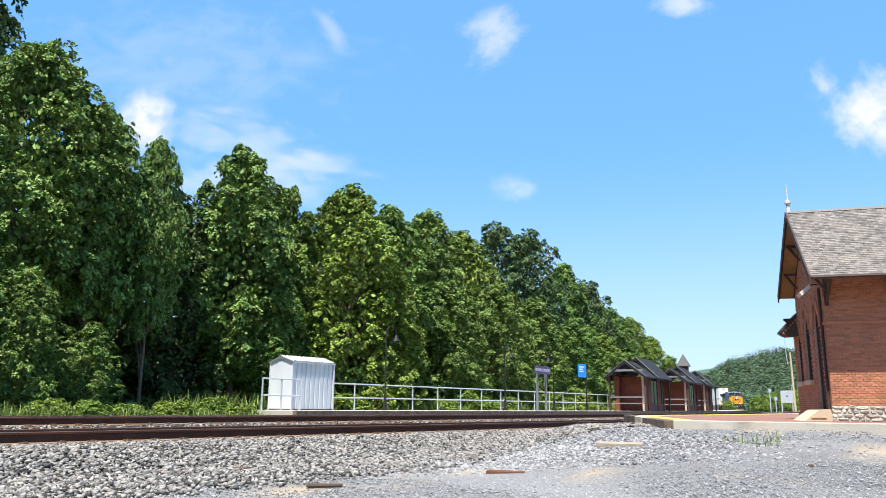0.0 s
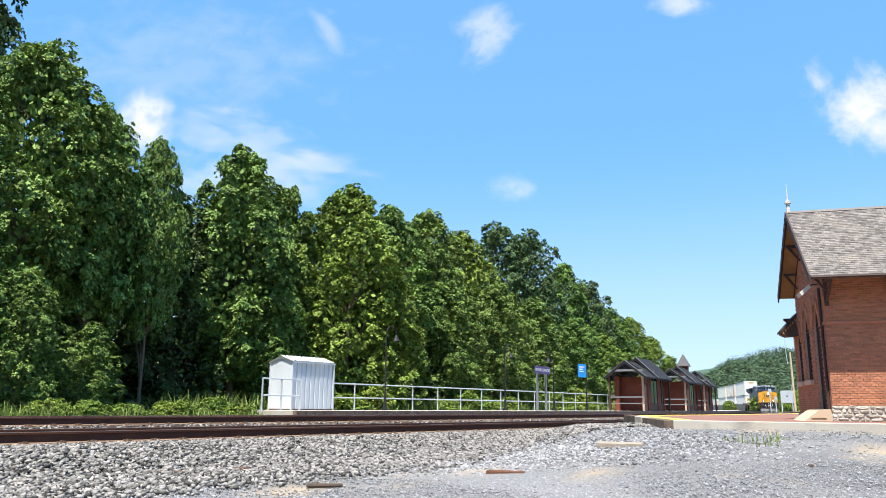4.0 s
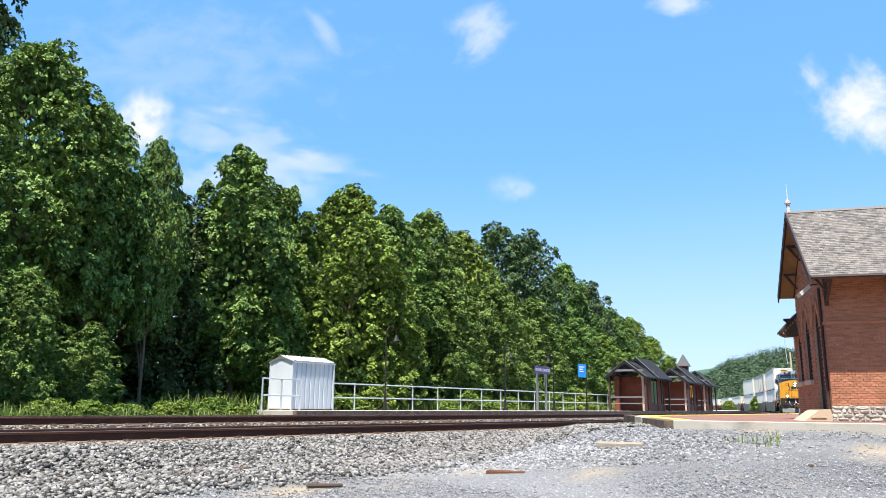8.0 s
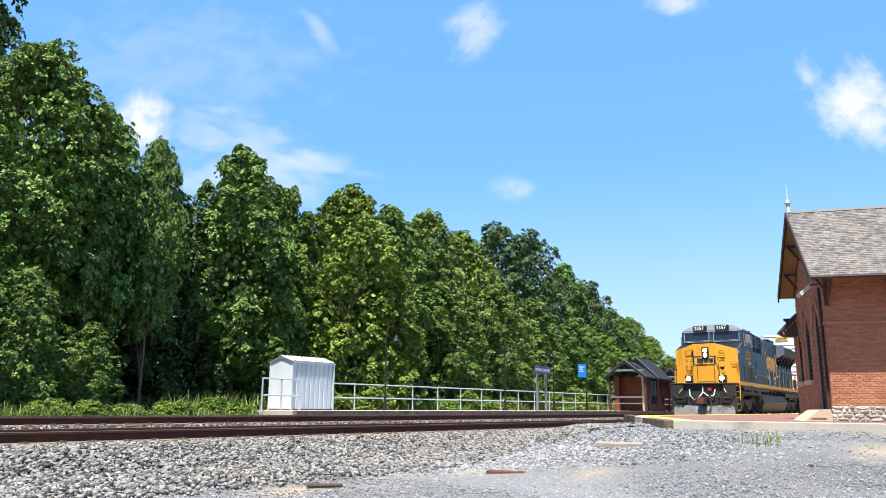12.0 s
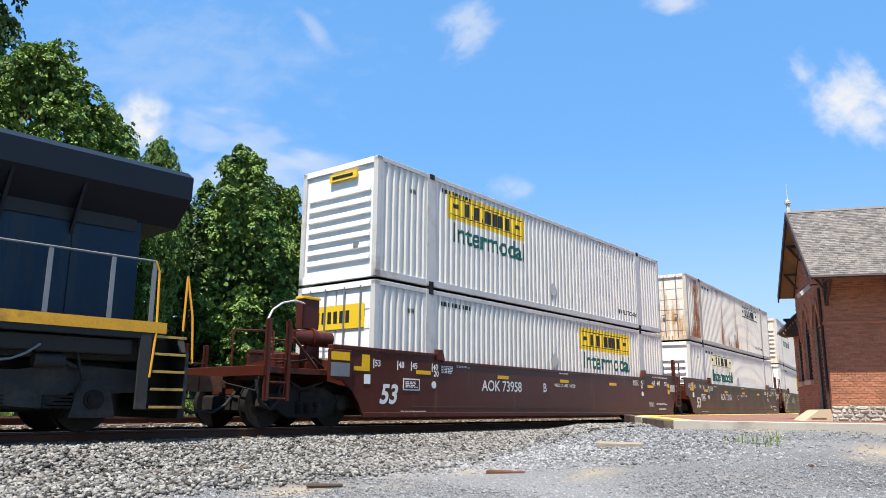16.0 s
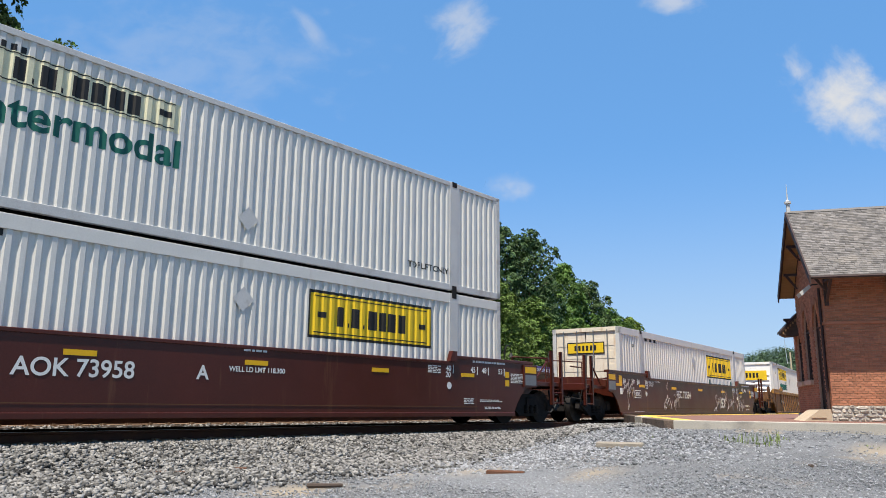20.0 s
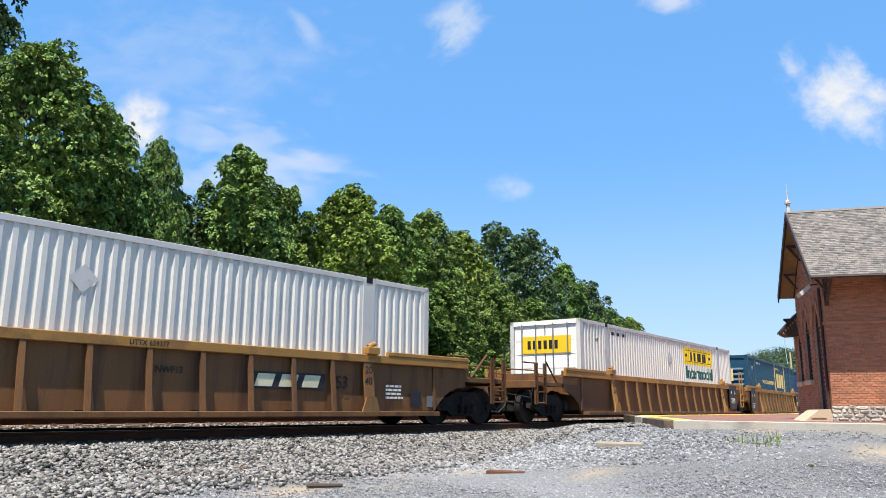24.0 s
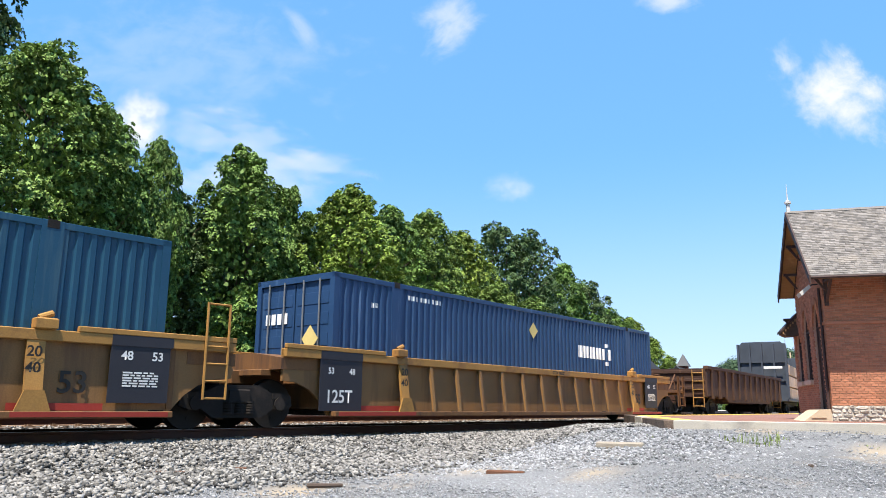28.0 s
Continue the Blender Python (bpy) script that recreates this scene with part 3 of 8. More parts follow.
# ---- far platform with railing ----
def strip(off0, off1, z0, z1, s0, s1, step=2.0):
    ss = np.arange(s0, s1 + 0.01, step)
    vs, fs = [], []
    for s in ss:
        for o, z in ((off0, z0), (off1, z0), (off1, z1), (off0, z1)):
            x, y = along(s, o)
            vs.append((x, y, z))
    for i in range(len(ss) - 1):
        for j in range(4):
            fs.append((4 * i + j, 4 * i + (j + 1) % 4, 4 * i + 4 + (j + 1) % 4, 4 * i + 4 + j))
    n = 4 * (len(ss) - 1)
    fs += [(0, 1, 2, 3), (n, n + 3, n + 2, n + 1)]
    sh = Shape()
    return sh.add(vs, fs)


PZ = 0.275
far_platform = thing("platform_far", "low concrete platform with a worn timber edge behind the second track", "platform", kind="structure")
part("slab", strip(6.15, 10.4, -0.4, PZ, 15.2, 130), M_CONC, far_platform)
part("edge_timber", strip(5.95, 6.148, 0.10, PZ + 0.004, 15.2, 130), M_TIMBER, far_platform, "weathered brown edge timber")

railing = thing("platform_railing", "galvanised pipe railing along the far platform", "railing")
FO, FT = 9.9, 1.06
posts = np.arange(19.9, 57, 1.95)
post = Shape().tube((0, 0, 0), (0, 0, FT), 0.030, 10).tube((0, 0, 0), (0, 0, 0.02), 0.07, 10).mesh("post", M_GALV, True)
for s in posts:
    ob = part("post", post, None, railing)
    ob.matrix_basis = on_line(s, FO, PZ)
for i in range(len(posts) - 1):
    for z in (0.50, FT):
        a, b = along(posts[i], FO), along(posts[i + 1], FO)
        part("rail", Shape().tube((*a, PZ + z), (*b, PZ + z), 0.027, 8), M_GALV, railing, smooth=True)
end_rail = thing("guard_rail", "white pipe guard rail at the platform end before the shed", "railing")
for s, o in ((15.4, 8.0), (16.23, 8.0), (17.09, 8.0)):
    ob = part("post", post, None, end_rail)
    ob.matrix_basis = on_line(s, o, PZ)
for (s0, o0), (s1, o1) in (((15.4, 8.0), (17.09, 8.0)),):
    for z in (0.5, FT):
        a, b = along(s0, o0), along(s1, o1)
        part("rail", Shape().tube((*a, PZ + z), (*b, PZ + z), 0.027, 8), M_GALV, end_rail, smooth=True)

# ---- equipment shed ----
def build_shed():
    sh = thing("equipment_shed", "small white corrugated metal shed on the far platform", "shed", on_line(18.37, 9.35, PZ))
    Lx, Wy, H, R = 1.0, 0.62, 1.76, 0.19
    n = 9
    for y, nm in ((-Wy, "front_wall"), (Wy, "back_wall")):
        sg = 1 if y < 0 else -1
        vs, fs = [], []
        for i in range(n):
            x = -Lx + 2 * Lx * i / n
            for u, d in ((0.0, 0.0), (0.62, 0.0), (0.70, 0.03), (0.92, 0.03)):
                for z in (0.05, H):
                    bow = 0.05 * max(0, 1 - z) * max(0, (x - 0.62) / 0.4) if y < 0 else 0      # kicked-in lower corner
                    vs.append((x + 2 * Lx / n * u, y + sg * (d + bow), z))
        vs += [(Lx, y, 0.05), (Lx, y, H)]
        for i in range(len(vs) // 2 - 1):
            fs.append((2 * i, 2 * i + 2, 2 * i + 3, 2 * i + 1))
        p = Shape()
        p.add(vs, fs)
        part(nm, p, M_SHED, sh, "ribbed grey-white metal wall with a dented corner")
    for x in (-Lx, Lx):
        part("gable_wall", Shape().prism([(-Wy, 0.05), (Wy, 0.05), (Wy, H), (0, H + R), (-Wy, H)], "x", x - 0.02, x + 0.02), M_SHED, sh)
    for sy in (-1, 1):
        p = Shape()
        n = 22
        vs, fs = [], []
        for i in range(n + 1):
            x = -Lx - 0.06 + (2 * Lx + 0.12) * i / n
            d = 0.028 * (i % 2)
            vs += [(x, 0, H + R + 0.02 + d), (x, sy * (Wy + 0.06), H - 0.0 + d)]
        for i in range(n):
            fs.append((2 * i, 2 * i + 1, 2 * i + 3, 2 * i + 2))
        p.add(vs, fs)
        part("roof_sheet", p, M_SHED, sh, "corrugated pale roof sheet")
        part("fascia", Shape().box(-Lx - 0.05, Lx + 0.05, sy * (Wy + 0.045) - 0.010, sy * (Wy + 0.045) + 0.010, H - 0.07, H - 0.01), M_SHED, sh)
        part("barge_trim", Shape().prism([(0, H + R + 0.015), (0, H + R - 0.06), (sy * (Wy + 0.06), H - 0.07), (sy * (Wy + 0.06), H - 0.005)], "x", -Lx - 0.07, -Lx - 0.045), M_RAILSTEEL, sh, "grey gable trim")
    for x in (-Lx - 0.01, Lx + 0.01):
        for y in (-Wy - 0.008, Wy + 0.008):
            part("corner_trim", Shape().box(x - 0.03, x + 0.03, y - 0.025, y + 0.025, 0.0, H), M_SHED, sh)
    part("skid", Shape().box(-Lx - 0.03, Lx + 0.03, -Wy - 0.03, Wy + 0.03, 0.0, 0.05), M_TIE, sh)


build_shed()

# ---- lamps and signs on the far platform ----
def gooseneck(s, off, h, side=1.0):
    lp = thing("platform_lamp", "slender dark gooseneck lamp post on the far platform", "street lamp", on_line(s, off, PZ), "platform lamps")
    part("post", Shape().tube((0, 0, 0.5), (0, 0, h - 0.35), 0.038, 10, 0.028), M_BLACK, lp, smooth=True)
    part("base", Shape().tube((0, 0, 0), (0, 0, 0.12), 0.13, 12).tube((0, 0, 0.12), (0, 0, 0.55), 0.075, 12, 0.055), M_BLACK, lp, smooth=True)
    pts = [(side * (0.32 - 0.32 * math.cos(a)), 0, h - 0.35 + 0.35 * math.sin(a)) for a in np.linspace(0, math.pi, 9)]
    part("arm", Shape().pipe(pts, 0.022), M_BLACK, lp, smooth=True)
    shade = part("shade", Shape().tube((side * 0.64, 0, h - 0.36), (side * 0.64, 0, h - 0.62), 0.03, 12, 0.17, caps=False), M_BLACK, lp, smooth=True)
    part("bulb", Shape().tube((side * 0.64, 0, h - 0.58), (side * 0.64, 0, h - 0.46), 0.05, 8), M_WHITE, shade)


gooseneck(23.0, 9.2, 3.55)
gooseneck(33.0, 9.3, 3.4)
gooseneck(39.0, 9.4, 3.4, -1.0)
gooseneck(62.0, 9.2, 3.5)


def text_mesh(body, size, material, extrude=0.0, bold=0.0):
    cu = bpy.data.curves.new("lettering", "FONT")
    cu.body, cu.size, cu.extrude, cu.offset = body, size, extrude, bold
    tmp = bpy.data.objects.new("lettering", cu)
    scene.collection.objects.link(tmp)
    dg = bpy.context.evaluated_depsgraph_get()
    me = bpy.data.meshes.new_from_object(tmp.evaluated_get(dg))
    bpy.data.objects.remove(tmp)
    bpy.data.curves.remove(cu)
    me.materials.clear()
    me.materials.append(material)
    return me


def flat_text(body, size, material, parent, x, y, z, name="lettering", label="", bold=0.0, align=0.0):
    """Lettering that faces -y, its lower left corner at x, z."""
    me = text_mesh(body, size, material, 0.0, bold)
    co = np.empty(len(me.vertices) * 3, np.float32)
    me.vertices.foreach_get("co", co)
    co = co.reshape(-1, 3)
    w = co[:, 0].max() - co[:, 0].min()
    out = np.stack([co[:, 0] + x - align * w, np.full(len(co), y), co[:, 1] + z], 1)
    me.vertices.foreach_set("co", out.astype(np.float32).ravel())
    me.update()
    return part(name, me, None, parent, label)


sign = thing("station_sign", "purple station name board on two grey posts", "sign", on_line(36.6, 9.0, PZ, 2))
for x in (-0.55, 0.55):
    part("post", Shape().box(x - 0.05, x + 0.05, -0.05, 0.05, 0, 2.45, 0.008), M_RAILSTEEL, sign)
part("board", Shape().box(-0.95, 0.95, -0.09, -0.052, 2.02, 2.42, 0.006), M_PURPLE, sign)
flat_text("POINT OF ROCKS", 0.23, M_WHITE, sign, 0, -0.094, 2.14, align=0.5, bold=0.004)
bsign = thing("blue_sign", "bright blue platform sign on a tall dark pole", "sign", on_line(42.3, 9.0, PZ, -14))
part("pole", Shape().tube((0.42, 0.0, 0), (0.42, 0.0, 2.8), 0.045, 10), M_BLACK, bsign, smooth=True)
part("board", Shape().box(-0.42, 0.38, -0.05, -0.02, 2.02, 2.82, 0.006), M_BLUESIGN, bsign)
for z, w in ((2.62, 0.5), (2.48, 0.34), (2.34, 0.42)):
    part("bar", Shape().box(-0.30, -0.30 + w, -0.056, -0.051, z, z + 0.07), M_WHITE, bsign, "white lettering bar")

# ---- brick shelters on the far platform ----
R_GABLE = 0.42


def build_shelter(s, off, Lx, Wy, H, rise, label):
    b = thing("platform_shelter", label, "shelter", on_line(s, off, PZ), "brick platform shelters")
    t = 0.12
    part("back_wall", Shape().box(-Lx, Lx, Wy - t, Wy, 0, H), M_SHELBRICK, b, "dark red brick wall")
    part("end_wall", Shape().box(Lx - t, Lx, -Wy, Wy - t, 0, H), M_SHELBRICK, b)
    part("front_wall", Shape().box(-Lx + 0.9, -0.75, -Wy, -Wy + t, 0, H), M_SHELBRICK, b)
    part("front_wall", Shape().box(0.75, 1.5, -Wy, -Wy + t, 0, H), M_SHELBRICK, b)
    # dark bays put the shade under the eaves into the front wall
    for x0, x1 in ((-0.74, 0.74), (1.51, Lx - t - 0.01)):
        part("window_screen", Shape().box(x0, x1, -Wy + 0.04, -Wy + 0.08, 0.5, H), M_DARKGLASS, b, "dark glassy bay in place of eave shade")
        part("screen_frame", Shape().box(x0, x1, -Wy + 0.01, -Wy + 0.11, 0.40, 0.50).box((x0 + x1) / 2 - 0.03, (x0 + x1) / 2 + 0.03, -Wy + 0.02, -Wy + 0.10, 0.5, H).box(x0, x1, -Wy + 0.03, -Wy + 0.09, 0.0, 0.40), M_TRIM, b, "dark timber frame of the shade bay")
    part("screen_wall", Shape().box(-Lx + 0.9, -Lx + 0.9 + t, -Wy + t, Wy - t, 0, H), M_SHELBRICK, b)
    part("corner_pier", Shape().box(-Lx, -Lx + 0.22, Wy - t - 0.2, Wy - t, 0, H), M_SHELBRICK, b)
    for x in (-Lx - 0.5, Lx + 0.35):
        for y in (-Wy - 0.25, Wy + 0.15):
            part("post", Shape().box(x - 0.06, x + 0.06, y - 0.06, y + 0.06, 0, H + 0.05, 0.008), M_TRIM, b, "dark timber post")
            part("brace", Shape().tube((x, y, H - 0.55), (x + (0.5 if x < 0 else -0.5), y, H), 0.035, 6), M_TRIM, b)
    gz = H + R_GABLE
    part("gable_infill", Shape().prism([(-Wy - 0.1, gz), (Wy + 0.1, gz), (0, gz + rise * 0.62)], "x", -Lx - 0.62, -Lx - 0.56), M_SHELROOF, b, "dark boarded gable")
    part("cross_rail", Shape().box(-Lx - 0.52, -Lx - 0.46, -Wy - 0.2, Wy + 0.1, 0.86, 0.94).box(-Lx - 0.52, -Lx - 0.46, -Wy - 0.2, Wy + 0.1, 0.46, 0.52), M_RAILSTEEL, b, "grey pipe rail across the open end")
    part("light_pier", Shape().box(-Lx - 0.02, -Lx + 0.10, -Wy + 0.02, -Wy + 0.14, 0, H, 0.01), M_SILL, b, "slim pale post")
    ov, R = 0.42, rise
    for lo, hi, dz, dw in ((-Lx - 0.7, -Lx * 0.25, 0.0, 0.0), (-Lx * 0.25, Lx + 0.55, 0.34, 0.25)):
        for sy in (-1, 1):
            ye, ze = sy * (Wy + ov + dw * 0.3), H - 0.12
            part("roof_slope", Shape().prism([(0, H + R + dz), (0, H + R + dz - 0.10), (ye, ze - 0.06), (ye, ze + 0.04)], "x", lo, hi), M_SHELROOF, b, "dark shingled roof slope")
        for sy in (-1, 1):
            ye = sy * (Wy + ov + dw * 0.3)
            part("bargeboard", Shape().prism([(0, H + R + dz + 0.03), (0, H + R + dz - 0.16), (ye, H - 0.26), (ye, H - 0.06)], "x", lo - 0.05, lo - 0.003), M_BLACK, b)
            part("rake_edge", Shape().prism([(0, H + R + dz + 0.06), (0, H + R + dz + 0.03), (ye, H - 0.06), (ye, H - 0.03)], "x", lo - 0.07, lo + 0.05), M_RAILSTEEL, b, "grey metal roof edge")
        part("tie_beam", Shape().box(lo - 0.04, lo + 0.04, -Wy - 0.2, Wy + 0.2, H + R * 0.30, H + R * 0.30 + 0.13), M_RAILSTEEL, b, "grey tie beam")
    part("bench", Shape().box(-Lx + 1.1, Lx - 0.3, Wy - 0.6, Wy - t - 0.01, 0.42, 0.48).box(-Lx + 1.2, -Lx + 1.28, Wy - 0.55, Wy - 0.2, 0, 0.42).box(Lx - 0.5, Lx - 0.42, Wy - 0.55, Wy - 0.2, 0, 0.42), M_TRIM, b)
    return b


build_shelter(50.5, 8.0, 2.35, 1.02, 2.28, 1.0, "red brick platform shelter with stepped dark gable roofs")
build_shelter(62.3, 8.0, 2.3, 1.02, 2.3, 0.95, "red brick platform shelter farther along with dark gable roofs")
build_shelter(71.0, 8.0, 2.2, 1.02, 2.3, 0.95, "red brick platform shelter at the far end of the row")
tower = thing("roof_turret", "small brick turret with a pointed slate roof beyond the shelters", "turret", on_line(72.5, 9.3, 0.75))
part("shaft", Shape().box(-0.4, 0.4, -0.4, 0.4, -1.2, 3.7), M_SHELBRICK, tower)
part("pyramid_roof", Shape().add([(-0.6, -0.6, 3.65), (0.6, -0.6, 3.65), (0.6, 0.6, 3.65), (-0.6, 0.6, 3.65), (0, 0, 4.85)], [(0, 1, 4), (1, 2, 4), (2, 3, 4), (3, 0, 4), (0, 3, 2, 1)]), M_TURRET, tower, "grey slate pyramid roof")

# ---- the train ----
# Every vehicle has its origin at its middle, at rail height: x towards the rear, y away from the camera.
RIDERS, WHEELS, DRIFTERS = [], [], []


def make_wheelset():
    sh = Shape()
    for y in (-1, 1):
        sh.tube((0, y * 0.69, 0), (0, y * 0.83, 0), 0.46, 28)
        sh.tube((0, y * 0.665, 0), (0, y * 0.69, 0), 0.49, 28)
        sh.tube((0, y * 0.83, 0), (0, y * 0.88, 0), 0.14, 12)
        for k in range(6):
            a = k * math.pi / 3
            sh.tube((0.27 * math.cos(a), y * 0.82, 0.27 * math.sin(a)), (0.27 * math.cos(a), y * 0.842, 0.27 * math.sin(a)), 0.05, 6)
    sh.tube((0, -0.7, 0), (0, 0.7, 0), 0.085, 12)
    return sh.mesh("wheelset", M_WHEEL, True)


WHEELSET = make_wheelset()
TREAD = Shape().tube((0, -0.828, 0), (0, -0.70, 0), 0.4625, 28, caps=False).tube((0, 0.70, 0), (0, 0.828, 0), 0.4625, 28, caps=False).mesh("tread", M_TREAD, True)


def hang_wheels(truck, xs):
    for x in xs:
        w = part("wheelset", WHEELSET, None, truck)
        w.matrix_parent_inverse = Matrix.Translation((x, 0, 0.46))
        WHEELS.append(w)


def freight_truck(parent, x):
    sh = Shape()
    for y in (-1.02, 1.02):
        out = [(-1.20, 0.42), (-1.16, 0.62), (-0.72, 0.66), (-0.42, 0.80), (0.42, 0.80), (0.72, 0.66), (1.16, 0.62), (1.20, 0.42), (0.98, 0.34), (0.76, 0.36), (0.52, 0.20), (-0.52, 0.20), (-0.76, 0.36), (-0.98, 0.34)]
        sh.prism(out, "y", y - 0.07, y + 0.07)
        for wx in (-0.89, 0.89):
            sh.tube((wx, y - 0.10, 0.46), (wx, y + (0.12 if y > 0 else -0.12), 0.46), 0.125, 12)
            sh.box(wx - 0.16, wx + 0.16, y - 0.09, y + 0.09, 0.55, 0.66)
    sh.box(-0.22, 0.22, -1.12, 1.12, 0.46, 0.72, 0.02)
    sh.tube((0, 0, 0.7), (0, 0, 0.86), 0.2, 12)
    for wx in (-0.42, 0.42):
        sh.box(wx - 0.06, wx + 0.06, -0.85, 0.85, 0.36, 0.46)
    tr = part("truck", sh, M_TRUCK, parent, "grimy cast steel truck", at=(x, 0, 0))
    part("brake_rigging", Shape().box(-1.3, 1.3, -0.6, 0.6, 0.30, 0.62, 0.04), M_TRUCK, tr, "black brake rigging between the wheels")
    spring = Shape()
    for y in (-1.02, 1.02):
        for dx in (-0.24, 0.0, 0.24):
            for k in range(5):
                spring.tube((dx, y * 1.07, 0.28 + k * 0.048), (dx, y * 1.07, 0.31 + k * 0.048), 0.085, 10)
    tagged(part("spring_coil", spring, M_TRUCK, tr, smooth=True), kind="stuff")
    hang_wheels(tr, (-0.89, 0.89))
    return tr


def coupler(parent, x, d):
    sh = Shape().box(min(x, x + 0.55 * d), max(x, x + 0.55 * d), -0.09, 0.09, 0.74, 0.92, 0.02)
    sh.prism([(x + 0.45 * d, -0.20), (x + 0.95 * d, -0.18), (x + 0.98 * d, 0.02), (x + 0.72 * d, 0.06), (x + 0.70 * d, 0.20), (x + 0.45 * d, 0.20)], "z", 0.68, 0.98)
    c = part("coupler", sh, M_RUST, parent, "rusty knuckle coupler")
    pts = [(x + 0.2 * d, -0.35, 0.75), (x + 0.45 * d, -0.36, 0.45), (x + 0.75 * d, -0.34, 0.28), (x + 1.0 * d, -0.30, 0.32)]
    part("air_hose", Shape().pipe(pts, 0.028, 6), M_AIRHOSE, c, smooth=True)


def label_bars(parent, x, z, w, h, rows, y=-1.425, material=None, name="stencil", seed=1):
    rs = random.Random(seed)
    sh = Shape()
    for i in range(rows):
        zz = z - i * h * 1.7
        xx = x
        while xx < x + w * rs.uniform(0.75, 1.0):
            b = rs.uniform(0.05, 0.16)
            sh.box(xx, min(xx + b, x + w), y - 0.004, y, zz, zz + h)
            xx += b + 0.03
    return tagged(part(name, sh, material or M_STENCIL, parent, "rows of small white stencilled bars"), kind="stuff")


def end_platform(car, x, d, mat_body, mat_pole, brake=False, tall=2.06):
    """The deck, steps, hand rails and coupler at an outer end of a well car."""
    deck = Shape().box(min(x, x + 1.6 * d), max(x, x + 1.6 * d), -1.30, 1.30, 1.04, 1.16, 0.01)
    deck.box(min(x, x + 1.6 * d), max(x, x + 1.6 * d), -0.35, 0.35, 0.62, 1.04, 0.02)
    part("end_deck", deck, mat_body, car)
    part("end_beam", Shape().box(min(x + 1.56 * d, x + 1.70 * d), max(x + 1.56 * d, x + 1.70 * d), -1.35, 1.35, 0.98, 1.18, 0.01), mat_body, car)
    for y in (-1.36, 1.36):
        for xx in (x + 1.12 * d, x + 1.62 * d):
            part("end_post", Shape().box(xx - 0.045, xx + 0.045, y - 0.02, y + 0.02, 0.52, tall if y < 0 else 1.7, 0.006).box(xx - 0.045, xx - 0.025, y - 0.02, y + 0.06, 0.52, tall if y < 0 else 1.7), mat_pole, car, "upright steel angle post")
        for z in (0.56, 0.86, 1.30):
            part("rung", Shape().tube((x + 1.12 * d, y, z), (x + 1.62 * d, y, z), 0.018, 6), mat_pole, car)
    part("uncoupling_lever", Shape().pipe([(x + 1.74 * d, -1.3, 1.0), (x + 1.78 * d, -1.25, 0.7), (x + 1.76 * d, -0.3, 0.85), (x + 1.74 * d, 0.0, 0.95)], 0.016, 6), M_TRUCK, car)
    part("hanging_hose", Shape().pipe([(x + 1.15 * d, -1.2, 0.95), (x + 1.2 * d, -1.22, 0.55), (x + 1.4 * d, -1.24, 0.36), (x + 1.65 * d, -1.22, 0.5), (x + 1.75 * d, -1.2, 0.9)], 0.03, 6), M_AIRHOSE, car, smooth=True)
    part("cross_bar", Shape().tube((x + 0.3 * d, -1.28, 1.16), (x + 0.95 * d, -1.28, 1.75), 0.028, 6).tube((x + 0.3 * d, -0.6, 1.75), (x + 1.1 * d, -0.6, 1.75), 0.022, 6), mat_pole, car)
    part("grab_rail", Shape().pipe([(x + 1.3 * d, -1.1, 1.2), (x + 1.3 * d, -1.1, tall - 0.2), (x + 1.3 * d, 0.2, tall - 0.1), (x + 1.3 * d, 0.2, 1.2)], 0.02, 6), mat_pole, car)
    if brake:
        part("brake_housing", Shape().box(min(x + .3 * d, x + .75 * d), max(x + .3 * d, x + .75 * d), -0.75, -0.25, 1.16, 1.50, 0.04), mat_body, car)
        part("brake_cylinder", Shape().tube((x - 0.25 * d, -1.0, 1.80), (x + 0.20 * d, -1.0, 1.80), 0.17, 16).tube((x + 0.20 * d, -1.0, 1.80), (x + 0.30 * d, -1.0, 1.80), 0.21, 16).tube((x + 0.30 * d, -1.0, 1.80), (x + 0.75 * d, -1.0, 1.80), 0.17, 16, 0.13), mat_body, car, smooth=True)
        part("valve_post", Shape().box(min(x + .07 * d, x + .5 * d), max(x + .07 * d, x + .5 * d), -1.02, -0.80, 1.98, 2.60, 0.015), mat_body, car, "boxy brown valve post")
        part("post_cap", Shape().box(min(x + .05 * d, x + .52 * d), max(x + .05 * d, x + .52 * d), -1.04, -0.78, 2.602, 2.66, 0.01), M_REFLECT, car, "yellow cap")
        part("bracket", Shape().box(min(x + .1 * d, x + .45 * d), max(x + .1 * d, x + .45 * d), -1.1, -0.9, 1.16, 1.64, 0.02), mat_body, car)
        part("curved_rail", Shape().pipe([(x + 1.62 * d, -1.3, 2.05), (x + 1.5 * d, -1.28, 2.25), (x + 1.2 * d, -1.2, 2.42), (x + 0.8 * d, -1.1, 2.52), (x + 0.45 * d, -1.0, 2.5)], 0.02, 6), M_RAILGREY, car, "pale curved hand rail")
        part("air_pipe", Shape().pipe([(x + .05 * d, -1.2, 1.2), (x + .3 * d, -1.15, 1.38), (x + .7 * d, -1.2, 1.30), (x + 1.2 * d, -1.1, 1.25)], 0.025, 6), M_TRUCK, car)
        part("air_pipe", Shape().pipe([(x + .1 * d, -1.25, 0.9), (x + .6 * d, -1.2, 0.75), (x + 1.1 * d, -1.22, 0.95)], 0.025, 6), M_TRUCK, car)
    coupler(car, x + 1.32 * d, d)


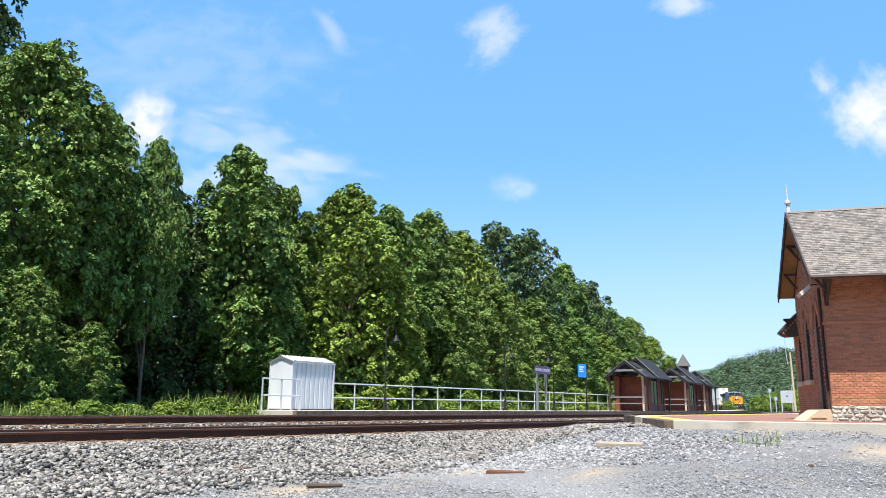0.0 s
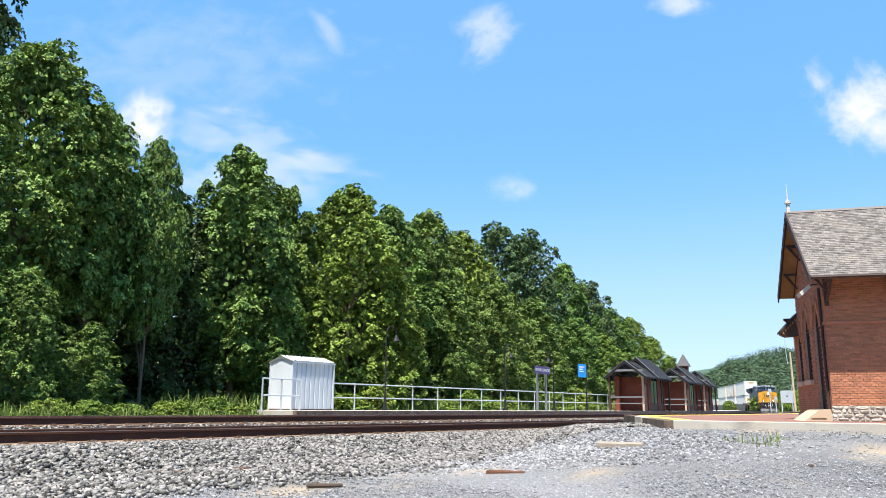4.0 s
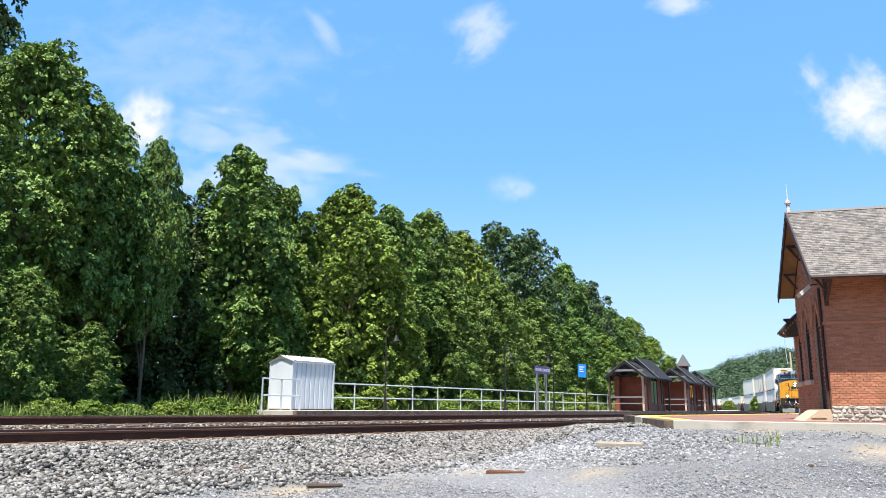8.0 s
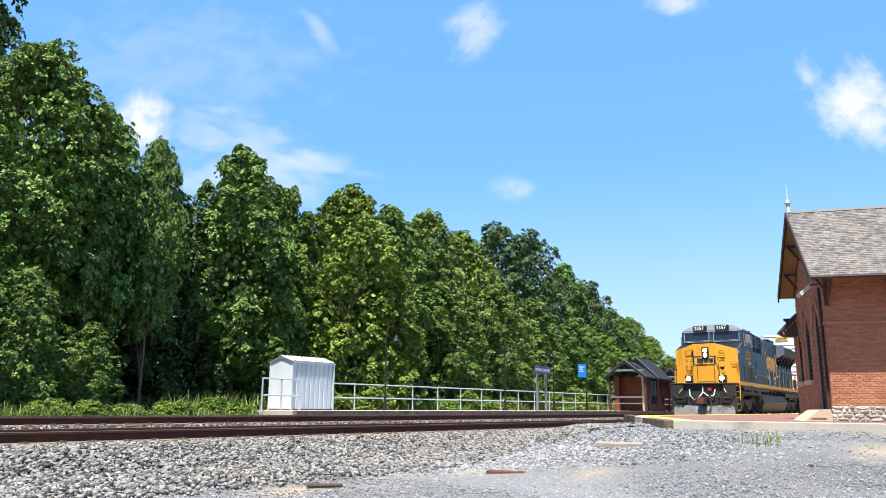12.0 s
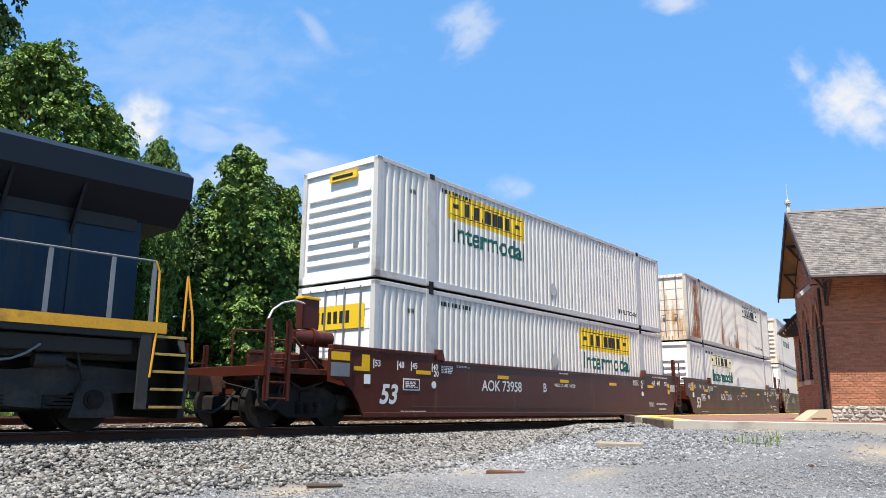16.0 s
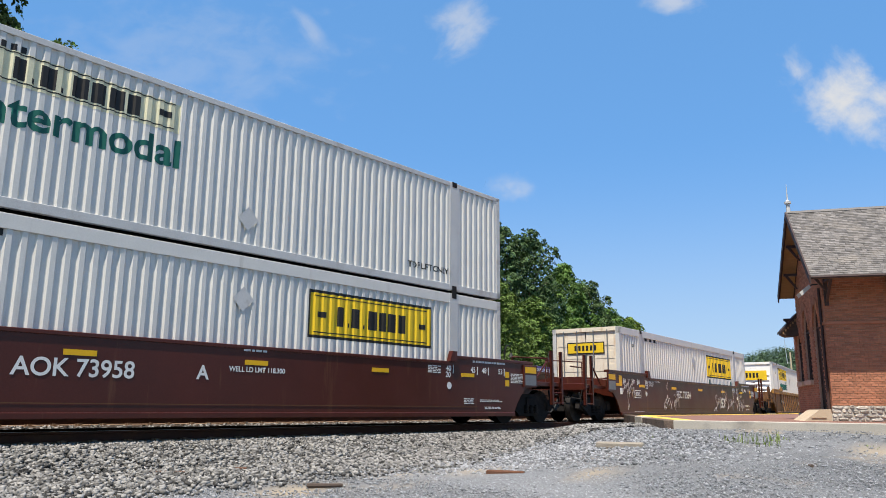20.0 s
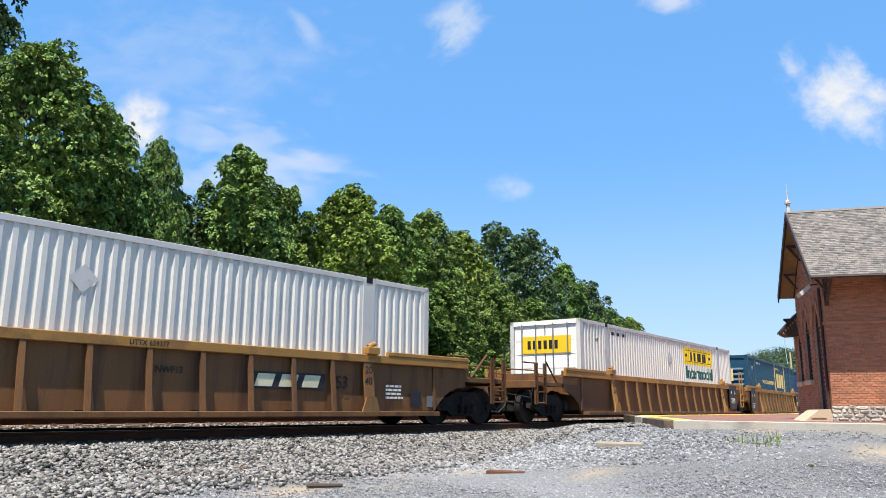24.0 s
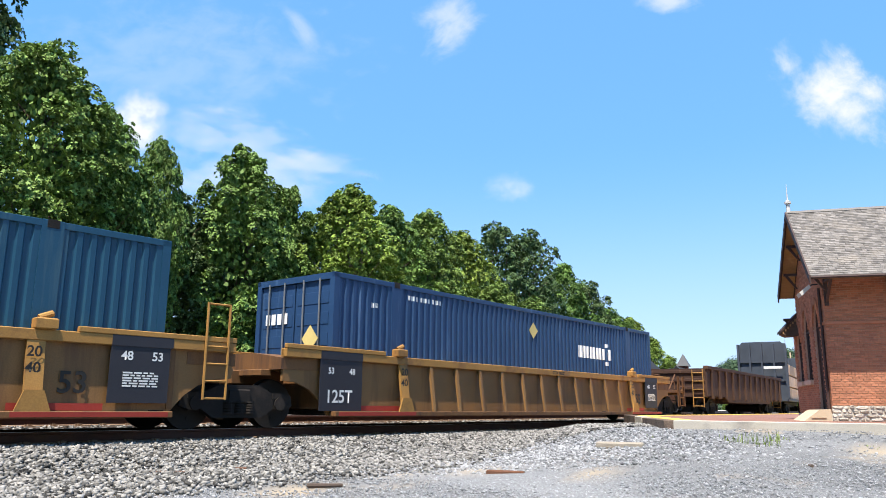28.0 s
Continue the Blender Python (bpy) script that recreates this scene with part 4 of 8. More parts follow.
def arch(x0, x1, d):
    """The side's outline over a truck, from the end towards the middle."""
    return [(x0 * d, 0.90), ((x0 - 0.34) * d, 0.88), ((x0 - 0.66) * d, 0.76), ((x0 - 0.92) * d, 0.58), ((x0 - 1.10) * d, 0.38), (x1 * d, 0.235)]


def well_car(n, style, label, code, unit, front_end, rear_end, extra=""):
    """One unit of a container well car; front_end and rear_end: a coupler, or the shared truck of the next unit."""
    car = thing("well_car", label, "rail car", group="well cars of the train")
    RIDERS.append((car, n, 9.75, 0.0))
    smooth = style == "smooth"
    body = M_CARBROWN if smooth else M_CARTAN
    E = 9.4
    low = (arch(E, 8.18, -1) + arch(E, 8.18, 1)[::-1]) if not smooth else [(-E, 0.98), (-9.08, 0.94), (-8.82, 0.74), (-8.62, 0.5), (-8.48, 0.235), (8.48, 0.235), (8.62, 0.5), (8.82, 0.74), (9.08, 0.94), (E, 0.98)]
    top = [(E, 1.65), (6.0, 1.65), (5.8, 1.50), (-5.8, 1.50), (-6.0, 1.65), (-E, 1.65)] if smooth else [(E, 1.50), (6.3, 1.50), (-6.3, 1.50), (-E, 1.50)]
    for y, nm in ((-1.42, "near_side"), (1.42, "far_side")):
        inset = 0.0 if smooth else 0.07 * (1 if y < 0 else -1)
        part("side_sill", Shape().prism(low + top, "y", y + inset - 0.03 + (0.03 if y < 0 else -0.03), y + inset + 0.03 + (0.03 if y < 0 else -0.03)), body if smooth else (M_CARTANDK if n == NE else (M_CARAMBER if extra == "bright" else M_CARTAN)), car)
        sg = -1 if y < 0 else 1
        if smooth:
            part("top_chord", Shape().box(-5.8, 5.8, y - 0.02 if sg < 0 else y - 0.14, y + 0.14 if sg < 0 else y + 0.02, 1.46, 1.53, 0.01), body, car)
            for x in (-1, 1):
                part("end_chord", Shape().box(min(x * 6.0, x * E), max(x * 6.0, x * E), y - 0.02 if sg < 0 else y - 0.16, y + 0.16 if sg < 0 else y + 0.02, 1.60, 1.68, 0.01), body, car)
                part("guide_block", Shape().prism([(x * 5.75, 1.53), (x * 6.02, 1.53), (x * 6.02, 1.78), (x * 5.85, 1.78)], "y", y - 0.06, y + 0.06), body, car)
            part("bottom_chord", Shape().box(-8.48, 8.48, y - 0.045, y + 0.045, 0.20, 0.30, 0.01), body, car)
        else:
            part("top_chord", Shape().box(-E, E, y - 0.03 if sg < 0 else y - 0.14, y + 0.14 if sg < 0 else y + 0.03, 1.36, 1.53, 0.012), M_CARYEL, car, "worn yellow top chord")
            part("bottom_chord", Shape().box(-8.18, 8.18, y - (0.17 if sg < 0 else 0.045), y + (0.045 if sg < 0 else 0.17), 0.22, 0.32, 0.01), body, car)
            for x in (-1, 1):
                part("end_chord", Shape().box(min(x * 6.6, x * E), max(x * 6.6, x * E), y - 0.04, y + 0.05, 1.53, 1.62, 0.01), M_CARYEL, car)
                part("latch", Shape().box(x * 6.1 - 0.16, x * 6.1 + 0.16, y - 0.10, y + 0.10, 1.53, 1.70, 0.02).tube((x * 6.1 - 0.1, y, 1.7), (x * 6.1 + 0.1, y, 1.78), 0.05, 8), M_CARYEL, car, "rusty yellow locking latch")
            for k in range(13):
                x = -6.0 + k
                wide = 0.13 if k in (0, 12) else 0.045
                rise = [(y - 0.15, 0.325), (y - 0.10, 0.325), (y + 0.04, 1.358), (y - 0.02, 1.358)] if sg < 0 else [(y + 0.10, 0.325), (y + 0.15, 0.325), (y + 0.02, 1.358), (y - 0.04, 1.358)]
                part("post", Shape().prism(rise, "x", x - wide, x + wide), M_CARYEL if k in (0, 12) and extra else (M_CARAMBER if extra else M_CARTAN), car)
                if k in (0, 12) and sg < 0:
                    part("gusset", Shape().prism([(x - 0.26, 0.30), (x + 0.26, 0.30), (x + 0.14, 0.62), (x - 0.14, 0.62)], "y", y - 0.165, y - 0.13), M_CARYEL if extra else M_CARAMBER, car)
            if extra == "bright":
                for x0, x1, r0, r1 in ((-8.51, -7.32, -8.1, -5.7), (7.13, 8.18, 5.7, 8.1))[1 if front_end == "coupler" else 0:]:
                    part("warning_panel", Shape().box(x0, min(x1, 8.14), y - 0.024, y + 0.0, 0.45 if x0 > 0 else 0.33, 1.36), M_CARBLK, car, "black stencilled panel")
                    part("top_band", Shape().box(x0, x1, y - 0.036, y - 0.031, 1.36, 1.53), M_CARBLK, car)
                    part("red_stripe", Shape().box(r0, r1, y - 0.176, y - 0.171, 0.235, 0.31), M_CARRED, car)
                    part("red_panel", Shape().box(max(r0, -7.3), min(r1, 7.1), y + 0.034, y + 0.038, 0.33, 0.44), M_CARRED, car)
    fl = Shape().box(-8.2, 8.2, -0.35, 0.35, 0.27, 0.33)
    for x in np.arange(-8.0, 8.1, 2.0):
        fl.box(x - 0.12, x + 0.12, -1.38, 1.38, 0.24, 0.34)
    part("well_floor", fl, M_TRUCK, car)
    for x in (-8.22, 8.22):
        part("bulkhead", Shape().box(x - 0.05, x + 0.05, -1.38, 1.38, 0.36, 1.46), body, car)
    for x, d in ((-8.5, -1), (8.5, 1)):
        part("bolster_deck", Shape().prism([(-1.36, 1.12), (1.36, 1.12), (1.36, 1.34), (0.5, 1.46), (-0.5, 1.46), (-1.36, 1.34)], "x", min(x, x + 0.95 * d), max(x, x + 0.95 * d)), body, car)
        part("draft_sill", Shape().box(min(x, x + 1.3 * d), max(x, x + 1.3 * d), -0.3, 0.3, 0.84, 1.12, 0.02), body, car)
    for x, d, kind in ((-E, -1, front_end), (E, 1, rear_end)):
        if kind == "coupler":
            freight_truck(car, d * 9.75)
            end_platform(car, x, d, body, M_CARTANDK if not smooth else body, brake=(d < 0 and unit == "B"), tall=2.06 if smooth else 1.68)
        elif kind == "shared":
            freight_truck(car, d * 9.75)
            if smooth:
                part("end_stanchion", Shape().box(d * 9.3 - 0.05, d * 9.3 + 0.05, -1.25, -1.15, 1.2, 2.35, 0.01).box(d * 9.55 - 0.04, d * 9.55 + 0.04, -0.7, -0.6, 1.2, 2.35, 0.01), body, car)
        if kind != "coupler":
            part("link_plate", Shape().box(min(x, x + 0.24 * d), max(x, x + 0.24 * d), -1.0, 1.0, 1.0, 1.12, 0.01), body, car)
        if kind != "coupler" and d > 0:
            lad = Shape()
            for xx in (x - 0.62 * d, x - 0.18 * d):
                lad.tube((xx, -1.47, 0.52), (xx, -1.47, 2.22), 0.024, 6)
            for z in (0.54, 0.84, 1.14, 1.44, 2.20):
                lad.tube((x - 0.62 * d, -1.47, z), (x - 0.18 * d, -1.47, z), 0.018, 6)
            part("ladder", lad, (M_CARYEL if extra == "bright" else M_CARTANDK) if not smooth else body, car, "steel ladder with grab irons")
    Y = -1.424
    if smooth:
        for d, kind in ((-1, front_end), (1, rear_end)):
            if kind == "coupler":
                xa, xb = sorted((d * 8.92, d * 9.55))
                pl = part("end_panel", Shape().box(xa, xb, Y - 0.05, Y - 0.002, 0.98, 1.58, 0.01), body, car, "raised brown end panel")
                part("yellow_patch", Shape().box(xa + 0.05, xb - 0.05, Y - 0.056, Y - 0.051, 1.36, 1.53), M_REFLECT, pl, "yellow patch")
                part("notice_panel", Shape().box(xa + 0.05, xb - 0.05, Y - 0.056, Y - 0.051, 1.03, 1.31), M_RAILSTEEL, pl, "grey notice panel")
        for x in (-6.50, -3.16, 0.14, 3.42, 6.50):
            part("reflector", Shape().box(x - 0.26, x + 0.26, Y - 0.006, Y + 0.002, 1.17, 1.26), M_REFLECT, car, "yellow reflector")
        big = flat_text("53", 0.58, M_STENCIL, car, -8.0 if extra != "graffiti" else 3.0, Y - 0.003, 0.50, "big_number", "large white 53", bold=0.016)
        big.data.transform(Matrix(((1, 0, 0.22, -0.11), (0, 1, 0, 0), (0, 0, 1, 0), (0, 0, 0, 1))))
        flat_text(code, 0.385, M_STENCIL, car, -4.14 if not extra else -2.9, Y - 0.003, 0.85, "car_number", "white car number", bold=0.006)
        if unit:
            flat_text(unit, 0.34, M_STENCIL, car, -1.1, Y - 0.003, 0.88, "unit_letter", "white unit letter", bold=0.008)
            flat_text("WELL LD LMT 118,300", 0.13, M_STENCIL, car, -0.45, Y - 0.003, 1.04, "load_limit", "white load limit stencil", bold=0.003)
            label_bars(car, -0.16, 1.42, 0.55, 0.04, 1, Y, seed=2)
        for x, tx in ((-8.16, "53"), (-7.38, "48"), (-6.91, "45"), (-6.15, "40"), (-6.12, "20"), (5.66, "40"), (5.64, "20"), (6.62, "45"), (7.08, "48"), (7.78, "53")):
            flat_text(tx, 0.19, M_STENCIL, car, x, Y - 0.003, 1.14 if tx == "20" else 1.29, "length_mark", "white length mark", bold=0.004)
            if tx != "20":
                dx = -0.03 if x < 0 else 0.27
                part("mark_line", Shape().box(x + dx - 0.012, x + dx + 0.012, Y - 0.006, Y, 1.24, 1.44), M_STENCIL, car)
        if front_end != "coupler":
            flat_text("125 T", 0.24, M_STENCIL, car, -9.06, Y - 0.003, 1.28, "weight_mark", "white weight mark", bold=0.006)
        part("yellow_corner", Shape().box(-8.56, -8.32, Y - 0.006, Y, 1.17, 1.52).box(-8.80, -8.56, Y - 0.006, Y, 1.17, 1.26), M_REFLECT, car, "yellow corner patch")
        label_bars(car, -7.28, 0.32, 0.95, 0.015, 1, Y, seed=3)
        label_bars(car, -5.83, 1.38, 0.46, 0.022, 5, Y, seed=4)
        label_bars(car, -5.22, 1.42, 0.55, 0.018, 2, Y, seed=7)
        label_bars(car, 5.0, 1.38, 0.45, 0.022, 5, Y, seed=5)
        label_bars(car, 6.35, 0.62, 0.4, 0.022, 4, Y, seed=6)
        label_bars(car, 7.0, 0.60, 0.95, 0.02, 2, Y, seed=8)
        label_bars(car, 7.2, 0.42, 0.7, 0.02, 2, Y, seed=9)
        label_bars(car, 6.7, 1.54, 1.5, 0.05, 1, Y, seed=10)
        label_bars(car, 8.35, 1.30, 0.65, 0.022, 7, Y, seed=11)
        part("notice_frame", Shape().box(-7.22, -6.64, Y - 0.006, Y, 0.79, 1.06), M_STENCIL, car, "white framed notice")
        part("notice_panel", Shape().box(-7.19, -6.67, Y - 0.010, Y - 0.004, 0.82, 1.03), body, car)
        label_bars(car, -7.14, 0.97, 0.42, 0.022, 4, Y - 0.010, seed=12)
        part("round_mark", Shape().tube((-6.11, Y - 0.006, 0.94), (-6.11, Y, 0.94), 0.085, 16), M_STENCIL, car, "small round white mark")
        part("round_mark", Shape().tube((5.78, Y - 0.006, 0.94), (5.78, Y, 0.94), 0.085, 16), M_STENCIL, car, "small round white mark")
        for z in (0.98, 1.20):
            part("yellow_patch", Shape().box(8.10, 8.27, Y - 0.006, Y, z, z + 0.16), M_REFLECT, car, "small yellow patch")
        part("tag_plate", Shape().box(-8.48, -8.29, Y - 0.006, Y, 0.90, 1.10), M_WHITE, car, "small white tag plate")
        part("weld_line", Shape().box(-6.9, 6.9, Y - 0.004, Y, 0.43, 0.445), M_CARTANDK, car, "long weld seam")
    else:
        Yp = -1.356
        flat_text("53", 0.47 if extra else 0.36, M_LOGOBLK, car, 6.37 if extra else 5.14, Yp - 0.026, 0.60 if extra else 0.79, "big_number", "large dark 53", bold=0.006)
        flat_text("20", 0.22, M_LOGOBLK, car, 5.86, -1.50, 1.12, "length_mark", "dark length mark", bold=0.004)
        flat_text("40", 0.22, M_LOGOBLK, car, 5.86, -1.50, 0.88, "length_mark", "dark length mark", bold=0.004)
        if not extra:
            part("code_band", Shape().box(-5.97, -4.22, Yp - 0.024, Yp - 0.0205, 0.78, 1.06), M_CARBLK, car, "black band behind the car number")
            label_bars(car, -5.84, 0.84, 0.65, 0.16, 1, Yp - 0.024, seed=14)
            flat_text(code, 0.225, M_STENCIL, car, -4.93, Yp - 0.031, 0.84, "car_number", "pale car number", bold=0.006)
        else:
            for zt, tx in ((1.12, "20"), (0.88, "40")):
                flat_text(tx, 0.22, M_LOGOBLK, car, -6.12, -1.50, zt, "length_mark", "dark length mark", bold=0.004)
        if extra == "bright":
            flat_text("48", 0.2, M_STENCIL, car, 7.30, -1.448, 1.14, "length_mark", "white length mark", bold=0.004)
            flat_text("53", 0.2, M_STENCIL, car, 7.82, -1.448, 1.14, "length_mark", "white length mark", bold=0.004)
            for x, tx in ((-8.3, "53"), (-7.7, "48")) if front_end != "coupler" else ():
                flat_text(tx, 0.17, M_STENCIL, car, x, -1.448, 1.08, "length_mark", "white length mark", bold=0.004)
            if front_end != "coupler":
                flat_text("125T", 0.36, M_STENCIL, car, -8.36, -1.448, 0.50, "weight_mark", "white weight mark", bold=0.006)
            label_bars(car, 7.35, 0.92, 0.6, 0.025, 6, -1.445, seed=8)
        else:
            part("notice_panel", Shape().box(7.4, 7.75, Yp - 0.03, Yp - 0.022, 0.42, 0.75), M_CARBLK, car, "small dark notice")
            part("notice_panel", Shape().box(7.95, 8.15, Yp - 0.03, Yp - 0.022, 0.42, 0.68), M_RAILSTEEL, car, "small grey notice")
            label_bars(car, 6.6, 0.85, 0.55, 0.05, 4, Yp - 0.022, seed=9)
        flat_text(("UTTX " if not extra else "DTTX ") + code, 0.12, M_LOGOBLK, car, 0.62, -1.455, 1.40, "chord_number", "dark number on the top chord", bold=0.003)
        if not extra:
            flat_text("NWF13", 0.16, M_LOGOBLK, car, 1.14, Yp - 0.026, 0.97, "stencil", "small dark stencil", bold=0.004)
            lg = part("logo_backing", Shape().box(3.06, 4.86, Yp - 0.026, Yp - 0.022, 0.75, 1.07), M_CARBLK, car, "dark logo backing")
            for xa, xb in ((3.14, 3.62), (3.70, 4.18), (4.26, 4.74)):
                part("logo_block", Shape().prism([(xa, 0.79), (xb - 0.08, 0.79), (xb, 1.03), (xa + 0.08, 1.03)], "y", Yp - 0.031, Yp - 0.027), M_LOGOPALE, lg, "pale slanted block in place of a logo letter")
    if extra == "graffiti":
        rs = random.Random(12)
        for gx, w, zt in ((-8.0, 0.7, 1.15), (-4.2, 1.3, 0.95), (2.0, 0.8, 0.95), (3.3, 2.2, 0.95), (6.0, 0.6, 0.9)):
            sh = Shape()
            for k in range(11):
                x, z = gx + rs.random() * w, zt + rs.uniform(-0.5, 0.25)
                pts = [(x, Y - 0.006, z)]
                for j in range(7):
                    x, z = x + rs.uniform(-0.16, 0.2), z + rs.uniform(-0.22, 0.2)
                    pts.append((min(max(x, gx - 0.2), gx + w + 0.2), Y - 0.006, min(max(z, 0.34), 1.42)))
                sh.pipe(pts, 0.008, 4)
            part("scrawl", sh, M_CHALK, car, "white scrawled paint tag")
    return car


# corrugated containers ----
PITCH, DEPTH = 0.222, 0.032


def rib(x, lo):
    """Depth of the side sheet at x, in a field of ribs that begins at lo."""
    u = ((x - lo) / PITCH) % 1.0
    return DEPTH * float(np.interp(u, [0, 0.36, 0.5, 0.86, 1.0], [0, 0, 1, 1, 0]))


def breaks(lo, hi):
    out, k = [lo], 0
    while True:
        for u in (0.36, 0.5, 0.86, 1.0):
            x = lo + (k + u) * PITCH
            if x >= hi - 0.01:
                return out + [hi]
            out.append(x)
        k += 1


FIELDS = ((-7.93, -6.27), (-5.93, 5.93), (6.27, 7.93))
HW, CH = 1.295, 2.85


def sheet_y(x):
    for lo, hi in FIELDS:
        if lo <= x <= hi:
            return -HW + 0.012 + (rib(x, lo) if x < hi - 0.001 else 0)
    return -HW + 0.012


def all_breaks(x0, x1):
    xs = [x0, x1]
    for lo, hi in FIELDS:
        xs += [x for x in breaks(lo, hi) if x0 < x < x1]
    return sorted(set(round(x, 4) for x in xs))


def decal(x0, x1, z0, z1, proud=0.004):
    xs = all_breaks(x0, x1)
    sh = Shape()
    vs, fs = [], []
    for x in xs:
        y = sheet_y(x) - proud
        vs += [(x, y, z0), (x, y, z1)]
    for i in range(len(xs) - 1):
        fs.append((2 * i, 2 * i + 2, 2 * i + 3, 2 * i + 1))
    return sh.add(vs, fs)


def ribbed_text(body, size, material, parent, x, z, label, bold=0.0, proud=0.006, wide=1.0):
    me = text_mesh(body, size, material, 0.0, bold)
    bm = bmesh.new()
    bm.from_mesh(me)
    bmesh.ops.scale(bm, vec=(wide, 1, 1), verts=bm.verts)
    bmesh.ops.translate(bm, vec=(x, z, 0), verts=bm.verts)
    xs = [v.co.x for v in bm.verts]
    for bx in all_breaks(min(xs), max(xs)):
        bmesh.ops.bisect_plane(bm, geom=bm.verts[:] + bm.edges[:] + bm.faces[:], plane_co=(bx, 0, 0), plane_no=(1, 0, 0))
    for v in bm.verts:
        v.co = Vector((v.co.x, sheet_y(v.co.x) - proud, v.co.y))
    bm.to_mesh(me)
    bm.free()
    return part("lettering", me, None, parent, label)


def word_bars(parent, x, z, w, h, material, name="brand_bar", label="plain bars in place of a brand name", proud=0.008, gaps=(0.0, 0.13, 0.27, 0.45, 0.60, 0.74, 0.88), frac=0.10):
    for g in gaps:
        part(name, decal(x + g * w, x + (g + frac) * w, z, z + h, proud), material, parent, label)


SIDE_CACHE = {}


def side_sheet(sgn, material):
    key = (sgn, material.name)
    if key not in SIDE_CACHE:
        sh = Shape()
        for lo, hi in FIELDS:
            vs, fs = [], []
            for x in breaks(lo, hi):
                y = (-HW + 0.012 + (rib(x, lo) if x < hi - 0.001 else 0)) * (1 if sgn < 0 else -1)
                vs += [(x, y, 0.15), (x, y, CH - 0.10)]
            for i in range(len(vs) // 2 - 1):
                fs.append((2 * i, 2 * i + 2, 2 * i + 3, 2 * i + 1))
            sh.add(vs, fs)
        SIDE_CACHE[key] = sh.mesh("side_wall", material)
    return SIDE_CACHE[key]


def container(n, z, label, wall, frame_mat, end_style, logo="", logo_x=0.0, second=None, end_logo=True, end_mat=None, wide_top=False):
    c = thing("shipping_container", label, "container", group="containers on the train")
    RIDERS.append((c, n, 9.75, z))
    Lh = 8.075
    for sg in (-1, 1):
        part("side_wall", side_sheet(sg, wall), None, c, "ribbed metal side wall")
        y = sg * HW
        lo, hi = min(y, y - sg * 0.10), max(y, y - sg * 0.10)
        part("bottom_rail", Shape().box(-Lh, Lh, lo, hi, 0.0, 0.16, 0.006), frame_mat, c)
        part("top_rail", Shape().box(-Lh, Lh, lo, hi, CH - (0.24 if wide_top else 0.11), CH, 0.006), frame_mat if not wide_top else wall, c)
        for x in (-6.1, 6.1):
            part("lift_post", Shape().box(x - 0.17, x + 0.17, lo - (0.006 if sg < 0 else 0), hi + (0.006 if sg > 0 else 0), 0.03, CH + 0.006, 0.008), frame_mat, c, "smooth lifting post")
            for za, zb in ((CH - 0.12, CH + 0.014), (-0.068 if z > 2 else 0.0, 0.12)):
                part("casting", Shape().box(x - 0.09, x + 0.09, lo - 0.012, hi + 0.012, za, zb), M_TRUCK, c, "dark corner casting")
        for x in (-Lh, Lh):
            part("corner_post", Shape().box(min(x, x - math.copysign(0.15, x)), max(x, x - math.copysign(0.15, x)), min(y, y - sg * 0.14), max(y, y - sg * 0.14), 0.0, CH, 0.008), frame_mat, c)
    part("roof", Shape().box(-Lh + 0.02, Lh - 0.02, -HW + 0.03, HW - 0.03, CH - 0.06, CH - 0.015), wall, c)
    part("floor", Shape().box(-Lh + 0.05, Lh - 0.05, -HW + 0.05, HW - 0.05, 0.05, 0.14), M_TRUCK, c)
    em = end_mat or (M_ENDSUNWHITE if wall is M_BOXWHITE else wall)
    for x, d in ((-Lh, -1), (Lh, 1)):
        style = end_style if d < 0 else ("doors" if end_style == "panel" else "panel")
        part("end_sill", Shape().box(min(x, x - 0.12 * d), max(x, x - 0.12 * d), -HW + 0.14, HW - 0.14, 0.0, 0.17), em, c)
        part("end_header", Shape().box(min(x, x - 0.12 * d), max(x, x - 0.12 * d), -HW + 0.14, HW - 0.14, CH - 0.14, CH), em, c)
        xf = x - 0.05 * d
        if style == "panel":
            sh = Shape().box(min(xf, xf - 0.03 * d), max(xf, xf - 0.03 * d), -HW + 0.13, HW - 0.13, 0.16, CH - 0.13)
            part("end_wall", sh, em, c)
            for k in range(7):
                zz = 0.42 + k * 0.27
                part("end_rib", Shape().prism([(xf, zz), (xf + 0.055 * d, zz + 0.012), (xf + 0.055 * d, zz + 0.06), (xf, zz + 0.15)], "y", -HW + 0.24, HW - 0.24), em, c)
        else:
            for y0, y1 in ((-HW + 0.15, -0.02), (0.02, HW - 0.15)):
                sh = Shape().box(min(xf, xf - 0.04 * d), max(xf, xf - 0.04 * d), y0, y1, 0.18, CH - 0.15)
                for k in range(5):
                    zz = 0.40 + k * 0.45
                    sh.box(min(xf, xf + 0.010 * d), max(xf, xf + 0.010 * d), y0 + 0.06, y1 - 0.06, zz, zz + 0.26, 0.004)
                door = part("door", sh, em, c, "panelled end door")
                for yb in (y0 + 0.30, y1 - 0.30):
                    xb = xf + 0.06 * d
                    part("lock_bar", Shape().tube((xb, yb, 0.12), (xb, yb, CH - 0.1), 0.02, 6).box(min(xb, xb + 0.05 * d), max(xb, xb + 0.05 * d), yb - 0.03, yb + 0.12, 1.05, 1.10), M_RAILSTEEL, door, "galvanised lock bar")
    xf = -Lh + (0.024 if end_style == "doors" else -0.012)
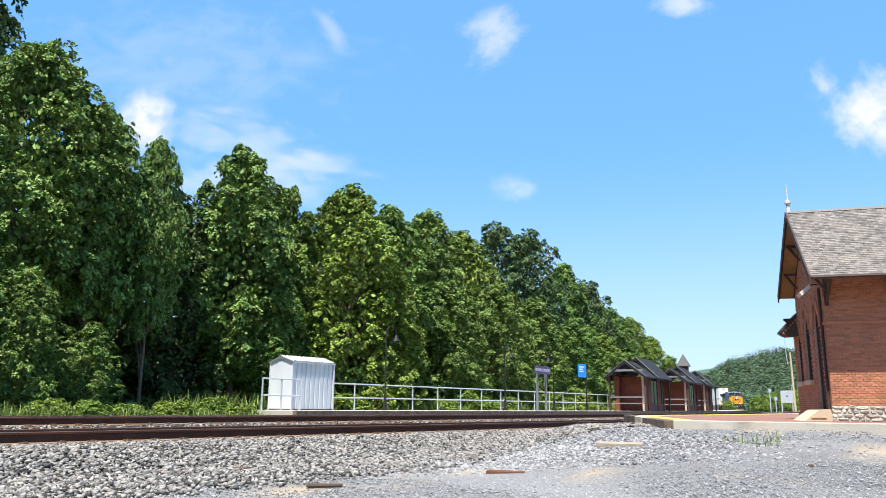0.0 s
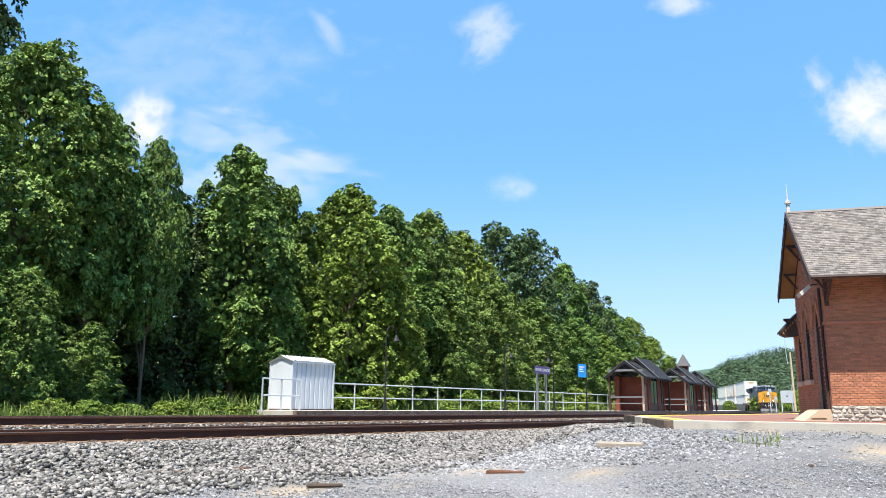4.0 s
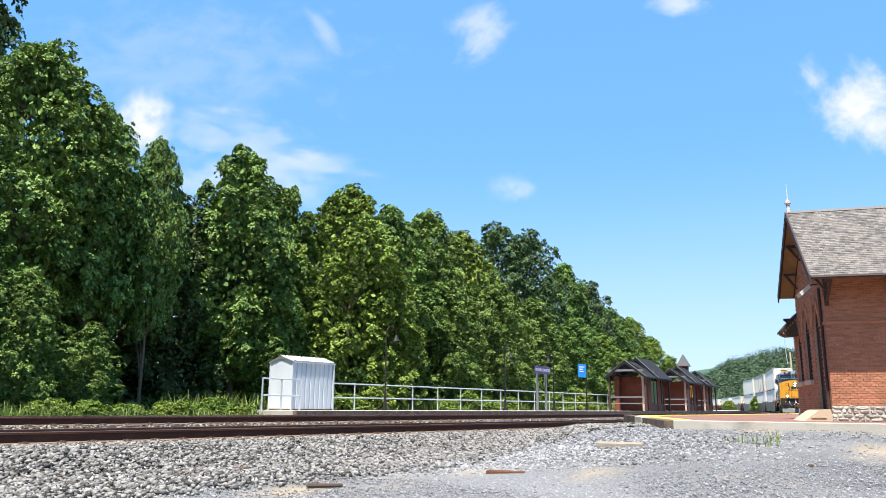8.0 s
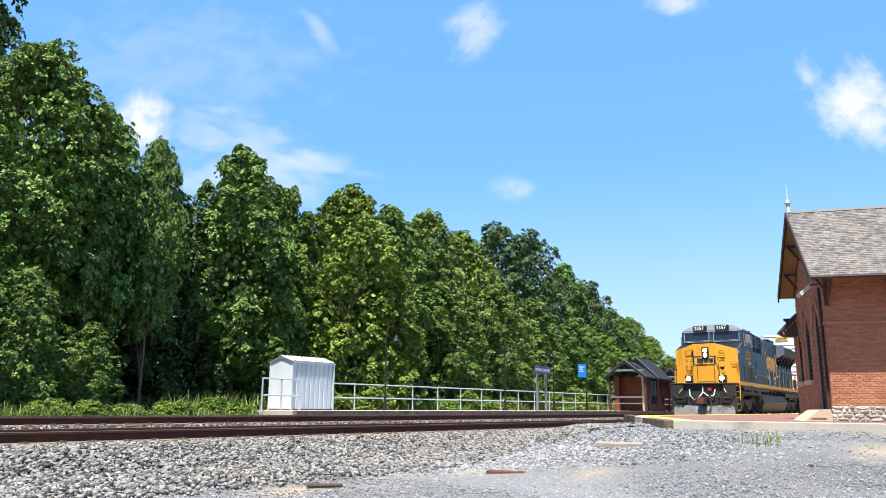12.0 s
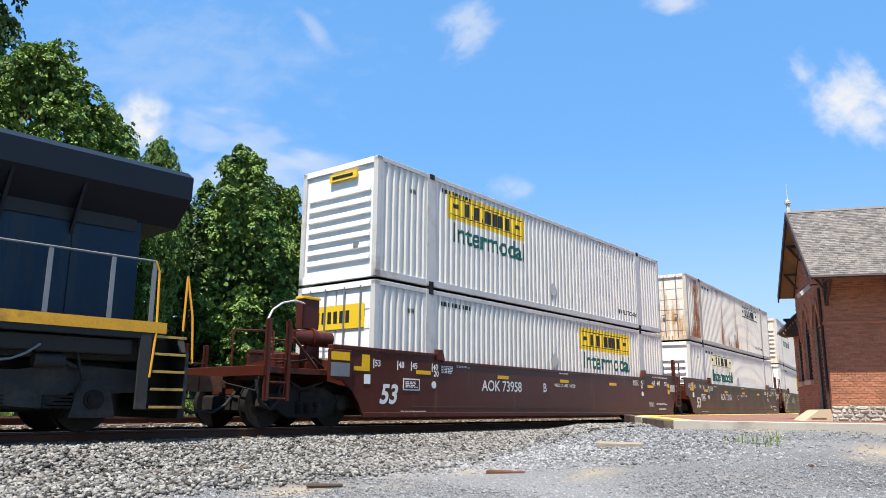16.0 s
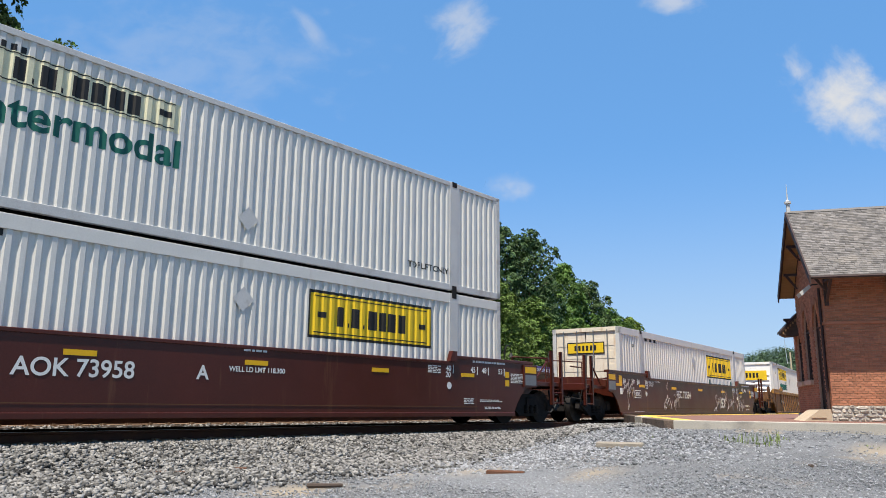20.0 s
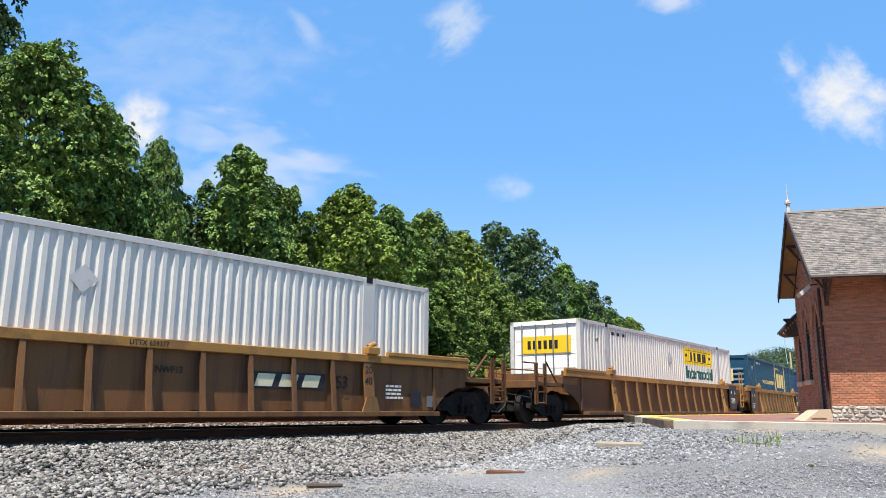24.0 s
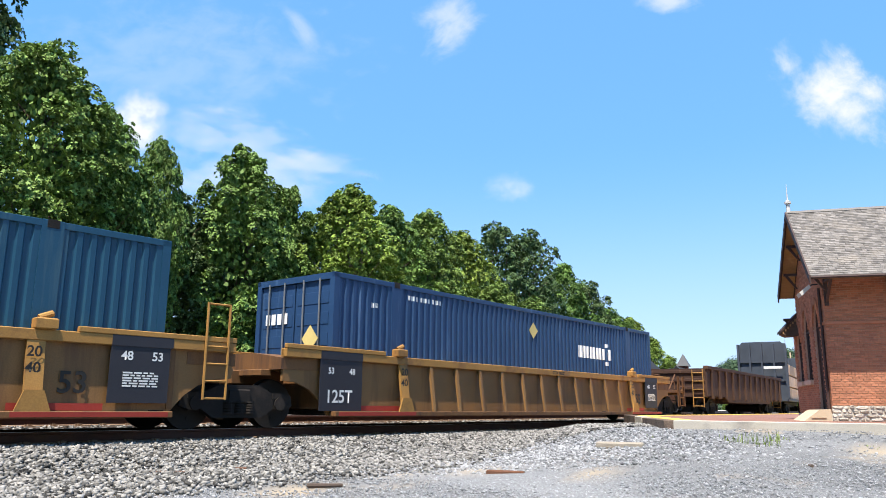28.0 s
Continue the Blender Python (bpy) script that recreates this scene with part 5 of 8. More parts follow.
    if not end_logo:
        el = part("end_logo", Shape().box(xf - 0.02, xf + 0.03, -0.62, 0.30, 2.44, 2.62), M_LOGOYEL, c, "small yellow end logo panel")
        part("brand_bar", Shape().box(xf - 0.024, xf - 0.021, -0.5, 0.2, 2.49, 2.57), M_LOGOBLK, el)
        part("end_vent", Shape().box(xf - 0.02, xf + 0.03, -0.72, -0.58, 0.72, 0.86), M_RAILSTEEL, c, "small grey vent")
    if logo == "yellow_lone":
        el = part("end_logo", Shape().box(xf - 0.006, xf, -0.72, 0.72, 1.92, 2.34), M_LOGOBLK, c, "black-framed yellow end logo panel")
        part("panel_face", Shape().box(xf - 0.010, xf - 0.007, -0.68, 0.68, 1.96, 2.30), M_LOGOYEL, el)
        for k in range(6):
            part("brand_bar", Shape().box(xf - 0.014, xf - 0.011, 0.34 - k * 0.15, 0.43 - k * 0.15, 2.04, 2.22), M_LOGOBLK, el, "plain bars in place of a brand name")
    if logo == "yellow":
        if end_logo:
            el = part("end_logo", Shape().box(xf - 0.006, xf, -0.95, 0.85, 1.78, 2.34), M_LOGOYEL, c, "yellow end logo panel")
            for k in range(6):
                part("brand_bar", Shape().box(xf - 0.010, xf - 0.006, 0.52 - k * 0.2, 0.64 - k * 0.2, 1.92, 2.20), M_LOGOBLK, el)
    if logo in ("yellow", "yellow_lone", "pale", "plain"):
        w, h, z0 = (3.72, 0.88, 1.48) if logo == "yellow_lone" else (3.6, 0.58, 1.95)
        x0 = logo_x
        if logo in ("yellow", "yellow_lone"):
            part("logo_frame", decal(x0 - 0.06, x0 + w + 0.06, z0 - 0.06, z0 + h + 0.06, 0.003), M_LOGOBLK if logo == "yellow_lone" else M_LOGOYEL, c, "logo border")
            part("logo_panel", decal(x0, x0 + w, z0, z0 + h, 0.006), M_LOGOYEL, c, "bright yellow logo panel")
        elif logo == "pale":
            part("logo_panel", decal(x0, x0 + w, z0, z0 + h * 0.95, 0.005), M_LOGOPALE, c, "faded yellow logo panel")
        else:
            for za in (z0, z0 + h):
                part("logo_frame", decal(x0, x0 + w, za, za + 0.03, 0.004), M_LOGOBLK, c, "thin dark logo frame")
        bh = 0.34 if h < 0.7 else 0.40
        for g_, f_ in ((0.0, 0.085), (0.13, 0.02), (0.19, 0.11), (0.34, 0.02), (0.42, 0.12), (0.57, 0.11), (0.71, 0.12), (0.86, 0.11)):
            part("brand_bar", decal(x0 + 0.75 + g_ * 2.15, x0 + 0.75 + (g_ + f_) * 2.15, z0 + (h - bh) / 2 - 0.02, z0 + (h - bh) / 2 + (bh if f_ > 0.03 else 0.07), 0.008), M_LOGOBLK, c, "plain bars in place of a brand name")
        for za in (z0 + 0.05, z0 + h - 0.07):
            part("logo_line", decal(x0 + 0.10, x0 + w - 0.10, za, za + 0.022, 0.0085), M_LOGOBLK, c, "thin dark line of the logo border")
        for xa in (x0 + 0.18, x0 + w - 0.42):
            part("logo_scroll", decal(xa, xa + 0.24, z0 + h * 0.42, z0 + h * 0.42 + 0.12, 0.009), M_LOGOBLK, c)
        if second:
            ribbed_text(second, 0.72, M_LOGOGRN, c, x0 + 0.16, z0 - 0.64, "large green word", 0.016, wide=1.10)
    if logo == "cream":
        for x0, x1, z0, z1 in ((0.14, 0.32, 1.18, 2.80), (0.14, 0.50, 2.66, 2.80), (0.14, 0.50, 1.18, 1.32), (3.75, 3.93, 1.18, 2.80), (3.57, 3.93, 2.66, 2.80), (3.57, 3.93, 1.18, 1.32)):
            part("logo_bracket", decal(x0, x1, z0, z1, 0.006), M_LOGOCREAM, c, "cream bracket of a logo")
        for x0 in (0.80, 1.68, 2.54):
            part("logo_block", decal(x0, x0 + 0.80, 1.36, 2.22, 0.006), M_LOGOCREAM, c, "cream block in place of a logo letter")
        for x0 in (0.85, 1.2, 2.9, 3.2):
            part("logo_dot", decal(x0, x0 + 0.18, 1.02, 1.18, 0.006), M_LOGOCREAM, c)
        ribbed_text("How tomorrow moves", 0.43, M_LOGOCREAM, c, -4.06, 1.50, "cream slogan lettering", 0.008)
        ribbed_text("WARNING HIGH CUBE", 0.16, M_LOGOCREAM, c, 0.2, 2.46, "small cream warning")
        part("end_logo", Shape().box(xf - 0.060, xf - 0.052, -0.55, 0.55, 1.50, 2.12), M_LOGOCREAM, c, "cream end logo panel")
    if logo == "white":
        for k, x0 in enumerate((2.52, 2.92, 3.36, 3.80)):
            part("logo_block", decal(x0, x0 + 0.30, 1.62, 2.0, 0.006), M_WHITE, c, "white block in place of a logo letter")
        for dx in (-0.2, 0.2):
            part("logo_mark", decal(4.52 + dx - 0.1, 4.52 + dx + 0.1, 1.62, 1.98, 0.006), M_WHITE, c, "white logo mark")
        part("logo_mark", decal(4.36, 4.68, 1.44, 1.56, 0.006), M_WHITE, c, "white logo mark")
        part("logo_mark", decal(4.36, 4.68, 2.04, 2.16, 0.006), M_WHITE, c, "white logo mark")
        for k in range(4):
            part("end_logo", Shape().box(xf - 0.006, xf, 0.82 - k * 0.2, 0.96 - k * 0.2, 1.82, 2.06), M_WHITE, c)
        flat = Shape().add([(xf - 0.06, -0.62, 1.75), (xf - 0.06, -0.36, 1.45), (xf - 0.06, -0.62, 1.15), (xf - 0.06, -0.88, 1.45)], [(0, 1, 2, 3)])
        part("placard", flat, M_LOGOCREAM, c, "pale diamond placard")
    if logo not in ("cream",):
        x0 = -0.15
        zc = 0.66 if z > 2 else (2.02 if n in (NA, ND, NE, NF) else 1.45)
        if logo == "white":
            zc = 2.24
        d = Shape().add([(x0, -HW + 0.003, zc + 0.24), (x0 + 0.24, -HW + 0.003, zc), (x0, -HW + 0.003, zc - 0.24), (x0 - 0.24, -HW + 0.003, zc)], [(0, 1, 2, 3)])
        part("placard_holder", d, M_RAILGREY if logo != "white" else M_LOGOCREAM, c, "diamond placard holder")
    sm = M_LOGOBLK if wall in (M_BOXWHITE, M_BOXRUST, M_BOXCREAM) else M_STENCIL
    if z > 2:
        ribbed_text("TOP LIFT ONLY", 0.21, sm, c, 4.42, 0.40, "black stencilled lifting note", 0.003)
    for x0, z0, w in ((-5.8, 0.42, 1.5), (-5.7, 2.50, 1.5), (-6.9, 2.2, 0.25))[1 if z > 2 else 0:]:
        word_bars(c, x0, z0, w, 0.11, sm, "small_stencil", "row of small stencil bars", 0.006, tuple(k * 0.1 for k in range(9)), 0.055)
    return c


# train order, by the container's front end
NB, NC, NA, NF, ND, NE, NG, NU = (v + 8.075 for v in (-38.75, -19.43, 0.0, 23.42, 47.0, 70.55, 90.2, 110.05))
well_car(NB, "smooth", "dark brown container well car, first unit behind the engine", "AOK 73958", "B", "coupler", "shared")
well_car(NC, "smooth", "dark brown articulated container well car unit", "AOK 73958", "C", "", "shared")
well_car(NA, "smooth", "dark brown well car unit under stacked white containers", "AOK 73958", "A", "", "coupler")
well_car(NF, "smooth", "dark brown well car with pale scrawled graffiti", "FEC 72534", "", "coupler", "coupler", "graffiti")
well_car(ND, "ribbed", "rusty tan well car with ribbed sides", "659377", "", "coupler", "coupler")
well_car(NE, "ribbed", "tan ribbed well car unit with rusty sides", "786587", "", "coupler", "shared", "bright")
well_car(NG, "ribbed", "yellow-brown ribbed well car unit with black panels", "786587", "", "", "shared", "bright")
well_car(NU, "ribbed", "yellow-brown ribbed well car unit carrying a blue container", "786587", "", "", "coupler", "bright")
Z1, Z2C = 0.39, 3.32
container(NB, Z1, "white ribbed container with a yellow logo panel low in the well", M_BOXWHITE, M_RAILGREY, "doors", "yellow", 1.5, "Intermodal", end_mat=M_ENDSUNWHITE)
container(NB, Z2C, "white ribbed container with a yellow panel stacked on top", M_BOXWHITE, M_RAILGREY, "panel", "yellow", -5.4, "Intermodal", end_logo=False)
container(NC, Z1, "white ribbed container with a faded logo in the well", M_BOXWHITE, M_RAILGREY, "panel", "pale", -4.85, "Intermodal")
container(NC, Z2C, "rust-streaked dirty white container stacked on top", M_BOXRUST, M_RAILDIRT, "doors", "plain", 1.65, None, end_mat=M_ENDRUST)
container(NA, Z1, "white ribbed container with a black-framed yellow panel", M_BOXWHITE, M_RAILGREY, "doors", "yellow_lone", 1.50, None, end_mat=M_ENDSUNWHITE, wide_top=True)
container(NA, Z2C, "white ribbed container with a faded yellow logo on top", M_BOXWHITE, M_RAILGREY, "panel", "pale", -5.33, "Intermodal", end_mat=M_BOXCREAM)
container(NF, Z1, "white ribbed container with cream doors in a brown car", M_BOXWHITE, M_RAILGREY, "doors", "yellow_lone", 1.78, "Intermodal", end_mat=M_BOXCREAM, wide_top=True)
container(ND, Z1, "white ribbed container with a large yellow logo panel", M_BOXWHITE, M_RAILGREY, "panel", "yellow", -5.25, "Intermodal")
container(NE, Z1, "white ribbed container with white panelled doors", M_BOXWHITE, M_RAILGREY, "doors", "yellow", 1.58, "Intermodal")
container(NG, Z1, "dark blue ribbed container with cream lettering", M_BOXTEAL, M_BOXTEAL, "panel", "cream")
container(NU, Z1, "blue ribbed container with white logo marks and doors", M_BOXBLUE, M_BOXBLUE, "doors", "white")

def gondola(n):
    g = thing("gondola_car", "rusty brown open gondola car with ribbed sides", "rail car")
    RIDERS.append((g, n, 6.2, 0.0))
    L2 = 8.0
    for y in (-1.45, 1.45):
        part("side_wall", Shape().prism([(-L2, 0.98), (-5.2, 0.98), (-4.4, 0.72), (4.4, 0.72), (5.2, 0.98), (L2, 0.98), (L2, 2.15), (-L2, 2.15)], "y", y - 0.02, y + 0.02), M_GONRUST, g)
        part("top_chord", Shape().box(-L2 - 0.05, L2 + 0.05, y - 0.09, y + 0.09, 2.12, 2.26, 0.01), M_GONRUST, g)
        for k in range(13):
            x = -7.3 + k * 14.6 / 12
            part("rib_post", Shape().box(x - 0.08, x + 0.08, y - 0.11, y + 0.11, 0.86, 2.12, 0.01), M_GONRUST, g)
    for x in (-L2, L2):
        part("end_wall", Shape().box(x - 0.04, x + 0.04, -1.43, 1.43, 0.95, 2.15), M_GONRUST, g)
        for z in (1.25, 1.6, 1.95):
            part("end_rib", Shape().box(x - 0.10, x + 0.10, -1.4, 1.4, z, z + 0.12, 0.01), M_GONRUST, g)
        lad = Shape()
        for y in (-1.35, -0.9):
            lad.tube((x * 1.018, y, 0.5), (x * 1.018, y, 2.1), 0.022, 6)
        for z in (0.55, 0.9, 1.25, 1.6, 1.95):
            lad.tube((x * 1.018, -1.35, z), (x * 1.018, -0.9, z), 0.02, 6)
        part("ladder", lad, M_CARYEL, g, "yellow end ladder")
        coupler(g, x + math.copysign(0.1, x), math.copysign(1, x))
    part("floor", Shape().box(-L2, L2, -1.43, 1.43, 0.95, 1.05).box(-L2, L2, -0.25, 0.25, 0.70, 0.95), M_GONRUST, g)
    for x in (-6.2, 6.2):
        freight_truck(g, x)


def bulkhead_flat(n):
    b = thing("bulkhead_flatcar", "dark steel bulkhead flatcar loaded with bundled lumber", "rail car")
    RIDERS.append((b, n, 7.0, 0.0))
    L2 = 9.2
    part("deck", Shape().box(-L2, L2, -1.42, 1.42, 0.95, 1.12, 0.01).box(-L2, L2, -0.3, 0.3, 0.62, 0.95), M_STEELGREY, b)
    for x, d in ((-L2 + 0.2, 1), (L2 - 0.2, -1)):
        part("bulkhead", Shape().prism([(-1.5, 1.12), (1.5, 1.12), (1.5, 4.45), (1.15, 4.75), (-1.15, 4.75), (-1.5, 4.45)], "x", min(x, x + 0.08), max(x, x + 0.08)), M_STEELGREY, b)
        for y in (-1.42, -0.72, 0.0, 0.72, 1.42):
            part("stiffener", Shape().box(x - 0.26, x, y - 0.06, y + 0.06, 1.12, 4.6, 0.01), M_STEELGREY, b)
        for z in (2.2, 3.4):
            part("cross_beam", Shape().box(x - 0.10, x - 0.001, -1.5, 1.5, z, z + 0.14), M_STEELGREY, b)
        part("bulkhead_bars", Shape().box(x - 0.30, x - 0.265, -1.2, -0.1, 3.0, 3.16), M_STENCIL, b, "white bars of a painted name")
        coupler(b, math.copysign(L2, x), math.copysign(1, x))
    rs = random.Random(3)
    for i in range(5):
        for z in (1.16, 1.95, 2.74):
            x = -8.3 + i * 3.4
            part("lumber_bundle", Shape().box(x, x + 3.2, -1.25, 1.25, z, z + 0.7, 0.02), M_LUMBER, b, "strapped lumber bundle")
    for x in (-7.0, 7.0):
        freight_truck(b, x)


gondola(139.7)
bulkhead_flat(159.8)

# ---- the engine ----
def locomotive(n):
    lo = thing("locomotive", "dark blue diesel locomotive with a yellow nose and stripe", "locomotive")
    RIDERS.append((lo, n, 7.3, 0.0))
    P = lambda nm, sh, m, lab="", par=None, smooth=False: part(nm, sh, m, par or lo, lab, smooth=smooth)
    # frame and walkway
    P("frame", Shape().box(-10.6, 10.25, -1.15, 1.15, 1.12, 1.55, 0.02), M_LGREY)
    for y0, y1 in ((-1.52, -1.16), (1.16, 1.52)):
        P("walkway", Shape().box(-9.9, 10.3, y0, y1, 1.48, 1.66, 0.01), M_LGREY)
    for y in (-1.525, 1.525):
        s = -1 if y < 0 else 1
        P("yellow_stripe", Shape().box(-9.96, 10.3, min(y, y + s * 0.012), max(y, y + s * 0.012), 1.58, 1.76), M_LSTRIPE, "grimy yellow walkway stripe")
        P("skirt", Shape().box(-9.2, -2.6, min(y - s * 0.03, y), max(y - s * 0.03, y), 1.36, 1.58), M_LGREY, "grey side skirt")
        for x in (-9.0, -6.6, -4.2):
            P("skirt_door", Shape().box(x, x + 1.9, min(y, y + s * 0.014), max(y, y + s * 0.014), 1.39, 1.56, 0.006), M_LGREY)
    # nose: a blunt wedge, its middle ahead of its corners
    plan = [(-9.90, -1.50), (-10.24, -0.50), (-10.23, 0.50), (-9.90, 1.50)]
    rise = (3.32, 3.60, 3.60, 3.32)
    for y in (-1.5, 1.5):
        P("nose_side", Shape().add([(-9.90, y, 1.70), (-8.5, y, 1.70), (-8.5, y, 3.75), (-9.90, y, 3.33)], [(0, 1, 2, 3)]), M_LBLUE)
    nf = P("nose_front", Shape().add([(x - 0.004, y, z) for k, (x, y) in enumerate(plan) for z in (1.66, rise[k])], [(0, 2, 3, 1), (2, 4, 5, 3), (4, 6, 7, 5)]), M_LYEL, "yellow nose front")
    P("nose_top", Shape().add([(x, y, rise[k] + 0.004) for k, (x, y) in enumerate(plan)] + [(-8.5, 1.5, 3.754), (-8.5, -1.5, 3.754)], [(0, 1, 2, 3, 4, 5)]), M_LDARK, "dark anti-glare nose top")
    P("nose_seam", Shape().tube((-9.905, -1.503, 1.68), (-9.905, -1.503, 3.33), 0.012, 6).tube((-9.9, -1.503, 3.335), (-8.62, -1.503, 3.72), 0.012, 6), M_RAILSTEEL, "thin pale corner edge")

    def front(u, z, out=0.0):
        """A place on the near facet of the nose: u from its corner to its middle."""
        return (-9.904 - 0.34 * u - out * 0.947, -1.50 + u - out * 0.322, z)

    for u0, u1, z0, z1 in ((0.58, 0.80, 3.02, 3.26), (0.60, 0.90, 2.55, 2.92), (0.62, 0.92, 2.30, 2.50), (0.66, 0.88, 1.92, 2.14), (0.10, 0.30, 2.60, 2.74)):
        # the thin black copy below each yellow grab draws its shadow
        for dz, mm, rr in ((0.0, M_LYEL, 0.012), (-0.02, M_LOGOBLK, 0.006)):
            P("nose_grab", Shape().pipe([front(u1, z1 + dz), front(u1, z1 + dz, 0.07 + dz), front(u0, z1 + dz, 0.07 + dz), front(u0, z0 + dz, 0.07 + dz), front(u1, z0 + dz, 0.07 + dz), front(u1, z0 + dz)], rr, 6), mm)
    for z0, z1 in ((3.02, 3.26), (2.30, 2.50), (1.92, 2.14)):
        P("nose_grab", Shape().pipe([(-10.23, 0.62, z1), (-10.30, 0.62, z1), (-10.20, 0.92, z1), (-10.20, 0.92, z0), (-10.30, 0.62, z0), (-10.23, 0.62, z0)], 0.012, 6), M_LOGOBLK)
    P("nose_seam", Shape().tube((-10.25, -0.60, 2.58), (-10.25, 0.66, 2.58), 0.010, 6).tube((-10.25, -0.60, 2.98), (-10.25, 0.66, 2.98), 0.010, 6), M_LOGOBLK, "dark panel seam")
    nd = P("nose_door", Shape().box(-10.260, -10.220, -0.42, 0.36, 1.75, 2.52, 0.005), M_LYEL, "yellow nose door")
    P("door_frame", Shape().pipe([(-10.265, -0.44, 1.75), (-10.265, -0.44, 2.54), (-10.265, 0.38, 2.54), (-10.265, 0.38, 1.75)], 0.014, 6), M_LOGOBLK, "", nd)
    P("headlight_housing", Shape().box(-10.305, -10.225, -0.22, 0.12, 2.86, 3.42, 0.02), M_LOGOBLK)
    for dz in (-0.12, 0.12):
        P("headlight", Shape().tube((-10.285, -0.05, 3.14 + dz), (-10.330, -0.05, 3.14 + dz), 0.095, 14), M_HEAD, "lit twin headlight")
    P("latch_plate", Shape().add([front(0.62, 2.34, 0.006), front(0.86, 2.34, 0.006), front(0.86, 2.46, 0.006), front(0.62, 2.46, 0.006)], [(0, 1, 2, 3)]), M_LOGOBLK)
    for y0, y1, z0, z1 in ((-0.52, -0.44, 2.60, 2.96), (0.50, 0.58, 2.60, 2.96), (-0.40, -0.22, 2.68, 2.86), (-0.16, 0.04, 2.68, 2.86), (0.10, 0.36, 2.66, 2.88)):
        P("brand_bar", Shape().box(-10.259, -10.215, y0, y1, z0, z1), M_LBLUE, "dark blue bars in place of a logo")
    P("porthole", Shape().prism([(0.36, 3.0), (0.62, 3.0), (0.64, 3.14), (0.60, 3.28), (0.40, 3.28), (0.35, 3.14)], "x", -10.225, -10.185), M_DARKGLASS, "small dark nose window")
    for y in (-0.80, 0.80):
        P("ditch_light_box", Shape().box(-10.405, -9.995, y - 0.17, y + 0.17, 1.72, 2.06, 0.03), M_LOGOBLK)
        P("ditch_light", Shape().tube((-10.395, y, 1.90), (-10.430, y, 1.90), 0.115, 16), M_HEAD, "lit ditch light")
    for y in (-1, 1):
        P("front_handrail", Shape().pipe([(-10.265, y * 0.62, 2.78), (-10.465, y * 0.72, 2.74), (-10.525, y * 0.78, 2.1), (-10.98, y * 1.0, 1.35), (-11.06, y * 1.1, 1.2)], 0.02, 6), M_LYEL, "yellow handrail")
        P("front_handrail", Shape().pipe([(-10.02, y * 1.44, 2.74), (-10.14, y * 1.50, 2.68), (-10.05, y * 1.53, 2.3), (-10.10, y * 1.54, 1.7), (-10.20, y * 1.54, 0.85)], 0.02, 6), M_LYEL, "yellow handrail")
    P("front_platform", Shape().box(-11.0, -9.9, -1.5, 1.5, 1.60, 1.66, 0.01), M_LGREY)
    part("builder_label", Shape().box(-9.74, -9.60, -1.512, -1.506, 3.13, 3.24), M_STENCIL, lo, "small white label")
    # cab
    cab = [(-8.64, 3.70), (-8.46, 4.38), (-8.30, 4.44), (-6.30, 4.40), (-6.30, 1.66), (-8.64, 1.66)]
    for y in (-1.505, 1.505):
        s = -1 if y < 0 else 1
        P("cab_side", Shape().prism(cab, "y", min(y, y - s * 0.04), max(y, y - s * 0.04)), M_LBLUE, "blue cab side")
    P("cab_rear", Shape().box(-6.34, -6.30, -1.46, 1.46, 1.66, 4.5), M_LBLUE)
    roof = [(-1.54, 4.38), (-1.12, 4.60), (-0.5, 4.70), (0.5, 4.70), (1.12, 4.60), (1.54, 4.38), (1.50, 4.34), (-1.50, 4.34)]
    P("cab_roof", Shape().prism(roof, "x", -8.52, -6.12), M_LROOFLIT, "cab roof with sunlight put into its pale grey")
    P("windshield_frame", Shape().prism([(-8.66, 3.66), (-8.47, 4.38), (-8.30, 4.40), (-8.30, 3.66)], "y", -1.47, 1.47).prism([(-1.47, 4.39), (-0.98, 4.63), (0.98, 4.63), (1.47, 4.39)], "x", -8.50, -8.30), M_LBLUE)
    for y0, y1 in ((-1.36, -0.12), (0.12, 1.36)):
        w = P("windshield", Shape().add([(-8.652, y0, 3.80), (-8.652, y1, 3.80), (-8.502, y1, 4.33), (-8.502, y0, 4.33)], [(0, 1, 2, 3)]), M_DARKGLASS, "dark windshield")
        P("rim", Shape().pipe([(-8.655, y0, 3.80), (-8.655, y1, 3.80), (-8.505, y1, 4.33), (-8.505, y0, 4.33), (-8.655, y0, 3.80)], 0.022, 6), M_RAILSTEEL, "grey window rim", w)
        P("wiper", Shape().tube((-8.70, (y0 + y1) / 2, 3.76), (-8.62, (y0 + y1) / 2 + 0.35, 4.05), 0.012, 5), M_LOGOBLK)
    P("brow_rail", Shape().pipe([(-8.5, -1.35, 4.42), (-8.62, -1.35, 4.40), (-8.62, 1.35, 4.40), (-8.5, 1.35, 4.42)], 0.016, 6).pipe([(-8.7, -1.3, 3.74), (-8.74, -1.3, 3.86), (-8.74, 1.3, 3.86), (-8.7, 1.3, 3.74)], 0.016, 6), M_RAILSTEEL)
    for y in (-0.55, 0.55):
        nb = P("number_board", Shape().box(-8.66, -8.38, y - 0.34, y + 0.34, 4.38, 4.64, 0.01), M_LOGOBLK)
        me = text_mesh("3357", 0.25, M_STENCIL, 0.0, 0.004)
        ob = part("lettering", me, None, nb, "white engine number")
        ob.matrix_basis = pose(-8.666, y + 0.28, 4.43, 90, 0, -90)
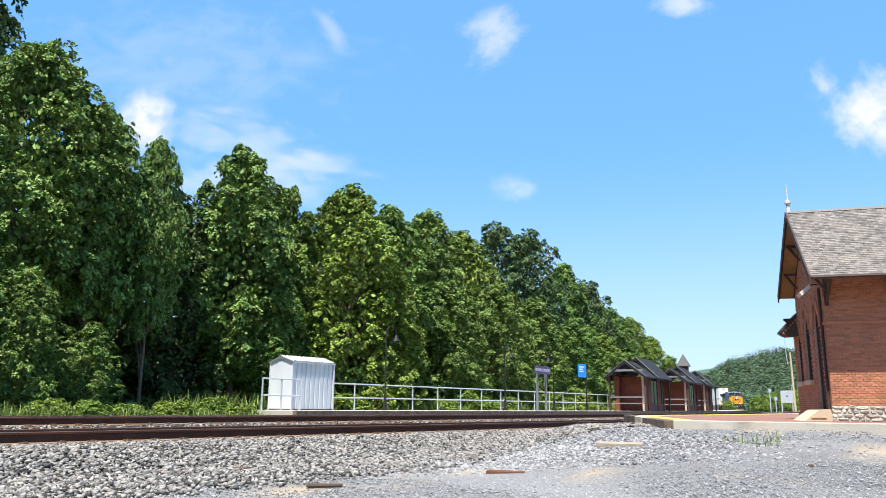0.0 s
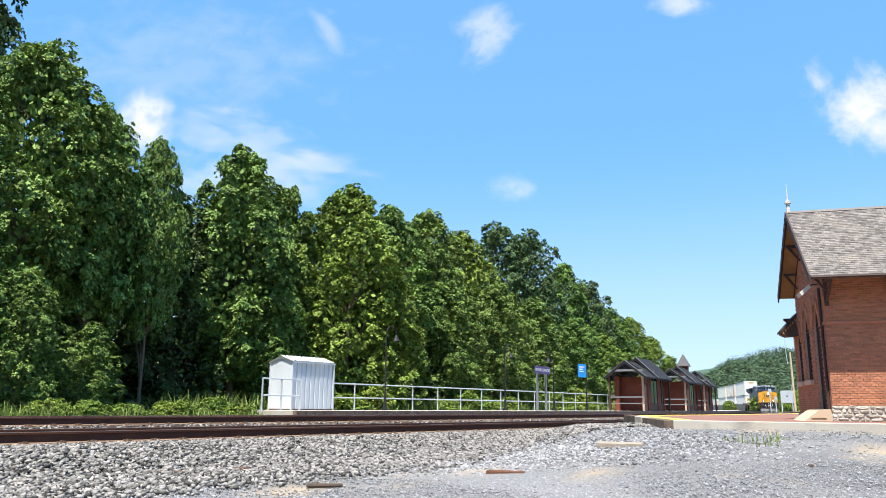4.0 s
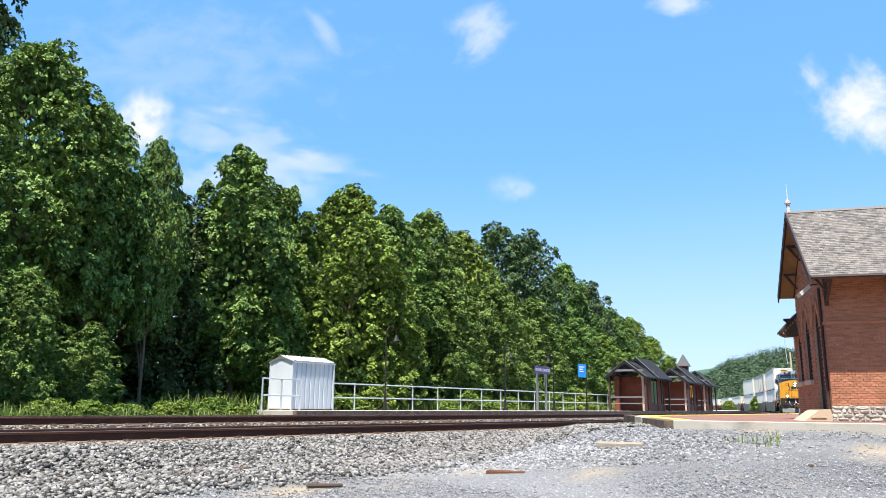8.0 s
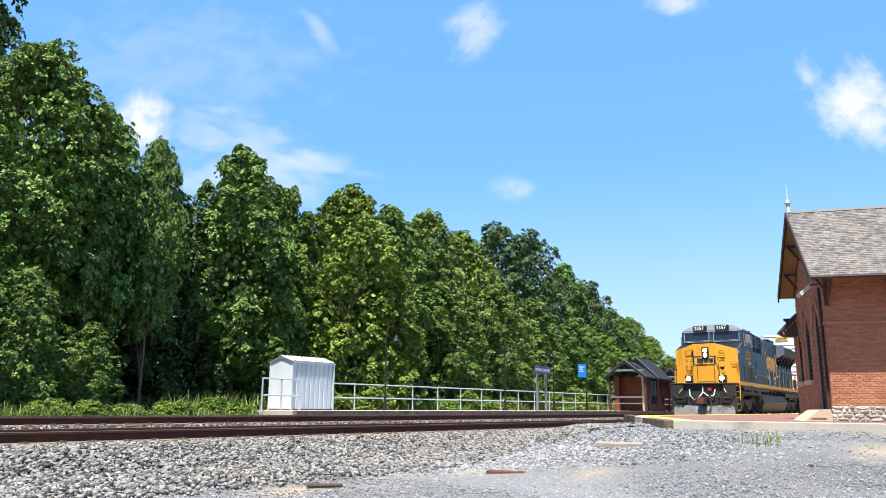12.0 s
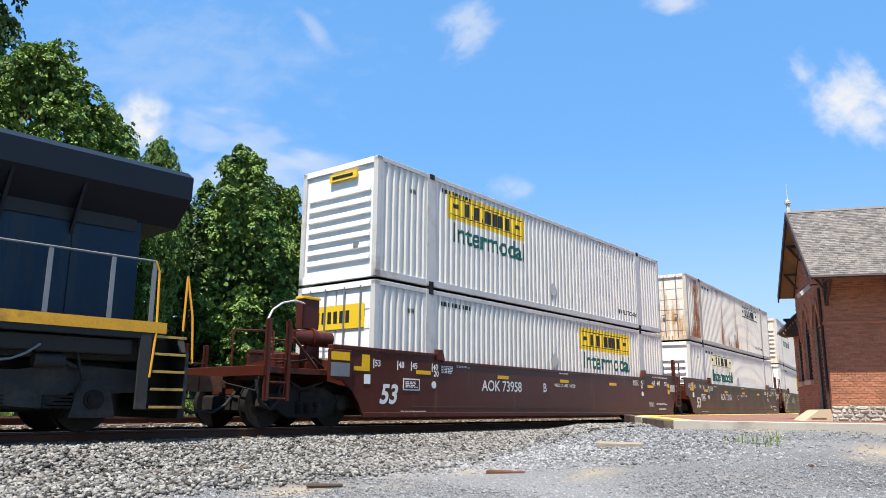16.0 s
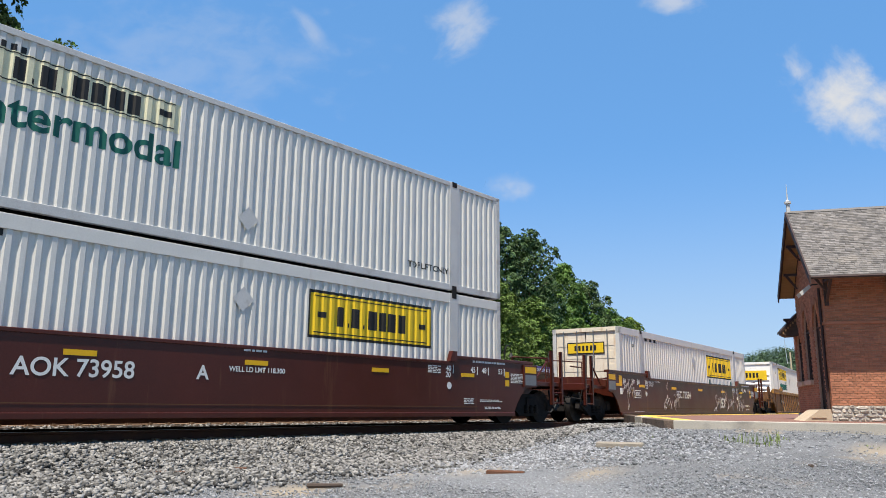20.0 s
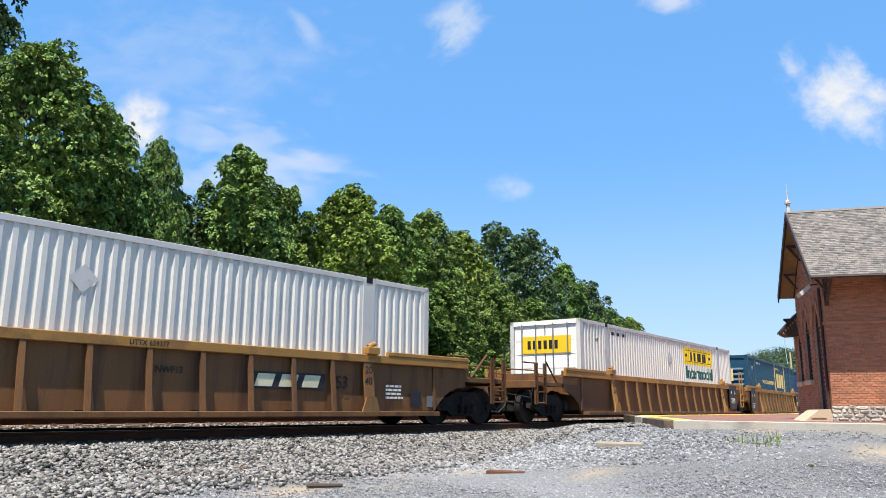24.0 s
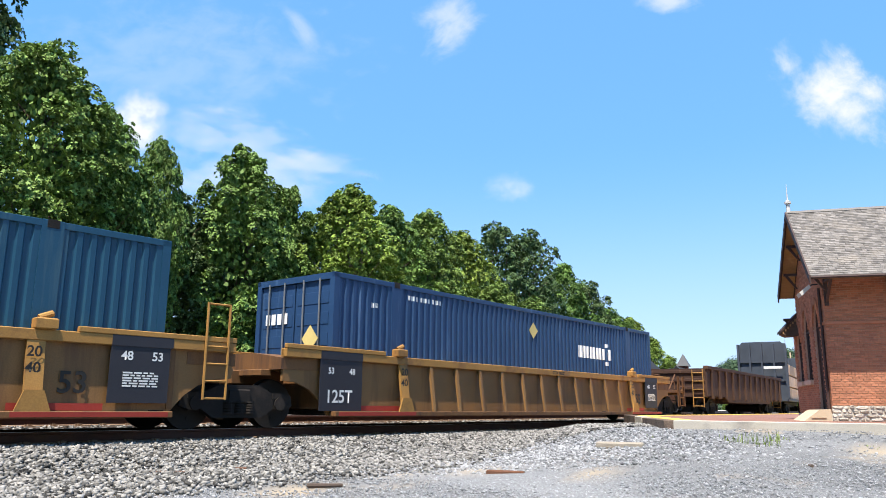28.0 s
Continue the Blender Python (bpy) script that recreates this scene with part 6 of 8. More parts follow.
    for y in (-1.512, 1.512):
        s = -1 if y < 0 else 1
        for x0, x1 in ((-8.30, -7.84), (-7.68, -7.33), (-7.29, -6.94), (-6.83, -6.40)):
            w = P("cab_window", Shape().box(x0, x1, min(y, y + s * 0.006), max(y, y + s * 0.006), 3.60, 4.18), M_DARKGLASS, "dark cab window")
            P("window_frame", Shape().box(x0 - 0.035, x0, min(y, y + s * 0.03), max(y, y + s * 0.03), 3.56, 4.22).box(x1, x1 + 0.035, min(y, y + s * 0.03), max(y, y + s * 0.03), 3.56, 4.22).box(x0, x1, min(y, y + s * 0.03), max(y, y + s * 0.03), 3.56, 3.60).box(x0, x1, min(y, y + s * 0.03), max(y, y + s * 0.03), 4.18, 4.22), M_RAILSTEEL, "grey window frame", w)
        P("mirror", Shape().box(-7.92, -7.86, min(y, y + s * 0.22), max(y, y + s * 0.22), 3.72, 4.18, 0.01), M_RAILSTEEL)
        P("sun_visor", Shape().box(-7.75, -6.85, min(y, y + s * 0.2), max(y, y + s * 0.2), 4.24, 4.27), M_LBLUE)
    flat_text("3357", 0.62, M_LDULL, lo, -8.08, -1.514, 2.91, "cab_number", "yellow engine number", bold=0.012)
    P("lightning_stripe", Shape().prism([(-8.05, 2.83), (-7.55, 2.74), (-7.6, 2.84), (-6.6, 2.76), (-7.25, 2.66), (-7.2, 2.72), (-7.5, 2.60), (-7.6, 2.70)], "y", -1.518, -1.512), M_LDULL, "yellow flash")
    P("cab_panel", Shape().prism([(-8.62, 1.76), (-6.20, 1.76), (-6.20, 2.14), (-6.75, 2.52), (-8.62, 2.56)], "y", -1.53, -1.511), M_LPANEL, "dirty grey cab panel")
    gr = P("grille", Shape().box(-7.72, -7.12, -1.545, -1.531, 1.88, 2.43), M_LOGOBLK, "black slatted grille")
    for k in range(11):
        P("slat", Shape().box(-7.71 + k * 0.055, -7.685 + k * 0.055, -1.56, -1.546, 1.88, 2.43), M_LGREY, "", gr)
    # full-width cabinet behind the cab, then the narrow hood
    P("equipment_cabinet", Shape().box(-6.28, -2.58, -1.50, 1.50, 1.66, 3.40, 0.02), M_LBLUE)
    P("cabinet_door", Shape().box(-5.42, -2.62, -1.522, -1.501, 2.28, 3.26, 0.01), M_LBLUE, "wide blue access door")
    for x in (-5.42, -2.66):
        P("door_hinge", Shape().tube((x, -1.53, 2.4), (x, -1.53, 2.5), 0.02, 6).tube((x, -1.53, 3.0), (x, -1.53, 3.1), 0.02, 6), M_RAILSTEEL)
    P("cabinet_ledge", Shape().box(-5.42, -2.6, -1.53, -1.501, 2.22, 2.25), M_RAILSTEEL)
    P("hood_upper", Shape().box(-6.28, -2.45, -1.20, 1.20, 3.40, 4.50, 0.03), M_LBLUE)
    P("hood", Shape().box(-2.62, 4.25, -1.02, 1.02, 1.66, 4.52, 0.04), M_LBLUE)
    P("hood_roof", Shape().box(-6.2, 4.2, -0.8, 0.8, 4.52, 4.58, 0.02), M_LDARK)
    for x0, x1 in ((-5.86, -5.18), (-5.02, -4.50), (-4.44, -4.24), (-4.04, -3.34)):
        lv = P("louvre_panel", Shape().box(x0, x1, -1.225, -1.201, 3.90, 4.44, 0.006), M_LDARK, "intake louvre")
        for k in range(7):
            P("slat", Shape().add([(x0 + 0.03, -1.255, 3.93 + k * 0.073), (x1 - 0.03, -1.255, 3.93 + k * 0.073), (x1 - 0.03, -1.226, 3.968 + k * 0.073), (x0 + 0.03, -1.226, 3.968 + k * 0.073)], [(0, 1, 2, 3)]), M_LOUVRE, "tan louvre slat", lv)
        P("louvre_frame", Shape().pipe([(x0, -1.23, 3.88), (x1, -1.23, 3.88), (x1, -1.23, 4.46), (x0, -1.23, 4.46), (x0, -1.23, 3.88)], 0.022, 6), M_LBLUE, "", lv)
    for x, w in ((-6.02, 0.03), (-5.10, 0.03), (-4.16, 0.045), (-3.20, 0.03), (-2.52, 0.045)):
        P("hood_rib", Shape().box(x - w, x + w, -1.30, -1.201, 3.42, 4.46), M_LBLUE)
    for z in (3.56, 3.86, 4.12):
        P("hood_seam", Shape().tube((-3.15, -1.225, z), (-2.56, -1.225, z), 0.014, 6), M_RAILSTEEL)
    P("grab_rail", Shape().tube((-6.0, -1.29, 3.80), (-3.3, -1.29, 3.80), 0.014, 6).tube((-6.0, -1.29, 3.46), (-2.6, -1.29, 3.46), 0.014, 6), M_RAILSTEEL)
    for x, z in ((-5.75, 3.62), (-3.9, 3.62), (-5.0, 3.52), (-2.95, 3.7)):
        P("white_label", Shape().box(x, x + 0.16, -1.212, -1.203, z, z + 0.06), M_STENCIL, "small white label")
    for x, z in ((-6.55, 2.55), (-6.1, 2.08)):
        P("white_label", Shape().box(x, x + 0.16, -1.512, -1.505, z, z + 0.07), M_STENCIL, "small white label")
    vent = P("hood_vent", Shape().box(-1.54, -0.92, -1.06, -1.021, 3.90, 4.38, 0.01), M_LDARK, "small dark louvre")
    for k in range(9):
        P("slat", Shape().box(-1.50 + k * 0.062, -1.465 + k * 0.062, -1.075, -1.061, 3.94, 4.34), M_LGREY, "", vent)
    for x0, x1 in ((-2.55, -1.72), (-1.66, -0.76), (-0.70, -0.25)):
        P("hood_door", Shape().box(x0, x1, -1.045, -1.021, 1.80, 3.42, 0.006), M_LBLUE, "blue hood door")
        P("door_latch", Shape().box(x1 - 0.16, x1 - 0.05, -1.065, -1.046, 2.66, 2.72).box(x1 - 0.1, x1 - 0.06, -1.065, -1.046, 2.2, 2.32), M_RAILSTEEL)
    P("hood_seam", Shape().tube((-2.55, -1.035, 3.48), (-0.3, -1.035, 3.48), 0.016, 6).tube((-0.66, -1.04, 1.8), (-0.66, -1.04, 4.45), 0.016, 6).tube((-1.62, -1.04, 3.0), (-1.62, -1.04, 4.45), 0.016, 6), M_RAILSTEEL)
    for x in (-0.45, 0.42, 1.26, 2.10, 2.94, 3.72):
        P("hood_door", Shape().box(x - 0.80 if x > 0 else x - 0.2, x, -1.040, -1.021, 1.80, 4.40, 0.006), M_LBLUE, "tall blue hood door")
        P("door_hinge", Shape().tube((x + 0.02, -1.045, 2.0), (x + 0.02, -1.045, 4.3), 0.014, 6), M_LBLUE)
    for x, z in ((-1.55, 2.95), (2.7, 1.98), (3.62, 3.1), (3.62, 2.4), (4.5, 2.5), (6.0, 2.9)):
        P("white_label", Shape().box(x, x + 0.18, -1.06, -1.046, z, z + 0.13), M_STENCIL, "small white label")
    P("exhaust_stack", Shape().box(0.2, 1.1, -0.35, 0.35, 4.52, 4.62, 0.02), M_LDARK)
    P("hood_box", Shape().box(2.25, 3.95, -0.95, 0.95, 4.50, 4.76, 0.04), M_LDARK)
    # plain blocks in place of the painted name
    for x0, x1, z0, z1 in ((-0.10, 0.02, 2.48, 3.84), (0.02, 0.24, 3.70, 3.84), (0.02, 0.24, 2.48, 2.62), (3.42, 3.54, 2.48, 3.84), (3.20, 3.42, 3.70, 3.84), (3.20, 3.42, 2.48, 2.62)):
        P("logo_bracket", Shape().box(x0, x1, -1.058, -1.047, z0, z1), M_LDULL, "yellow bracket of a painted logo")
    for x0, w in ((0.36, 0.86), (1.32, 0.78), (2.18, 0.86)):
        P("logo_block", Shape().prism([(x0, 2.86), (x0 + 0.14, 2.70), (x0 + w - 0.1, 2.70), (x0 + w, 2.82), (x0 + w, 3.44), (x0 + w - 0.12, 3.58), (x0 + 0.14, 3.58), (x0, 3.42)], "y", -1.058, -1.047), M_LDULL, "yellow block in place of a logo letter")
    for x0 in (0.37, 0.80, 2.62, 3.01):
        P("logo_dot", Shape().tube((x0, -1.047, 2.29), (x0, -1.058, 2.29), 0.14, 14), M_LDULL)
    # radiator wings; housing and braces are coloured dark for the shade beneath
    rad = [(-1.0, 3.50), (-1.50, 3.94), (-1.52, 4.34), (-1.30, 4.48), (1.30, 4.48), (1.52, 4.34), (1.50, 3.94), (1.0, 3.50)]
    P("radiator_housing", Shape().prism(rad, "x", 4.15, 10.58), M_LDARK, "overhanging dark radiator housing")
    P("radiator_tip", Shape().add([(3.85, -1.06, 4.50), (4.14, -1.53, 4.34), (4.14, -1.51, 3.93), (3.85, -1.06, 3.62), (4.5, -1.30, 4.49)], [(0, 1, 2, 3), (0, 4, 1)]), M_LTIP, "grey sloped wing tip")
    P("rear_hood", Shape().box(4.25, 9.95, -1.0, 1.0, 1.66, 3.56, 0.03), M_LBLUE)
    for k in range(5):
        x = 4.5 + k * 1.07
        P("radiator_brace", Shape().prism([(-1.02, 3.1), (-1.46, 3.92), (-1.40, 3.96), (-0.98, 3.3)], "x", x, x + 0.05), M_LDARK)
        P("rear_door", Shape().box(x + 0.05, x + 0.9, -1.025, -1.001, 1.8, 3.3, 0.006), M_LBLUE, "blue hood door")
    # black strip that paints the shade below the overhang
    P("rear_screen", Shape().box(4.5, 9.85, -1.035, -1.0255, 3.32, 3.56), M_LOGOBLK)
    # handrails
    for y in (-1.46, 1.46):
        xs = [-1.57, -1.40, -0.19, 1.67, 3.23, 4.21, 5.91, 6.76, 8.39, 9.35, 10.04]
        P("handrail", Shape().tube((-2.6, y, 2.75), (10.06, y, 2.78), 0.018, 6), M_RAILSTEEL, "grey handrail")
        for x in xs:
            P("stanchion", Shape().box(x - 0.035, x + 0.035, y - 0.012, y + 0.012, 1.66, 2.76), M_RAILSTEEL)
    # steps and pilots
    for x, d in ((-10.3, -1), (10.3, 1)):
        for y in (-1.2, 1.2):
            s = -1 if y < 0 else 1
            x0, x1 = (-10.88, -10.22) if d < 0 else (10.11, 10.68)
            for k in range(5):
                z = 0.38 + k * 0.285
                P("step", Shape().box(x0, x1, min(y - s * 0.25, y + s * 0.30), max(y - s * 0.25, y + s * 0.30), z, z + 0.025), M_LGREY, "open steel step")
                P("step_nosing", Shape().box(x0, x1, min(y + s * 0.30, y + s * 0.325), max(y + s * 0.30, y + s * 0.325), z - 0.012, z + 0.03), M_LNOSING, "worn yellow step edge")
            P("step_back", Shape().box(x0, x1, min(y - s * 0.28, y - s * 0.25), max(y - s * 0.28, y - s * 0.25), 0.34, 1.60), M_LOGOBLK)
            if d < 0:
                P("step_side", Shape().prism([(-10.34, 1.62), (-9.76, 1.66), (-10.04, 0.36), (-10.20, 0.36)], "y", min(y + s * 0.27, y + s * 0.33), max(y + s * 0.27, y + s * 0.33)), M_LGREY, "grey sloped step side")
                P("step_side", Shape().prism([(-10.98, 1.60), (-10.90, 1.60), (-10.86, 0.36), (-10.92, 0.36)], "y", min(y - s * 0.25, y + s * 0.33), max(y - s * 0.25, y + s * 0.33)), M_LGREY)
            else:
                P("step_side", Shape().box(9.88, 10.06, min(y + s * 0.27, y + s * 0.33), max(y + s * 0.27, y + s * 0.33), 0.36, 1.60), M_LGREY, "grey step side")
                P("step_side", Shape().box(10.69, 10.75, min(y - s * 0.25, y + s * 0.3), max(y - s * 0.25, y + s * 0.3), 0.36, 1.30), M_LGREY)
                P("step_rail", Shape().pipe([(10.05, y + s * 0.27, 2.78), (10.12, y + s * 0.28, 2.6), (10.13, y + s * 0.32, 1.6), (10.07, y + s * 0.33, 0.86)], 0.02, 6), M_LYEL, "yellow handrail")
                P("step_rail", Shape().pipe([(10.66, y + s * 0.2, 1.66), (10.68, y + s * 0.2, 2.62), (10.80, y + s * 0.24, 1.9), (10.84, y + s * 0.26, 1.12)], 0.02, 6), M_LYEL, "yellow handrail")
        px = -10.74 if d < 0 else 10.72
        P("pilot", Shape().prism([(-1.30, 0.20), (1.30, 0.20), (1.36, 0.95), (1.10, 1.60), (-1.10, 1.60), (-1.36, 0.95)], "x", min(px, px + 0.12 * d), max(px, px + 0.12 * d)), M_LGREY, "grimy dark pilot plate")
        if d < 0:
            P("plough", Shape().add([(-10.98, -1.42, 0.14), (-11.22, 0, 0.12), (-10.98, 1.42, 0.14), (-10.90, -1.42, 0.66), (-11.06, -0.45, 0.58), (-11.06, 0.45, 0.58), (-10.90, 1.42, 0.66), (-10.90, -1.42, 0.14), (-10.90, 1.42, 0.14)], [(0, 1, 4, 3), (1, 5, 4), (1, 2, 6, 5), (0, 3, 7), (2, 8, 6)]), M_LPLOUGH, "worn grey snow plough")
            for y in (-1.05, 1.05):
                P("foot_grate", Shape().box(-11.05, -10.90, y - 0.22, y + 0.22, 0.72, 0.84).box(-11.05, -10.98, y - 0.22, y + 0.22, 0.94, 1.0), M_LOGOBLK)
            P("red_disc", Shape().tube((-10.86, -0.30, 1.38), (-10.92, -0.30, 1.38), 0.10, 14), M_CARRED, "dull red disc")
            P("cut_lever", Shape().pipe([(-11.0, -1.45, 1.15), (-11.05, -1.2, 0.95), (-11.05, -0.3, 1.02), (-11.05, 0.3, 1.02), (-11.05, 1.2, 0.95), (-11.0, 1.45, 1.15)], 0.02, 6), M_LGREY)
        for k in range(4):
            y = -0.75 + k * 0.5
            P("air_hose", Shape().pipe([(px + 0.12 * d, y, 1.15), (px + 0.26 * d, y + 0.05, 0.95), (px + 0.30 * d, y + 0.16, 0.70), (px + 0.26 * d, y + 0.25, 0.52)], 0.025, 6), M_AIRHOSE)
        P("mu_cable", Shape().pipe([(px + 0.12 * d, -0.55, 1.36), (px + 0.22 * d, -0.50, 1.08), (px + 0.26 * d, -0.30, 0.98), (px + 0.22 * d, -0.12, 1.14), (px + 0.16 * d, 0.02, 1.22), (px + 0.22 * d, 0.20, 0.98), (px + 0.26 * d, 0.42, 0.86), (px + 0.22 * d, 0.62, 1.06), (px + 0.12 * d, 0.66, 1.36)], 0.024, 6), M_WHITE, "drooping white cable")
        P("mu_plug", Shape().tube((px + 0.12 * d, 0.02, 1.5), (px + 0.2 * d, 0.02, 1.2), 0.03, 8), M_WHITE)
        coupler(lo, x + 0.45 * d, d)
    # tank, air tanks, trucks
    P("centre_sill", Shape().box(-10.2, 10.0, -0.62, 0.62, 0.78, 1.13, 0.03), M_LOGOBLK, "black centre sill")
    P("traction_gear", Shape().box(-10.0, -4.5, -0.6, 0.6, 0.30, 0.80, 0.04), M_LOGOBLK)
    P("traction_gear", Shape().box(4.5, 10.0, -0.6, 0.6, 0.30, 0.80, 0.04), M_LOGOBLK)
    P("pipe_tray", Shape().box(-9.2, -4.0, -1.40, -1.10, 1.14, 1.36, 0.02), M_LOGOBLK)
    P("pipe_tray", Shape().box(3.9, 9.8, -1.40, -1.10, 1.20, 1.46, 0.02), M_LOGOBLK)
    P("fuel_tank", Shape().prism([(-1.2, 0.26), (1.2, 0.26), (1.34, 0.36), (1.49, 0.80), (1.36, 1.22), (1.2, 1.28), (-1.2, 1.28), (-1.36, 1.22), (-1.49, 0.80), (-1.34, 0.36)], "x", -3.95, 3.68), M_TANK, "dusty grey fuel tank")
    P("tank_strap", Shape().prism([(-1.37, 1.22), (-1.50, 0.82), (-1.46, 0.82), (-1.33, 1.22)], "x", -1.0, -0.92), M_RAILSTEEL)
    P("air_tank", Shape().tube((-4.6, -1.25, 1.0), (-3.85, -1.25, 1.0), 0.14, 14), M_LGREY, smooth=True)
    P("brake_pipe", Shape().pipe([(-9.4, -1.42, 1.22), (-7.5, -1.42, 1.16), (-6.4, -1.42, 1.12), (-4.7, -1.42, 1.20)], 0.02, 6), M_TRUCK)
    for k, (xa, xb) in enumerate(((5.0, 6.2), (6.2, 7.3), (7.3, 8.4))):
        P("cable", Shape().pipe([(xa + (xb - xa) * q / 6, -1.43, 1.30 - 0.26 * (1 - (q / 3 - 1) ** 2)) for q in range(7)], 0.02, 6), M_RAILSTEEL, "drooping grey cable", smooth=True)
    for x in (-9.0, -5.2, 5.2, 9.0):
        P("sand_hose", Shape().pipe([(x, -1.3, 1.2), (x + 0.1, -1.32, 0.8), (x + 0.05, -1.1, 0.45), (x, -0.85, 0.2)], 0.025, 6), M_AIRHOSE)
    for x in (-8.6, -6.0, 6.0, 8.6):
        P("brake_cylinder", Shape().tube((x - 0.22, -1.24, 1.08), (x + 0.22, -1.24, 1.08), 0.11, 12).tube((x + 0.22, -1.24, 1.08), (x + 0.5, -1.24, 0.96), 0.03, 6), M_LGREY, smooth=True)
    for x in (-8.9, -7.9, -7.0, -5.6, -3.4, -2.7, -1.6, -0.3, 0.9, 2.1):
        P("frame_bracket", Shape().box(x, x + 0.1, -1.50, -1.2, 1.30, 1.48), M_LOGOBLK)
    P("red_valve", Shape().tube((-1.55, -1.50, 1.40), (-1.55, -1.56, 1.40), 0.05, 8), M_CARRED, "small red valve")
    P("access_step", Shape().box(-7.45, -6.95, -1.56, -1.45, 1.30, 1.62, 0.02), M_LGREY, "small grey step box")
    for cx, d in ((-7.3, 1), (7.3, -1)):
        tr = part("truck", Shape().box(-2.4, 2.4, -0.7, 0.7, 0.55, 0.95, 0.03), M_LGREY, lo, "grey six-wheel truck", at=(cx, 0, 0))
        for y in (-1.1, 1.1):
            out = [(-2.75, 0.62), (-2.7, 0.98), (-1.5, 1.04), (-0.9, 0.92), (0.9, 0.92), (1.5, 1.04), (2.7, 0.98), (2.75, 0.62), (2.4, 0.60), (1.7, 0.60), (1.3, 0.36), (0.75, 0.40), (0.4, 0.60), (-0.4, 0.60), (-0.75, 0.40), (-1.3, 0.36), (-1.7, 0.60), (-2.4, 0.60)]
            fr = part("side_frame", Shape().prism(out, "y", y - 0.07, y + 0.07), M_LGREY, tr, "grey cast side frame")
            for wx in (-2.05, 0.0, 2.05):
                part("axle_box", Shape().prism([(wx - 0.36, 0.22), (wx + 0.36, 0.22), (wx + 0.24, 0.72), (wx + 0.14, 0.80), (wx - 0.14, 0.80), (wx - 0.24, 0.72)], "y", y - 0.11, y + 0.11), M_LGREY, fr)
                part("axle_cap", Shape().tube((wx, y, 0.5), (wx, y * 1.13, 0.5), 0.155, 18).tube((wx, y * 1.13, 0.5), (wx, y * 1.145, 0.5), 0.11, 14), M_TRUCK, fr, "round dark axle cap", smooth=True)
        sp = Shape()
        for y in (-1.1, 1.1):
            for wx in (-1.52, -0.55, 0.55, 1.52):
                for k in range(4):
                    sp.box(wx - 0.22, wx + 0.22, y - 0.09, y + 0.09, 0.36 + k * 0.055, 0.395 + k * 0.055)
        tagged(part("spring_pack", sp, M_TRUCK, tr), kind="stuff")
        hang_wheels(tr, (-2.05, 0.0, 2.05))
    P("horn", Shape().tube((0.9, 0.0, 4.75), (1.3, 0.0, 4.75), 0.04, 8, 0.09), M_RAILSTEEL)
    return lo


locomotive(-54.1)

# ---- station platform on the near side ----
def plan_poly(shape, pts, z0, z1):
    return shape.prism(pts, "z", z0, z1)


NP = 0.195               # platform surface, eight inches over the rail
ss = np.concatenate([np.arange(23.2, 60, 3), np.arange(60, 141, 8)])
edge = [tuple(map(float, along(s, -1.68))) for s in ss]
stripe_in = [tuple(map(float, along(s, -2.35))) for s in ss]
outer = [(60.0, 118.0), (60.0, 2.0), (21.0, 2.6), (7.68, 12.86), (4.62, 15.28)]
near_platform = thing("platform_near", "red brick station platform with a concrete kerb and yellow edge", "platform", kind="structure")
part("paving", plan_poly(Shape(), edge + outer, -0.45, NP), M_PAVER, near_platform, "worn red brick paving")
part("yellow_edge", plan_poly(Shape(), edge + stripe_in[::-1], NP + 0.001, NP + 0.008), M_YELLOWEDGE, near_platform, "yellow safety edge along the track")
part("yellow_edge", plan_poly(Shape(), [edge[0], (4.64, 15.3), (4.95, 15.1), (edge[0][0] + 0.45, edge[0][1])], NP + 0.009, NP + 0.016), M_YELLOWEDGE, near_platform, "worn yellow paint along the platform end")


def bar_between(a, b, w, z0, z1, c=0.012):
    """A beam on the plan from a to b; a is its origin."""
    L = math.hypot(b[0] - a[0], b[1] - a[1])
    return Shape().box(0, L, -w / 2, w / 2, z0, z1, c), pose(a[0], a[1], 0, 0, 0, math.degrees(math.atan2(b[1] - a[1], b[0] - a[0])))


FAR_END, NEAR_END = (edge[0][0] - 0.12, edge[0][1]), (4.50, 15.2)


def on_end(t):
    return FAR_END[0] + (NEAR_END[0] - FAR_END[0]) * t, FAR_END[1] + (NEAR_END[1] - FAR_END[1]) * t


for a, b, w, z0, z1, m, nm, lab in (
        ((4.60, 15.2), (7.62, 12.78), 0.20, -0.25, NP + 0.012, M_CONC, "concrete_kerb", "pale stained concrete kerb"),
        ((7.63, 12.77), (12.0, 9.3), 0.22, -0.25, NP - 0.02, M_TIMBER, "timber_kerb", "weathered timber kerb"),
        (on_end(0.575), on_end(0.995), 0.22, -0.12, NP + 0.01, M_TIMBER, "end_timber", "dark weathered end timber"),
        (on_end(0.38), on_end(0.57), 0.24, -0.12, NP + 0.02, M_PALEWOOD, "end_timber", "pale freshly cut end timber"),
        (on_end(0.255), on_end(0.375), 0.26, -0.12, NP + 0.03, M_TIMBER, "end_timber", "dark square timber"),
        (on_end(0.13), on_end(0.25), 0.26, -0.12, NP + 0.03, M_TIMBER, "end_timber", "dark square timber"),
        (on_end(0.0), on_end(0.125), 0.26, -0.14, NP + 0.03, M_TIMBER, "end_timber", "dark square timber")):
    sh, m0 = bar_between(a, b, w, z0, z1)
    ob = part(nm, sh, m, near_platform, lab)
    ob.matrix_basis = m0

